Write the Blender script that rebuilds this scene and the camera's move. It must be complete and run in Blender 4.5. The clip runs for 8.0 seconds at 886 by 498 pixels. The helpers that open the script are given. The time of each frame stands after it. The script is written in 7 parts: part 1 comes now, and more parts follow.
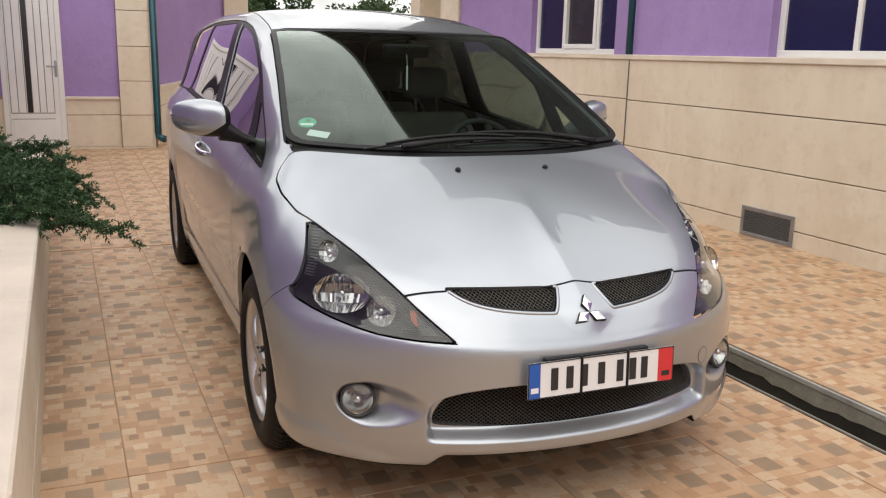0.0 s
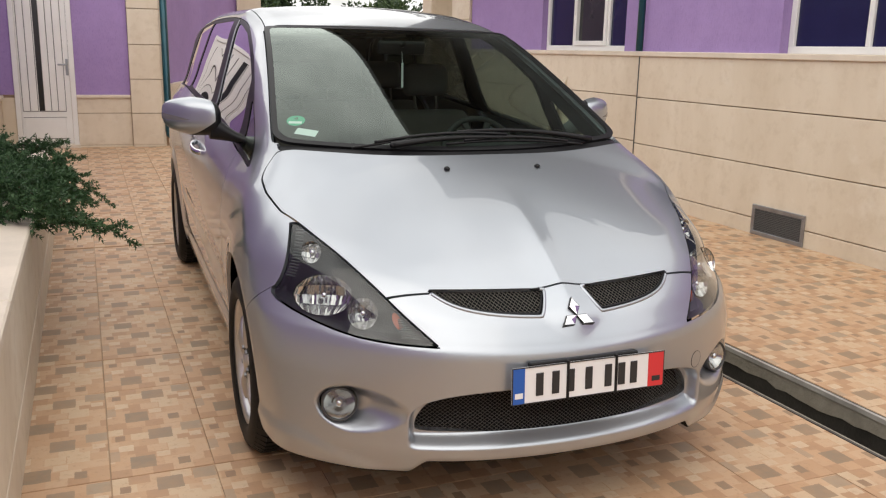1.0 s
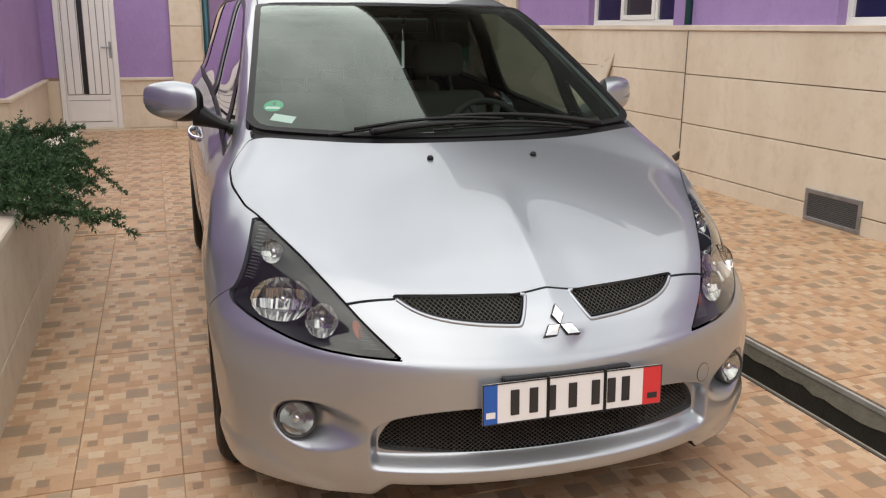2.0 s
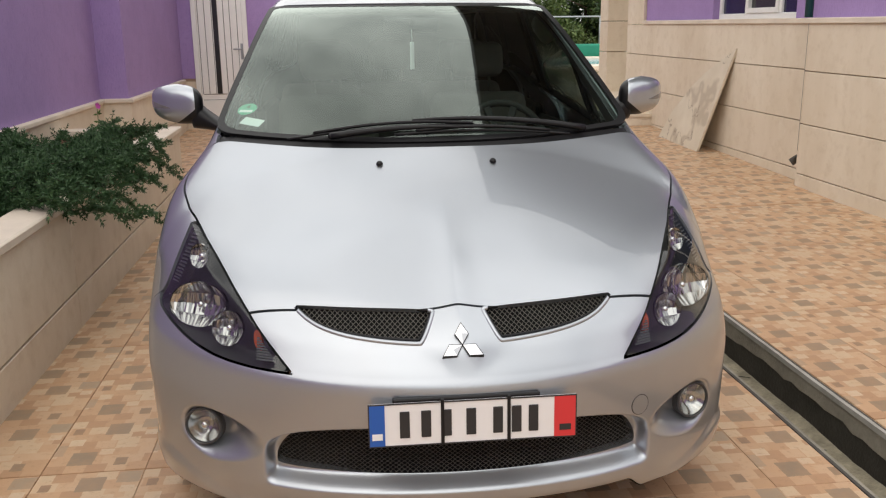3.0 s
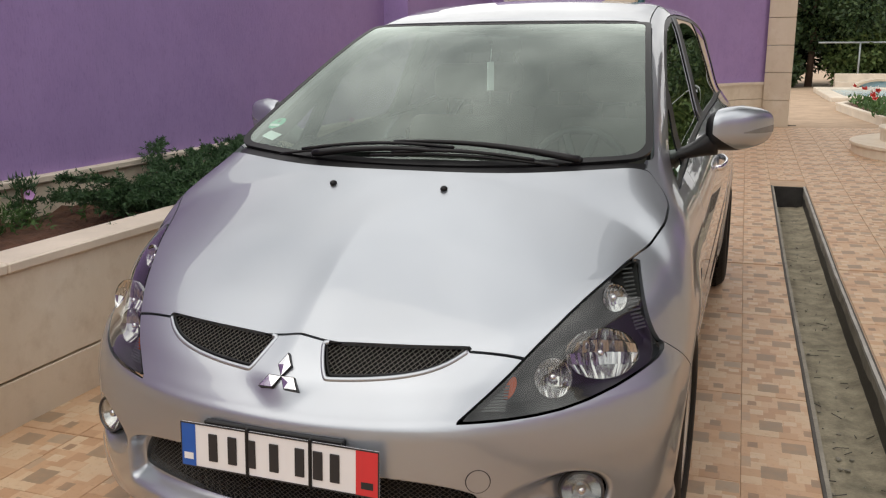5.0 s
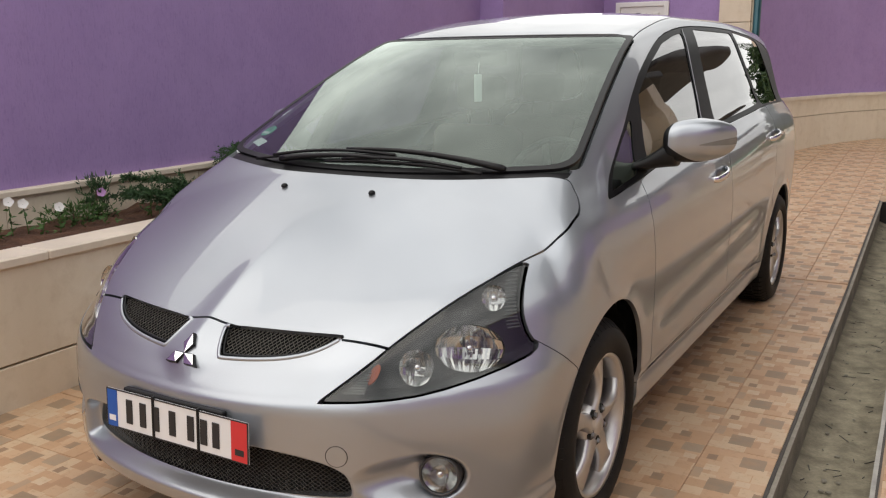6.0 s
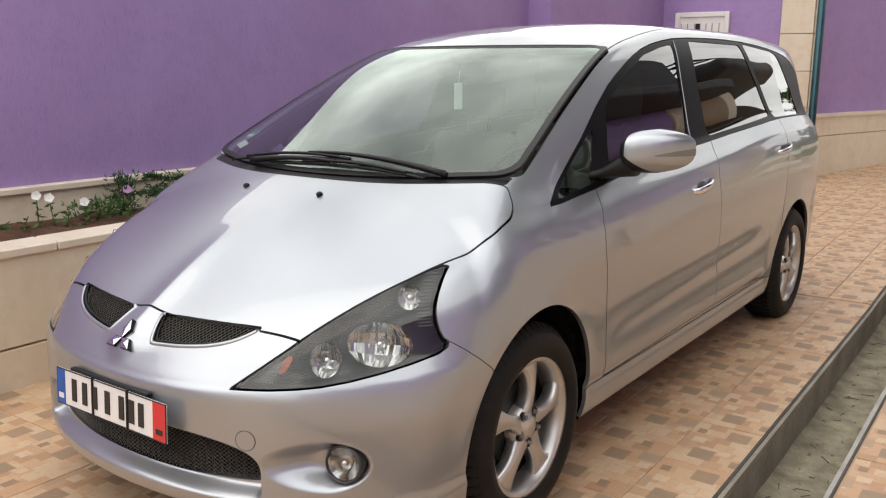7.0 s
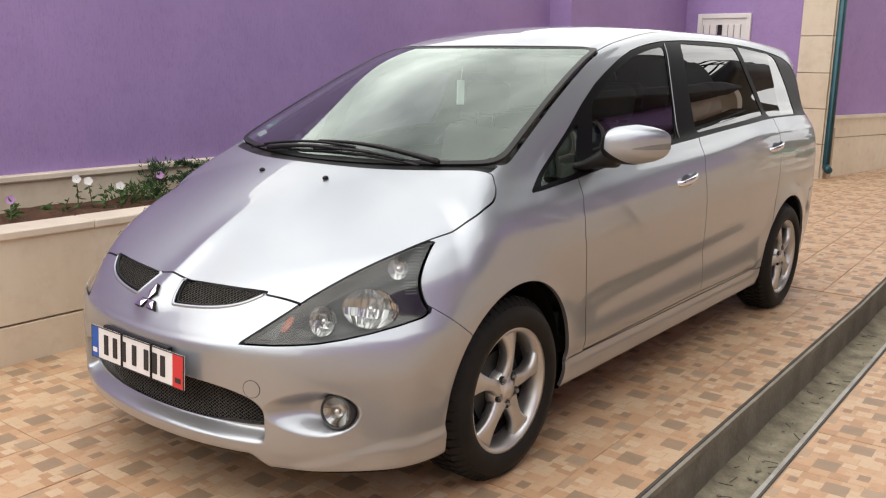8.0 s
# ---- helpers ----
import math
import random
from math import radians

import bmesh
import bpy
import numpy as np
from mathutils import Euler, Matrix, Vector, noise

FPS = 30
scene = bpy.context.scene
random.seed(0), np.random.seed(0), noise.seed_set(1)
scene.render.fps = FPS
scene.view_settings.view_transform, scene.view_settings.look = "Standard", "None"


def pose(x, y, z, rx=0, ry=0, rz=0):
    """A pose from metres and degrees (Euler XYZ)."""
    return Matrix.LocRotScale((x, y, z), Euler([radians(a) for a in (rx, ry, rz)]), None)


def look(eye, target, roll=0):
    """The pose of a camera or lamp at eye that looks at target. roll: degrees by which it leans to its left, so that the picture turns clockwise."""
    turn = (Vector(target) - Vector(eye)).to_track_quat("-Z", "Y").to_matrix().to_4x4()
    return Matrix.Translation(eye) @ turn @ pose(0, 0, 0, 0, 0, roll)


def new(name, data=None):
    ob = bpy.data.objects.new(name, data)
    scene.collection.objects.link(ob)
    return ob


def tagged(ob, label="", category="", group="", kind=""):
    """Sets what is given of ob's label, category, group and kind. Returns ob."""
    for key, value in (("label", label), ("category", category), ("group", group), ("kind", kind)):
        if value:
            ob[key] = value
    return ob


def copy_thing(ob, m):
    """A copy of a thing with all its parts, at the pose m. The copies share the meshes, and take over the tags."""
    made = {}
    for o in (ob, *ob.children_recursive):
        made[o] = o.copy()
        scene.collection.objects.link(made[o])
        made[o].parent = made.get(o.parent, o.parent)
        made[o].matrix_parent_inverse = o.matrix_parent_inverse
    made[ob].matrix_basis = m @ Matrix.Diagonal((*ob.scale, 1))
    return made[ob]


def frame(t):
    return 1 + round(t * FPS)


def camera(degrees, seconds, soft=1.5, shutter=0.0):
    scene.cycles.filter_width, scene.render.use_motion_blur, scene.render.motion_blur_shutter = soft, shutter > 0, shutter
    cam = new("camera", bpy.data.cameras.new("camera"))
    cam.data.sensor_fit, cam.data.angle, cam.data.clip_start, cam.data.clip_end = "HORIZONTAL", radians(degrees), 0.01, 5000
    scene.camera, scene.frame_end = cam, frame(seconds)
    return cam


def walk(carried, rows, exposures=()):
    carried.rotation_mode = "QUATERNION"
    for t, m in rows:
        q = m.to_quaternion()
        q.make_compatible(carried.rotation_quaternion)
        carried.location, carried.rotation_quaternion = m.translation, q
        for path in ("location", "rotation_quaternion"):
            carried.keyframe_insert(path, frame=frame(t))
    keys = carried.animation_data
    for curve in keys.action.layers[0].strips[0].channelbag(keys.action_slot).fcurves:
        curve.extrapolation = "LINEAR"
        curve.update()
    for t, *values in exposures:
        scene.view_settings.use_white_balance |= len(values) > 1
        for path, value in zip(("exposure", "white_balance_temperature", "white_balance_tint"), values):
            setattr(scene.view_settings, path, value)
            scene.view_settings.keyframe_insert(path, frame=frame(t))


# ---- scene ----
cam = camera(54.20, 8.0, 1.2)
PATH = [
    (0, (-1.424, -2.076, 1.417), (-0.639, -0.290, 0.977), 1.42),
    (0.5, (-1.383, -2.066, 1.415), (-0.609, -0.275, 0.975), 1.42),
    (1, (-1.305, -2.059, 1.416), (-0.559, -0.258, 0.970), 1.26),
    (2.5, (-0.659, -1.847, 1.418), (-0.212, 0.033, 0.902), -0.18),
    (3, (-0.283, -1.930, 1.426), (-0.052, -0.008, 0.925), -0.61),
    (3.5, (0.028, -1.886, 1.397), (0.076, 0.053, 0.911), -0.14),
    (4, (0.348, -1.809, 1.398), (0.165, 0.125, 0.923), 0.82),
    (5.5, (1.316, -1.565, 1.395), (0.505, 0.213, 0.970), -0.74),
    (6, (1.671, -1.516, 1.414), (0.713, 0.188, 0.990), -0.48),
    (6.5, (1.873, -1.367, 1.393), (0.806, 0.269, 0.963), -0.28),
    (7, (2.101, -1.358, 1.415), (0.978, 0.245, 1.009), 0.25),
    (7.5, (2.346, -1.465, 1.421), (1.164, 0.097, 1.017), 0.79),
    (8, (2.405, -1.533, 1.422), (1.221, 0.025, 1.008), 0.95),
]
EXPOSURE = [(0.0, 0.50), (1.0, 0.50), (2.5, 0.44), (3.5, 0.37), (4.0, 0.33), (5.5, 0.25), (6.0, 0.29), (6.5, 0.37), (7.0, 0.60), (8.0, 0.70)]
walk(cam, [(t, look(eye, target, roll)) for t, eye, target, roll in PATH], EXPOSURE)

# ---- world and sun ----
world = bpy.data.worlds.new("sky")
scene.world = world
world.use_nodes = True
wt = world.node_tree
wt.nodes.clear()
w_out = wt.nodes.new("ShaderNodeOutputWorld")
w_bg = wt.nodes.new("ShaderNodeBackground")
w_sky = wt.nodes.new("ShaderNodeTexSky")
w_sky.sky_type, w_sky.sun_disc = "NISHITA", False
w_sky.sun_elevation, w_sky.sun_rotation = radians(62), radians(215)
w_sky.dust_density, w_sky.ozone_density = 2.0, 1.0
w_tc = wt.nodes.new("ShaderNodeTexCoord")
w_n = wt.nodes.new("ShaderNodeTexNoise")
w_n.inputs["Scale"].default_value, w_n.inputs["Detail"].default_value, w_n.inputs["Roughness"].default_value = 2.6, 6, 0.55
w_r = wt.nodes.new("ShaderNodeValToRGB")
w_r.color_ramp.elements[0].position, w_r.color_ramp.elements[0].color = 0.34, (4.7, 4.65, 4.55, 1)
w_r.color_ramp.elements[1].position, w_r.color_ramp.elements[1].color = 0.64, (12.9, 12.6, 12.1, 1)
w_mix = wt.nodes.new("ShaderNodeMix")
w_mix.data_type = "RGBA"
w_mix.inputs[0].default_value = 0.92
wt.links.new(w_tc.outputs["Generated"], w_n.inputs["Vector"])
wt.links.new(w_n.outputs["Fac"], w_r.inputs["Fac"])
wt.links.new(w_sky.outputs["Color"], w_mix.inputs[6])
wt.links.new(w_r.outputs["Color"], w_mix.inputs[7])
# an overcast sky is brighter overhead than at its edge
w_sep = wt.nodes.new("ShaderNodeSeparateXYZ")
w_up = wt.nodes.new("ShaderNodeMapRange")
w_up.inputs["To Min"].default_value, w_up.inputs["To Max"].default_value = 0.78, 1.06
w_mul = wt.nodes.new("ShaderNodeVectorMath")
w_mul.operation = "SCALE"
wt.links.new(w_tc.outputs["Generated"], w_sep.inputs[0])
wt.links.new(w_sep.outputs[2], w_up.inputs["Value"])
wt.links.new(w_mix.outputs[2], w_mul.inputs[0])
wt.links.new(w_up.outputs[0], w_mul.inputs["Scale"])
wt.links.new(w_mul.outputs[0], w_bg.inputs["Color"])
w_bg.inputs["Strength"].default_value = 0.137
wt.links.new(w_bg.outputs["Background"], w_out.inputs["Surface"])

sun_data = bpy.data.lights.new("sun", "SUN")
sun_data.energy, sun_data.angle, sun_data.color = 0.50, radians(60), (1.0, 0.91, 0.80)
sun = new("sun", sun_data)
sun.matrix_world = look((-3.0, -4.2, 9.6), (0, 0, 0))


# ---- materials ----
class Nodes:
    """A small helper round one node material."""

    def __init__(self, name):
        self.m = bpy.data.materials.new(name)
        self.m.use_nodes = True
        self.t = self.m.node_tree
        self.b = self.t.nodes["Principled BSDF"]
        self.out = self.t.nodes["Material Output"]

    def n(self, kind, **inputs):
        node = self.t.nodes.new("ShaderNode" + kind)
        for k, v in inputs.items():
            self.put(node, k.replace("_", " "), v)
        return node

    def put(self, node, key, v):
        sock = node.inputs[int(key)] if key.isdigit() else node.inputs[key]
        if isinstance(v, bpy.types.NodeSocket):
            self.t.links.new(v, sock)
        else:
            sock.default_value = v

    def set(self, **inputs):
        for k, v in inputs.items():
            self.put(self.b, k.replace("_", " "), v)
        return self

    def mix(self, fac, a, b, blend="MIX"):
        node = self.t.nodes.new("ShaderNodeMix")
        node.data_type, node.blend_type = "RGBA", blend
        for i, v in ((0, fac), (6, a), (7, b)):
            if isinstance(v, bpy.types.NodeSocket):
                self.t.links.new(v, node.inputs[i])
            else:
                node.inputs[i].default_value = v if i == 0 or len(v) == 4 else (*v, 1)
        return node.outputs[2]

    def math(self, op, a, b=0.0, c=0.0):
        node = self.t.nodes.new("ShaderNodeMath")
        node.operation = op
        for i, v in enumerate((a, b, c)):
            if isinstance(v, bpy.types.NodeSocket):
                self.t.links.new(v, node.inputs[i])
            else:
                node.inputs[i].default_value = v
        return node.outputs[0]

    def noise(self, scale, detail=4.0, rough=0.55, vec=None):
        node = self.n("TexNoise", Scale=scale, Detail=detail, Roughness=rough)
        if vec is not None:
            self.t.links.new(vec, node.inputs["Vector"])
        return node.outputs["Fac"]

    def ramp(self, fac, lo, hi, c0=(0, 0, 0, 1), c1=(1, 1, 1, 1)):
        node = self.n("ValToRGB", Fac=fac)
        e = node.color_ramp.elements
        e[0].position, e[0].color, e[1].position, e[1].color = lo, c0, hi, c1
        return node.outputs["Color"]

    def pos(self):
        return self.n("NewGeometry").outputs["Position"]

    def obj(self):
        return self.n("TexCoord").outputs["Object"]

    def bump(self, height, strength, distance):
        node = self.n("Bump", Height=height, Strength=strength, Distance=distance)
        self.t.links.new(node.outputs["Normal"], self.b.inputs["Normal"])


def shade(c, k):
    return tuple(min(1.0, v * k) for v in c[:3])


def plain(name, col, rough=0.5, metal=0.0, var=0.12, big=3.0, fine=60.0, bump=0.0, dist=0.002, spec=0.5):
    """A surface of one colour with stains at one scale and grain at another."""
    k = Nodes(name)
    p = k.obj()
    a = k.noise(big, 5, 0.6, p)
    b = k.noise(fine, 4, 0.6, p)
    c = k.mix(k.ramp(a, 0.3, 0.7), shade(col, 1 - var), shade(col, 1 + var))
    c = k.mix(k.math("MULTIPLY", b, var * 1.5), c, shade(col, 0.55))
    k.set(Base_Color=c, Metallic=metal, Specular_IOR_Level=spec)
    k.set(Roughness=k.math("ADD", k.math("MULTIPLY", b, 0.12), rough - 0.06))
    if bump:
        k.bump(k.math("ADD", b, k.math("MULTIPLY", a, 1.5)), bump, dist)
    return k.m


def make_paint():
    k = Nodes("silver_paint")
    p = k.obj()
    flake = k.n("TexVoronoi", Vector=p, Scale=1400.0)
    tint = k.mix(k.math("MULTIPLY", flake.outputs["Distance"], 0.5), (0.41, 0.44, 0.478), (0.325, 0.347, 0.378))
    dust = k.noise(3.0, 6, 0.6, p)
    c = k.mix(k.math("MULTIPLY", k.ramp(dust, 0.45, 0.8), 0.10), tint, (0.42, 0.39, 0.36, 1))
    k.set(Base_Color=c, Metallic=0.82, Coat_Weight=1.0, Coat_Roughness=0.018, Coat_IOR=1.55)
    k.set(Roughness=k.math("ADD", k.math("MULTIPLY", dust, 0.06), 0.33))
    return k.m


def make_glass(name, tint, rough=0.0, ior=1.5, sheen=(1, 1, 1)):
    """A pane: clear, tinted, with gloss by its angle."""
    k = Nodes(name)
    clear = k.n("BsdfTransparent", Color=(*tint, 1))
    gloss = k.n("BsdfGlossy", Color=(*sheen, 1), Roughness=rough)
    f = k.n("LayerWeight", Blend=0.5)
    r0 = ((ior - 1) / (ior + 1)) ** 2
    sch = k.math("MULTIPLY_ADD", k.math("POWER", f.outputs["Facing"], 5.0), 1 - r0, r0)
    mixer = k.n("MixShader", Fac=k.math("MINIMUM", k.math("MULTIPLY", sch, 2.05), 1.0))
    k.t.links.new(clear.outputs[0], mixer.inputs[1])
    k.t.links.new(gloss.outputs[0], mixer.inputs[2])
    k.t.links.new(mixer.outputs[0], k.out.inputs["Surface"])
    return k.m


def make_tile():
    """Printed mosaic tile: the same print on each, of cream and peach chips with grey-brown ones set apart."""
    k = Nodes("mosaic_tile")
    p = k.pos()
    sep = k.n("SeparateXYZ", Vector=p)
    rnd = k.n("ObjectInfo").outputs["Random"]
    far_side = k.math("GREATER_THAN", sep.outputs[0], 1.47)
    ox = k.math("MULTIPLY_ADD", far_side, 1.641 + 1.3014, -1.3014)
    tu = k.math("DIVIDE", k.math("SUBTRACT", sep.outputs[0], ox), 0.336)
    tv = k.math("DIVIDE", k.math("SUBTRACT", sep.outputs[1], 0.789), 0.401)
    wob = k.noise(60.0, 2, 0.5, p)
    u = k.math("FRACT", k.math("MULTIPLY_ADD", k.math("SUBTRACT", wob, 0.5), 0.02, tu))
    v = k.math("FRACT", k.math("MULTIPLY_ADD", k.math("SUBTRACT", wob, 0.5), 0.02, tv))
    tile_id = k.n("CombineXYZ", X=k.math("FLOOR", tu), Y=k.math("FLOOR", tv), Z=2.0)
    per_tile = k.n("TexWhiteNoise", Vector=tile_id.outputs[0]).outputs["Value"]

    def rect(cu, cv, w, h):
        du = k.math("DIVIDE", k.math("ABSOLUTE", k.math("SUBTRACT", u, cu)), w / 2)
        dv = k.math("DIVIDE", k.math("ABSOLUTE", k.math("SUBTRACT", v, cv)), h / 2)
        return k.math("LESS_THAN", k.math("MAXIMUM", du, dv), 1.0)

    # field of plain chips, seven rows, each row shifted
    row = k.math("FLOOR", k.math("MULTIPLY", v, 7.0))
    col = k.math("FLOOR", k.math("MULTIPLY_ADD", u, 5.0, k.math("MULTIPLY", row, 0.37)))
    cell = k.n("CombineXYZ", X=col, Y=row, Z=k.math("FLOOR", k.math("MULTIPLY", per_tile, 3.0)))
    w1 = k.n("TexWhiteNoise", Vector=cell.outputs[0])
    cr = k.n("ValToRGB", Fac=w1.outputs["Value"])
    cr.color_ramp.interpolation = "CONSTANT"
    e = cr.color_ramp.elements
    e[0].position, e[0].color = 0.0, (0.50, 0.31, 0.18, 1)
    e[1].position, e[1].color = 0.84, (0.43, 0.255, 0.145, 1)
    for at, c in ((0.25, (0.56, 0.375, 0.235, 1)), (0.50, (0.60, 0.445, 0.295, 1)), (0.70, (0.53, 0.335, 0.20, 1))):
        el = e.new(at)
        el.color = c
    c = cr.outputs["Color"]
    for cu, cv, w, h, tone in (
        (0.32, 0.25, 0.25, 0.23, (0.25, 0.185, 0.125)), (0.54, 0.80, 0.25, 0.22, (0.275, 0.20, 0.135)), (0.88, 0.89, 0.22, 0.18, (0.345, 0.265, 0.185)),
        (0.72, 0.17, 0.12, 0.13, (0.25, 0.175, 0.115)), (0.12, 0.78, 0.10, 0.11, (0.24, 0.155, 0.10)), (0.05, 0.42, 0.10, 0.20, (0.40, 0.29, 0.195)),
        (0.90, 0.70, 0.13, 0.10, (0.61, 0.475, 0.335)), (0.53, 0.36, 0.14, 0.10, (0.61, 0.465, 0.32)), (0.17, 0.56, 0.15, 0.12, (0.63, 0.49, 0.34)), (0.70, 0.52, 0.22, 0.20, (0.60, 0.45, 0.30)),
    ):
        c = k.mix(rect(cu, cv, w, h), c, tone)
    c = k.mix(0.12, c, (0.52, 0.36, 0.23))
    cloud = k.noise(16.0, 6, 0.68, p)
    c = k.mix(k.math("MULTIPLY", k.ramp(cloud, 0.42, 0.76), 0.38), c, (0.56, 0.33, 0.18))
    smear = k.noise(42.0, 5, 0.7, p)
    c = k.mix(k.math("MULTIPLY", k.ramp(smear, 0.54, 0.72), 0.5), c, (0.33, 0.20, 0.11))
    dirt = k.noise(1.3, 6, 0.6, p)
    c = k.mix(k.math("MULTIPLY", k.ramp(dirt, 0.5, 0.85), 0.22), c, (0.20, 0.15, 0.11))
    c = k.mix(k.math("MULTIPLY", rnd, 0.08), c, (0.35, 0.22, 0.14))
    k.set(Base_Color=c, Specular_IOR_Level=0.35)
    k.set(Roughness=k.math("ADD", k.math("MULTIPLY", cloud, 0.25), 0.36))
    k.bump(k.math("ADD", w1.outputs["Value"], cloud), 0.25, 0.002)
    return k.m


def make_stone():
    """Honed limestone cladding with soft clouds and water stains."""
    k = Nodes("limestone")
    p = k.pos()
    st = k.n("Mapping", Vector=p, Scale=(1.0, 1.0, 0.35))
    a = k.noise(1.6, 7, 0.62, st.outputs[0])
    b = k.noise(9.0, 6, 0.65, p)
    g = k.noise(120.0, 3, 0.5, p)
    rnd = k.n("ObjectInfo").outputs["Random"]
    c = k.mix(k.ramp(a, 0.3, 0.72), (0.64, 0.545, 0.42), (0.78, 0.695, 0.57))
    c = k.mix(k.math("MULTIPLY", k.ramp(b, 0.50, 0.75), 0.5), c, (0.53, 0.43, 0.31))
    blot = k.noise(3.2, 7, 0.7, p)
    c = k.mix(k.math("MULTIPLY", k.ramp(blot, 0.56, 0.72), 0.45), c, (0.82, 0.76, 0.66))
    c = k.mix(k.math("MULTIPLY", k.ramp(k.noise(26.0, 6, 0.75, p), 0.66, 0.76), 0.5), c, (0.36, 0.28, 0.20))
    c = k.mix(k.math("MULTIPLY", rnd, 0.16), c, (0.60, 0.46, 0.32))
    c = k.mix(k.math("MULTIPLY", g, 0.12), c, (0.42, 0.34, 0.26))
    k.set(Base_Color=c, Specular_IOR_Level=0.35)
    k.set(Roughness=k.math("ADD", k.math("MULTIPLY", b, 0.2), 0.42))
    k.bump(k.math("ADD", g, b), 0.12, 0.002)
    return k.m


def make_render_purple():
    """Scratched purple plaster: short vertical scores."""
    k = Nodes("purple_plaster")
    p = k.pos()
    m = k.n("Mapping", Vector=p, Scale=(1.0, 1.0, 0.28))
    score = k.noise(95.0, 4, 0.7, m.outputs[0])
    cloud = k.noise(0.9, 6, 0.6, p)
    streak = k.noise(5.0, 5, 0.6, m.outputs[0])
    c = k.mix(k.ramp(cloud, 0.3, 0.7), (0.322, 0.220, 0.452), (0.382, 0.264, 0.522))
    c = k.mix(k.math("MULTIPLY", k.ramp(streak, 0.5, 0.8), 0.25), c, (0.33, 0.24, 0.44))
    blot = k.noise(7.0, 6, 0.7, p)
    c = k.mix(k.math("MULTIPLY", k.ramp(blot, 0.46, 0.72), 0.30), c, (0.245, 0.165, 0.37))
    c = k.mix(k.math("MULTIPLY", k.ramp(score, 0.52, 0.74), 0.42), c, (0.195, 0.13, 0.30))
    k.set(Base_Color=c, Roughness=0.85, Specular_IOR_Level=0.25)
    k.bump(k.math("ADD", score, k.math("MULTIPLY", blot, 0.6)), 0.7, 0.005)
    return k.m


PAINT = make_paint()
GLASS_W = make_glass("windshield_glass", (0.66, 0.77, 0.71), sheen=(0.86, 0.96, 0.89))
GLASS_S = make_glass("side_glass", (0.30, 0.35, 0.33))
GLASS_L = make_glass("lamp_glass", (0.86, 0.88, 0.88), ior=1.4)
TILE = make_tile()
STONE = make_stone()
PURPLE = make_render_purple()
GROUT = plain("grout", (0.46, 0.33, 0.225), 0.9, var=0.2)
CONCRETE = plain("wet_concrete", (0.29, 0.265, 0.215), 0.8, var=0.35, big=4, fine=40, bump=0.5, dist=0.01)
CONC_DARK = plain("near_black_cement", (0.028, 0.026, 0.024), 0.55, var=0.5, big=7, fine=60, bump=0.4, dist=0.006)
SILT = plain("channel_silt", (0.33, 0.29, 0.205), 0.9, var=0.55, big=9, fine=70, bump=0.7, dist=0.008)
SEAL = plain("weathered_seal", (0.075, 0.068, 0.06), 0.8, var=0.3, big=9)
LIP = plain("cement_lip", (0.40, 0.385, 0.35), 0.65, 0.0, var=0.3, big=6, fine=70, bump=0.4, dist=0.004)
STEEL = plain("zinc_steel", (0.36, 0.37, 0.39), 0.42, 0.9, var=0.2, big=8)
BLACK = plain("black_plastic", (0.010, 0.010, 0.011), 0.40, var=0.2, fine=300, spec=0.25)
RUBBER = plain("tyre_rubber", (0.0135, 0.0130, 0.0125), 0.6, var=0.3, big=12, fine=150, bump=0.15, spec=0.2)
CHROME = plain("chrome", (0.78, 0.78, 0.80), 0.08, 1.0, var=0.04)
ALLOY = plain("alloy", (0.60, 0.595, 0.585), 0.36, 0.85, var=0.06, big=8)
UNDER = plain("underbody", (0.009, 0.009, 0.009), 0.9, var=0.3, spec=0.08)
CABIN = plain("cabin_plastic", (0.030, 0.030, 0.030), 0.7, var=0.2, fine=200, bump=0.1, spec=0.2)
CLOTH = plain("seat_cloth", (0.10, 0.09, 0.08), 0.95, var=0.2, fine=250, bump=0.3)
LINER = plain("headliner", (0.30, 0.28, 0.25), 0.95, var=0.1)
WHITE = plain("white_pvc", (0.80, 0.79, 0.77), 0.35, var=0.05, big=2)
BLUEGLASS = plain("blue_window_film", (0.012, 0.014, 0.06), 0.12, var=0.3, big=1.0)
DARKGLASS = plain("dark_pane", (0.03, 0.03, 0.032), 0.15, var=0.3)
TEAL = plain("teal_gutter_paint", (0.012, 0.075, 0.10), 0.38, 0.2, var=0.2, big=5)
SOIL = plain("soil", (0.13, 0.062, 0.035), 0.95, var=0.45, big=9, fine=50, bump=1.0, dist=0.02)
COPING = plain("coping_stone", (0.70, 0.61, 0.50), 0.55, var=0.12, big=3, fine=80, bump=0.15)


# ---- mesh helpers ----
def mesh_of(name, verts, faces, material=None, smooth=False, normals=None):
    me = bpy.data.meshes.new(name)
    verts = np.asarray(verts, float)
    if isinstance(faces, np.ndarray):
        nf, k = faces.shape
        me.vertices.add(len(verts))
        me.vertices.foreach_set("co", verts.ravel())
        me.loops.add(nf * k)
        me.loops.foreach_set("vertex_index", faces.ravel().astype(np.int32))
        me.polygons.add(nf)
        me.polygons.foreach_set("loop_start", (np.arange(nf) * k).astype(np.int32))
        me.update(calc_edges=True)
    else:
        me.from_pydata(verts.tolist(), [], faces)
    if smooth:
        me.polygons.foreach_set("use_smooth", [True] * len(me.polygons))
    if normals is not None:
        me.normals_split_custom_set_from_vertices(np.asarray(normals, float).tolist())
    if material:
        me.materials.append(material)
    me.update()
    return me


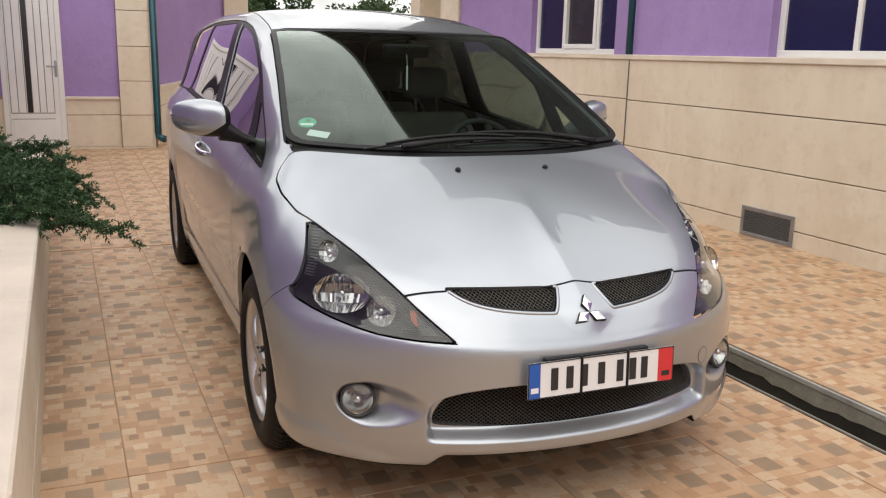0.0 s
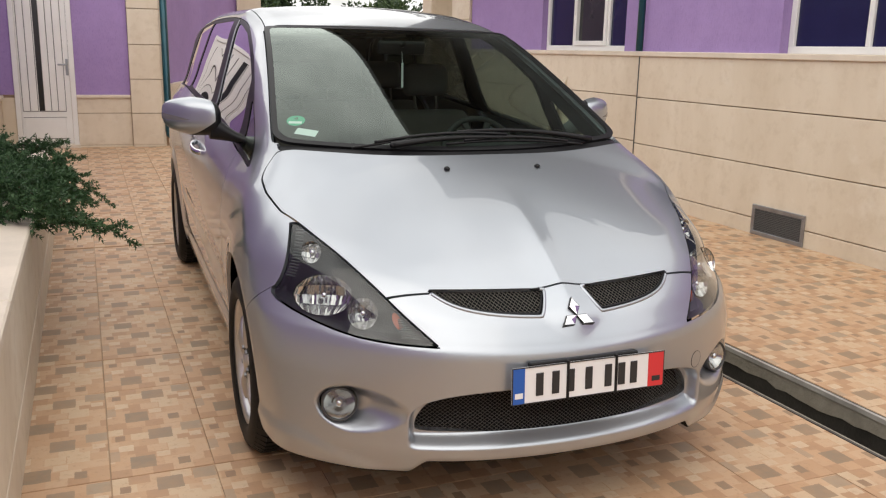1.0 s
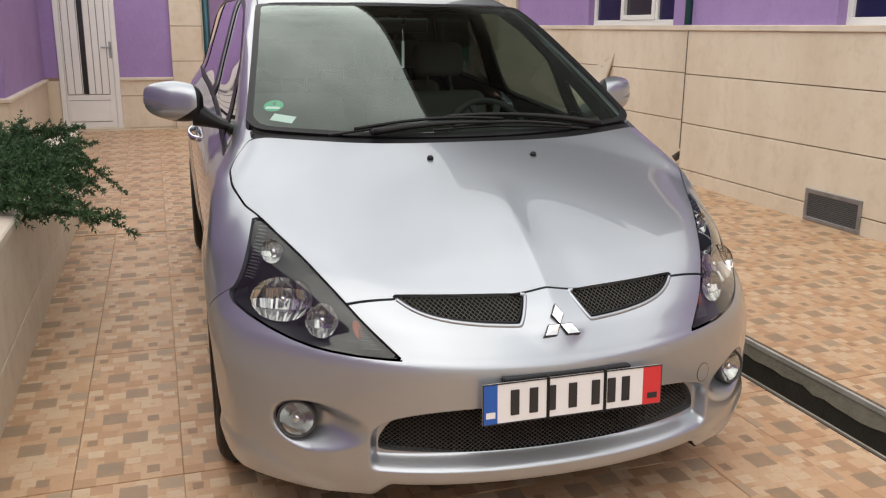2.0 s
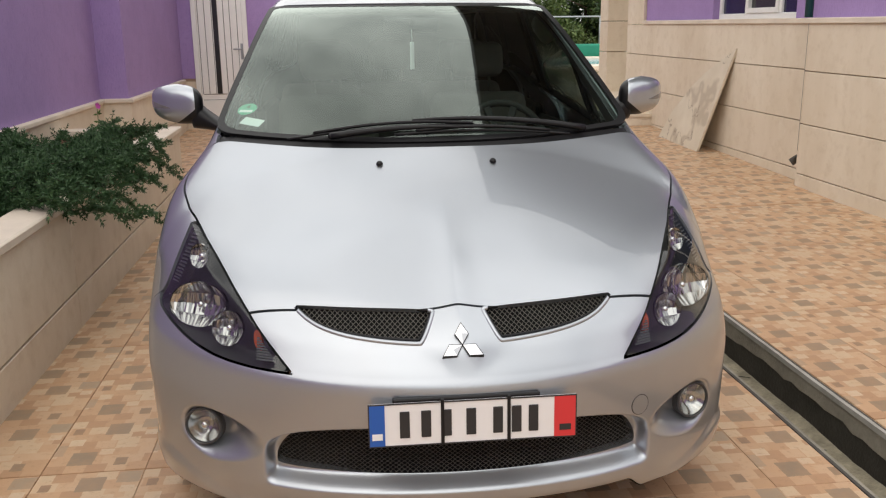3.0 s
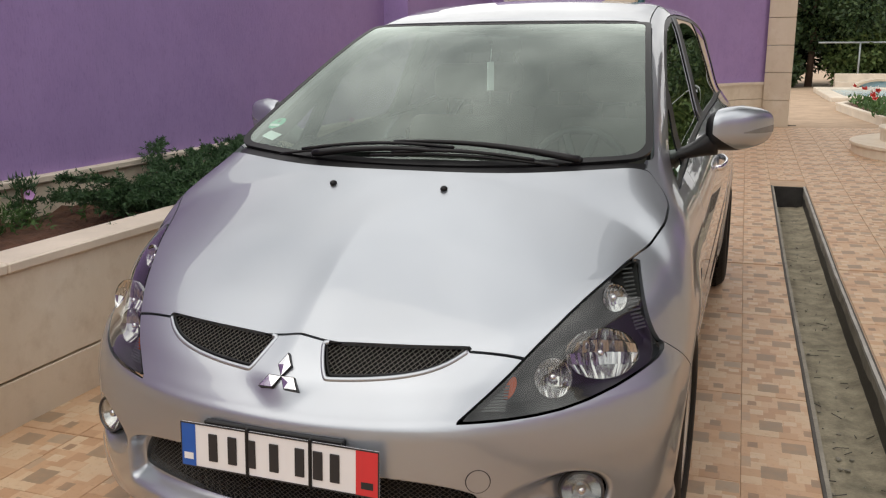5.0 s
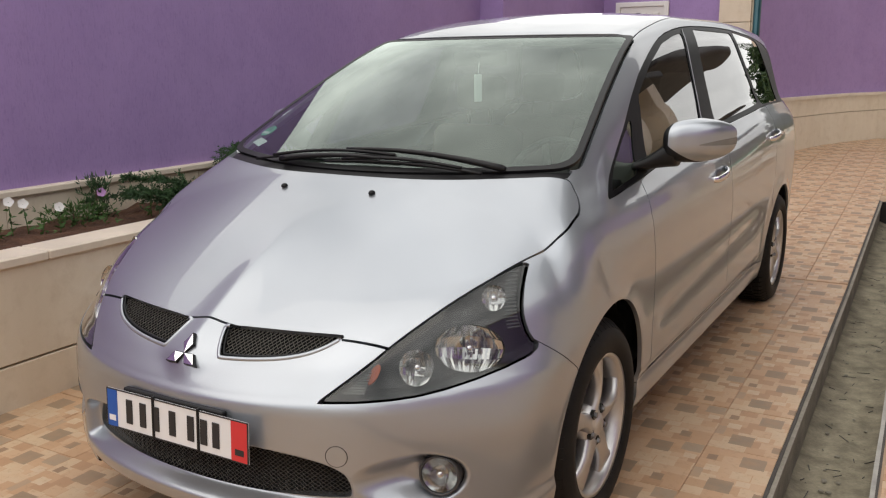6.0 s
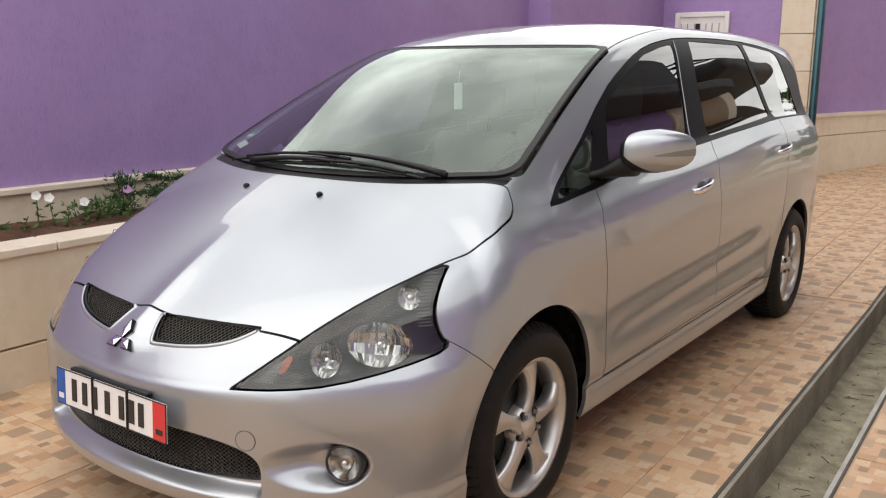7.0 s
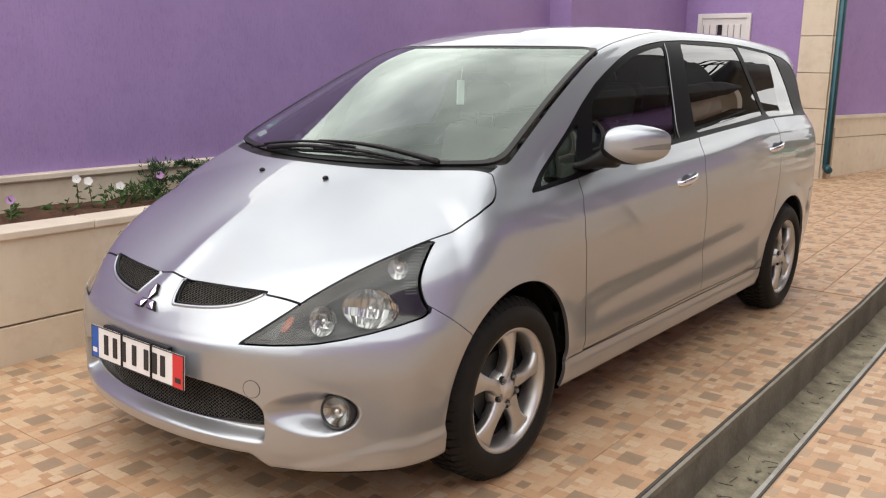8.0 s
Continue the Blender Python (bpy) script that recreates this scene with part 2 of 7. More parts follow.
def obj_of(name, me, parent=None, label="", category="", group="", kind="", m=None):
    ob = new(name, me)
    if m is not None:
        ob.matrix_world = m
    if parent is not None:
        ob.parent = parent
    return tagged(ob, label, category, group, kind)


def bm_mesh(name, bm, material, smooth=False):
    me = bpy.data.meshes.new(name)
    bmesh.ops.recalc_face_normals(bm, faces=bm.faces)
    bm.to_mesh(me)
    bm.free()
    if smooth:
        me.polygons.foreach_set("use_smooth", [True] * len(me.polygons))
    if material:
        me.materials.append(material)
    return me


def part(name, bm, material, parent, label="", smooth=False):
    return obj_of(name, bm_mesh(name, bm, material, smooth), parent, label)


def add_box(bm, lo, hi, bevel=0.0, m=None, seg=1):
    r = bmesh.ops.create_cube(bm, size=1.0)
    vs = r["verts"]
    c = [(a + b) / 2 for a, b in zip(lo, hi)]
    s = [abs(b - a) for a, b in zip(lo, hi)]
    for v in vs:
        v.co = Vector((c[0] + v.co.x * s[0], c[1] + v.co.y * s[1], c[2] + v.co.z * s[2]))
    if bevel:
        es = list({e for v in vs for e in v.link_edges})
        r = bmesh.ops.bevel(bm, geom=es, offset=bevel, segments=seg, affect="EDGES", profile=0.5)
        vs = r["verts"] if seg > 1 else list({v for f in r["faces"] for v in f.verts})
    if m is not None:
        for v in vs:
            v.co = m @ v.co
    return vs


def box_bm(lo, hi, bevel=0.0, seg=1):
    bm = bmesh.new()
    add_box(bm, lo, hi, bevel, seg=seg)
    return bm


def tube(name, pts, r, material, parent=None, res=8, **tags):
    """A round tube along points, as a mesh."""
    bm = bmesh.new()
    pts = [Vector(p) for p in pts]
    rings = []
    up = Vector((0, 0, 1))
    for i, p in enumerate(pts):
        d = (pts[min(i + 1, len(pts) - 1)] - pts[max(i - 1, 0)]).normalized()
        a = d.cross(up if abs(d.z) < 0.95 else Vector((1, 0, 0))).normalized()
        b = d.cross(a)
        rr = r[i] if isinstance(r, (list, tuple)) else r
        rings.append([bm.verts.new(p + rr * (math.cos(t) * a + math.sin(t) * b)) for t in (2 * math.pi * j / res for j in range(res))])
    for q0, q1 in zip(rings, rings[1:]):
        for j in range(res):
            bm.faces.new((q0[j], q0[(j + 1) % res], q1[(j + 1) % res], q1[j]))
    bm.faces.new(rings[0])
    bm.faces.new(rings[-1])
    return obj_of(name, bm_mesh(name, bm, material, True), parent, **tags)


# ---- ground, gutter ----
GX0, GX1, GY1 = 1.321, 1.618, 7.65  # the open drain's two edges and its far end
TX, TY, OX, OY = 0.336, 0.401, -1.3014, 0.789  # tile size and joint origin


def gz(x, y):
    """Height of the paving: level round the car, rising towards the house."""
    z = 0.0225 * (min(max(y, 4.2), 12.0) - 4.2)
    if x > GX1:
        z += 0.017 * (min(x, 3.8) - GX1)
    return z


def build_ground():
    xs = [-300, -20, -2.6, GX0, GX1, 3.8, 20, 300]
    ys = [-300, -20, -8, 4.2, GY1, 12, 40, 300]
    verts, faces, idx = [], [], {}
    for i, x in enumerate(xs):
        for j, y in enumerate(ys):
            idx[i, j] = len(verts)
            verts.append((x, y, gz(x, y) - 0.005))
    for i in range(len(xs) - 1):
        for j in range(len(ys) - 1):
            if xs[i] == GX0 and -8 <= ys[j] < GY1:
                continue
            faces.append((idx[i, j], idx[i + 1, j], idx[i + 1, j + 1], idx[i, j + 1]))
    obj_of("ground", mesh_of("ground", verts, faces, GROUT), None, "warm grey mortar bed under the yard paving", "ground", kind="structure")
    # the drain: floor, two walls, end wall, lips
    drain = new("drain_channel")
    tagged(drain, "open concrete drain channel with worn cement lips, silt on the bottom", "drain", kind="structure")
    zb = -0.215
    nb = 260
    v, f = [], []
    for j in range(nb + 1):
        y = -8 + (GY1 + 8) * j / nb
        for i in range(6):
            x = GX0 - 0.01 + (GX1 - GX0 + 0.02) * i / 5
            v.append((x, y, zb + gz(0, y) + 0.010 * noise.noise((x * 9, y * 3, 0)) + 0.005 * noise.noise((x * 30, y * 17, 2)) + (0.02 if i in (0, 5) else 0)))
    for j in range(nb):
        for i in range(5):
            a = j * 6 + i
            f.append((a, a + 1, a + 7, a + 6))
    obj_of("channel_floor", mesh_of("channel_floor", v, f, SILT, True), drain, "damp silty concrete bottom")
    # crumbs of mortar and dry twigs on the silt
    rng = random.Random(12)
    bm = bmesh.new()
    for _ in range(130):
        x, y = rng.uniform(GX0 + 0.02, GX1 - 0.02), rng.uniform(-1.0, 7.4)
        r = 0.003 + 0.010 * rng.random() ** 3
        q = bmesh.ops.create_icosphere(bm, subdivisions=1, radius=r)
        for w in q["verts"]:
            w.co = Vector((x + w.co.x * rng.uniform(0.7, 1.5), y + w.co.y * rng.uniform(0.7, 1.5), zb + gz(0, y) + 0.006 + w.co.z * 0.7))
    obj_of("mortar_crumbs", bm_mesh("mortar_crumbs", bm, CONCRETE), drain, "small crumbs of mortar", kind="stuff")
    bm = bmesh.new()
    for _ in range(70):
        x, y, a = rng.uniform(GX0 + 0.03, GX1 - 0.03), rng.uniform(-1.0, 6.0), rng.uniform(0, 180)
        ln = rng.uniform(0.02, 0.07)
        add_box(bm, (-ln / 2, -0.0016, -0.001), (ln / 2, 0.0016, 0.0015), m=pose(x, y, zb + gz(0, y) + 0.010, rng.uniform(-8, 8), rng.uniform(-6, 6), a))
    obj_of("twigs", bm_mesh("twigs", bm, SEAL), drain, "short dry twigs and straws", kind="stuff")
    # near wall in grey cement, far wall and end wall near black
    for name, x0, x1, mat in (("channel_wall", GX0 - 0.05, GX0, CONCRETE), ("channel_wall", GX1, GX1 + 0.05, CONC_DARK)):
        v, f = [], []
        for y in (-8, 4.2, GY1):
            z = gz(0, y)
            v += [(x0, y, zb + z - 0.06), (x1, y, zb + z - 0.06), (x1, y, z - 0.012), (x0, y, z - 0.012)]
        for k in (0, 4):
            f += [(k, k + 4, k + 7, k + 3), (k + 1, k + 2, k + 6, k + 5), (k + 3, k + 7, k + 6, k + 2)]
        obj_of(name, mesh_of(name, v, f, mat), drain, "rough cement side, near black" if mat is CONC_DARK else "rough grey cement side")
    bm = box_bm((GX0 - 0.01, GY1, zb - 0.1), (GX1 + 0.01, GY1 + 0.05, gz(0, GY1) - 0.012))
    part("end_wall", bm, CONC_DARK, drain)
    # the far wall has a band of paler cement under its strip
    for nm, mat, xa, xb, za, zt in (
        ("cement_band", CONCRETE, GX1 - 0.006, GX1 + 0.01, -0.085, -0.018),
        ("cement_lip", LIP, GX1 - 0.010, GX1 + 0.006, -0.020, 0.001),
        ("rubber_seal", SEAL, GX1 + 0.006, GX1 + 0.015, -0.02, 0.001),
        ("cement_lip", CONCRETE, GX0 - 0.006, GX0 + 0.010, -0.026, -0.001),
        ("rubber_seal", SEAL, GX0 - 0.018, GX0 - 0.006, -0.02, 0.003),
    ):
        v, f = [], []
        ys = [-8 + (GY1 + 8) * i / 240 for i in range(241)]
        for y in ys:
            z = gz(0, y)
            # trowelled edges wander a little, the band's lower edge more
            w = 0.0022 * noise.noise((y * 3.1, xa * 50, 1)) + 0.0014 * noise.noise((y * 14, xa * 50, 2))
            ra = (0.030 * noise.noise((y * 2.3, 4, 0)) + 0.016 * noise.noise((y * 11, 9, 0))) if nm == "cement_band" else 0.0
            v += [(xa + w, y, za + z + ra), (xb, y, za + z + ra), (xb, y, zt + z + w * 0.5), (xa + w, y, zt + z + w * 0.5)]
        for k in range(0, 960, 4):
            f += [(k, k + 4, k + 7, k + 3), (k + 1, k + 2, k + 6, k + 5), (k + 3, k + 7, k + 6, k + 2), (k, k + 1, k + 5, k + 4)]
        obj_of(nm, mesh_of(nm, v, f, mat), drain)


def tile_mesh(w, d):
    bm = bmesh.new()
    add_box(bm, (-w / 2, -d / 2, -0.012), (w / 2, d / 2, 0.0), 0.0012)
    bmesh.ops.delete(bm, geom=[f for f in bm.faces if f.normal.z < -0.5], context="FACES")
    return bm_mesh("tile", bm, TILE)


def build_paving():
    """Every tile of the yard: those round the car as objects, the rest joined."""
    pav = new("tiled_paving")
    tagged(pav, "square peach and brown mosaic-print paving tiles in straight rows", "pavement", kind="structure")
    shared, far = {}, []
    rows = range(-20, 32)
    cols = []
    i = 0
    x = OX - TX
    cols.append((-1.60, OX - 0.002))
    while OX + i * TX < GX0 - 0.02:
        a = OX + i * TX
        cols.append((a, min(a + TX, GX0 - 0.019)))
        i += 1
    for k in range(7):
        a = GX1 + 0.023 + k * TX
        cols.append((a, min(a + TX, 3.76)))
    back = [(-2.6, -2.31), (-2.31, -1.975), (-1.975, -1.602)]
    for r in rows:
        y0 = OY + r * TY
        wide = 0.006 if r % 3 == 0 else 0.0018
        for x0, x1 in cols + (back if y0 > 5.45 else []) + ([(GX0 - 0.019, GX1 + 0.023)] if y0 > GY1 + 0.05 else []):
            w, d = round(x1 - x0 - 0.0012, 4), round(TY - wide, 3)
            cx, cy = (x0 + x1) / 2, y0 + (TY + wide) / 2 - 0.001
            lift = 0.0006 * ((r * 7 + int(x0 * 31)) % 3)
            m = pose(cx, cy, gz(cx, cy) + lift, math.degrees(math.atan(0.0225)) if cy > 4.2 else 0, -math.degrees(math.atan(0.017)) if cx > GX1 else 0, 0)
            near = 0.0 < cy < 4.6 and cx < 3.0
            if near:
                if (w, d) not in shared:
                    shared[w, d] = tile_mesh(w, d)
                ob = new("tile", shared[w, d])
                ob.parent = pav
                ob.matrix_world = m
            else:
                far.append((w, d, m))
    v, f = [], []
    for w, d, m in far:
        k = len(v)
        for sx, sy, z in ((-1, -1, -0.012), (1, -1, -0.012), (1, 1, -0.012), (-1, 1, -0.012), (-1, -1, 0), (1, -1, 0), (1, 1, 0), (-1, 1, 0)):
            e = 0.0018 if z == 0 else 0
            v.append(m @ Vector((sx * (w / 2 - e), sy * (d / 2 - e), z)))
        f += [(k + 4, k + 5, k + 6, k + 7), (k, k + 1, k + 5, k + 4), (k + 1, k + 2, k + 6, k + 5), (k + 2, k + 3, k + 7, k + 6), (k + 3, k, k + 4, k + 7)]
    obj_of("tiles", mesh_of("tiles", v, f, TILE), pav, kind="stuff")


# ---- walls ----
def stone_course(parent, a, b, z0, z1, out, depth=0.03, length=1.25, gap=0.0015, name="stone", start=0.0):
    """Cladding slabs along the line a-b between two heights; out is the side they face."""
    a, b = Vector(a), Vector(b)
    run = b - a
    n = max(1, round((run.length - start) / length))
    cuts = [0.0] + [start + (run.length - start) * i / n for i in range(1 if start else 1, n)] + [run.length]
    ang = math.degrees(math.atan2(run.y, run.x))
    d = run.normalized()
    side = Vector((-d.y, d.x))
    sgn = 1 if side.dot(Vector(out)) > 0 else -1
    for s0, s1 in zip(cuts, cuts[1:]):
        bm = bmesh.new()
        add_box(bm, (s0 + gap, -depth if sgn < 0 else 0, z0), (s1 - gap, 0 if sgn < 0 else depth, z1), 0.003)
        ob = obj_of(name, bm_mesh(name, bm, STONE), parent)
        ob.matrix_world = pose(a.x, a.y, 0, 0, 0, ang)


def build_window(name, x, y0, y1, z0, z1, bars, mats, label):
    """A white window in the right-hand house wall, facing -x; bars: pane limits along y."""
    win = new(name)
    tagged(win, label, "window", kind="structure")
    fr = 0.055
    bm = bmesh.new()
    add_box(bm, (x - 0.03, y0, z0), (x + 0.04, y1, z0 + fr), 0.004)
    add_box(bm, (x - 0.03, y0, z1 - fr), (x + 0.04, y1, z1), 0.004)
    add_box(bm, (x - 0.03, y0, z0 + fr), (x + 0.04, y0 + fr, z1 - fr), 0.004)
    add_box(bm, (x - 0.03, y1 - fr, z0 + fr), (x + 0.04, y1, z1 - fr), 0.004)
    part("window_frame", bm, WHITE, win)
    lim = [y0 + fr, *bars, y1 - fr]
    for b in bars:
        part("mullion", box_bm((x - 0.028, b - 0.022, z0 + fr), (x + 0.038, b + 0.022, z1 - fr), 0.004), WHITE, win)
    for i, (a, b) in enumerate(zip(lim, lim[1:])):
        a2, b2 = a + (0.022 if i else 0), b - (0.022 if i < len(lim) - 2 else 0)
        if mats[i] is DARKGLASS:
            bm = bmesh.new()
            for q in ((a2, a2 + 0.05, z0 + fr, z1 - fr), (b2 - 0.05, b2, z0 + fr, z1 - fr), (a2 + 0.05, b2 - 0.05, z0 + fr, z0 + fr + 0.05), (a2 + 0.05, b2 - 0.05, z1 - fr - 0.05, z1 - fr)):
                add_box(bm, (x - 0.045, q[0], q[2]), (x + 0.02, q[1], q[3]), 0.004)
            part("sash", bm, WHITE, win)
        part("pane", box_bm((x - 0.004, a2, z0 + fr), (x + 0.004, b2, z1 - fr)), mats[i], win)
    return win


def build_right_house():
    w = new("wall_east")
    tagged(w, "house wall clad in cream limestone courses with purple plaster above", "wall", kind="structure")
    X, XR, YC, YE = 3.62, 3.74, 5.02, 9.95
    courses = [(0.0, 0.158), (0.166, 0.580), (0.588, 1.018), (1.026, 1.405)]
    part("backing", box_bm((X + 0.03, -7, -0.1), (X + 0.30, YC, 1.405)), GROUT, w)
    part("backing", box_bm((XR + 0.03, YC, -0.1), (XR + 0.30, YE, 1.405)), GROUT, w)
    for k, (z0, z1) in enumerate(courses):
        stone_course(w, (X + 0.03, -7), (X + 0.03, YC), z0, z1, (-1, 0), length=6.0)
        stone_course(w, (XR + 0.03, YC), (XR + 0.03, YE), z0, z1, (-1, 0), length=6.0)
        stone_course(w, (X + 0.001, YC + 0.002), (XR + 0.03, YC + 0.002), z0, z1, (0, 1), depth=0.02, length=1)
        stone_course(w, (XR, YE + 0.002), (XR + 0.6, YE + 0.002), z0, z1, (0, 1), depth=0.03, length=1)
    for z0, z1 in ((1.41, 1.85), (1.86, 2.3), (2.31, 2.75)):
        stone_course(w, (XR + 0.03, 9.35), (XR + 0.03, YE), z0, z1, (-1, 0), length=1.6)
        stone_course(w, (XR, YE + 0.002), (XR + 0.6, YE + 0.002), z0, z1, (0, 1), length=1)
    part("coping", box_bm((X - 0.02, -7, 1.405), (X + 0.2, YC + 0.02, 1.452), 0.006), COPING, w, "pale stone sill course")
    part("coping", box_bm((XR - 0.02, YC + 0.021, 1.405), (XR + 0.2, 9.35, 1.452), 0.006), COPING, w, "pale stone sill course")
    # plaster above, in pieces round the windows
    top = 3.05
    for x, spans in ((X + 0.05, ((-7, 1.25, 1.452, top), (3.285, YC, 1.452, top), (1.25, 3.285, 2.75, top))), (XR + 0.04, ((YC, 5.55, 1.452, top), (7.30, 9.35, 1.452, top), (5.55, 7.30, 2.75, top)))):
        for a, b, z0, z1 in spans:
            part("plaster", box_bm((x, a, z0), (x + 0.25, b, z1)), PURPLE, w)
    build_window("window_1", X + 0.16, 1.25, 3.285, 1.452, 2.75, (1.92, 2.54), (BLUEGLASS, BLUEGLASS, BLUEGLASS), "white-framed house window with dark blue film on the panes")
    build_window("window_2", XR + 0.14, 5.55, 7.30, 1.452, 2.75, (5.98, 6.68), (BLUEGLASS, DARKGLASS, BLUEGLASS), "white-framed house window with dark blue panes and one dark casement")
    # eaves and roof
    roof = new("roof_east")
    tagged(roof, "dark timber eaves of the house over its wall", "roof", kind="structure")
    part("parapet", box_bm((X - 0.02, -7, 3.05), (6.5, UP_Y0, 3.17), 0.01), COPING, roof)
    part("upper_storey", box_bm((XR + 0.04, UP_Y0, 3.051), (6.5, UP_Y1, EAVE_Z)), EAVES, roof)
    bm = bmesh.new()
    r, rim = 0.18, []
    for cx, cy, a0 in ((EAVE_X + r, UP_Y0 + r, 180), (6.6, UP_Y0, 270), (6.6, UP_Y1, 0), (EAVE_X + r, UP_Y1 - r, 90)):
        rim += [(cx + r * math.cos(radians(a0 + 15 * i)), cy + r * math.sin(radians(a0 + 15 * i))) for i in range(7)] if cx < 6 else [(cx, cy)]
    lo, hi = [bm.verts.new((*p, EAVE_Z)) for p in rim], [bm.verts.new((*p, EAVE_Z + 0.22)) for p in rim]
    bm.faces.new(lo)
    bm.faces.new(hi)
    for i in range(len(rim)):
        bm.faces.new((lo[i - 1], lo[i], hi[i], hi[i - 1]))
    part("soffit", bm, EAVES, roof)
    obj_of("roof_slope", mesh_of("roof_slope", [(EAVE_X + 0.1, UP_Y0 + 0.1, EAVE_Z + 0.23), (EAVE_X + 0.1, UP_Y1 - 0.1, EAVE_Z + 0.23), (6.6, UP_Y1 - 0.1, EAVE_Z + 1.4), (6.6, UP_Y0 + 0.1, EAVE_Z + 1.4)], [(0, 3, 2, 1)], EAVES), roof)
    # unseen eave, added to shade the wall top and darken the car's window reflections
    part("low_eave", box_bm((XR - 0.42, 5.2, 2.76), (XR + 0.035, 10.5, 2.88), 0.02), EAVES, roof, "added dark eave over the ground-floor wall, darkens the window reflections")
    # porch canopy at the far end, with a bent rail lattice over it
    por = new("porch_canopy")
    tagged(por, "dark porch canopy with a bent iron lattice over it", "canopy", kind="structure")
    part("slab", box_bm((3.3, 10.55, 3.05), (6.5, 14.4, 3.32), 0.1, 4), EAVES, por)
    for i in range(5):
        y = 12.2 + 0.5 * i
        tube("lattice_bar", [(3.4 + 2.6 * t, y, 3.30 + 0.75 * math.sin(math.pi * t)) for t in (0, 0.1, 0.22, 0.36, 0.5, 0.64, 0.78, 0.9, 1)], 0.022, BLACK, por, 6)
    for t in (0.1, 0.22, 0.36, 0.5, 0.64, 0.78):
        tube("lattice_bar", [(3.4 + 2.6 * t, 12.1, 3.30 + 0.75 * math.sin(math.pi * t)), (3.4 + 2.6 * t, 14.3, 3.30 + 0.75 * math.sin(math.pi * t))], 0.018, BLACK, por, 6)
    tube("downpipe", [(X + 0.02, YC + 0.07, 1.455), (X + 0.02, YC + 0.07, 3.1)], 0.035, TEAL, None, label="teal painted round metal downpipe on the house corner", category="downpipe")
    tube("downpipe", [(XR - 0.045, YC + 0.085, 1.404), (XR - 0.045, YC + 0.085, 0.34), (XR - 0.06, YC + 0.095, 0.28), (XR - 0.115, YC + 0.115, 0.235)], 0.034, SEAL, None, 12, label="dark downpipe foot in the corner of the house wall", category="downpipe")
    # vent grille
    vent = new("vent_grille")
    tagged(vent, "grey metal floor-level vent grille with fine slats", "vent")
    bm = bmesh.new()
    y0, y1, z0, z1, t = 2.775, 3.335, 0.035, 0.275, 0.032
    for q in ((y0, y1, z0, z0 + t), (y0, y1, z1 - t, z1), (y0, y0 + t, z0 + t, z1 - t), (y1 - t, y1, z0 + t, z1 - t)):
        add_box(bm, (X - 0.014, q[0], q[2]), (X, q[1], q[3]), 0.003)
    part("grille_frame", bm, STEEL, vent)
    part("backing", box_bm((X - 0.003, y0 + t, z0 + t), (X, y1 - t, z1 - t)), BLACK, vent)
    n = 13
    for i in range(n):
        z = z0 + t + (z1 - z0 - 2 * t) * (i + 0.5) / n
        bm = bmesh.new()
        add_box(bm, (-0.007, y0 + t, -0.004), (0.004, y1 - t, 0.004), 0.001, m=pose(X - 0.004, 0, z, 0, 30, 0))
        part("slat", bm, plain_dark, vent)


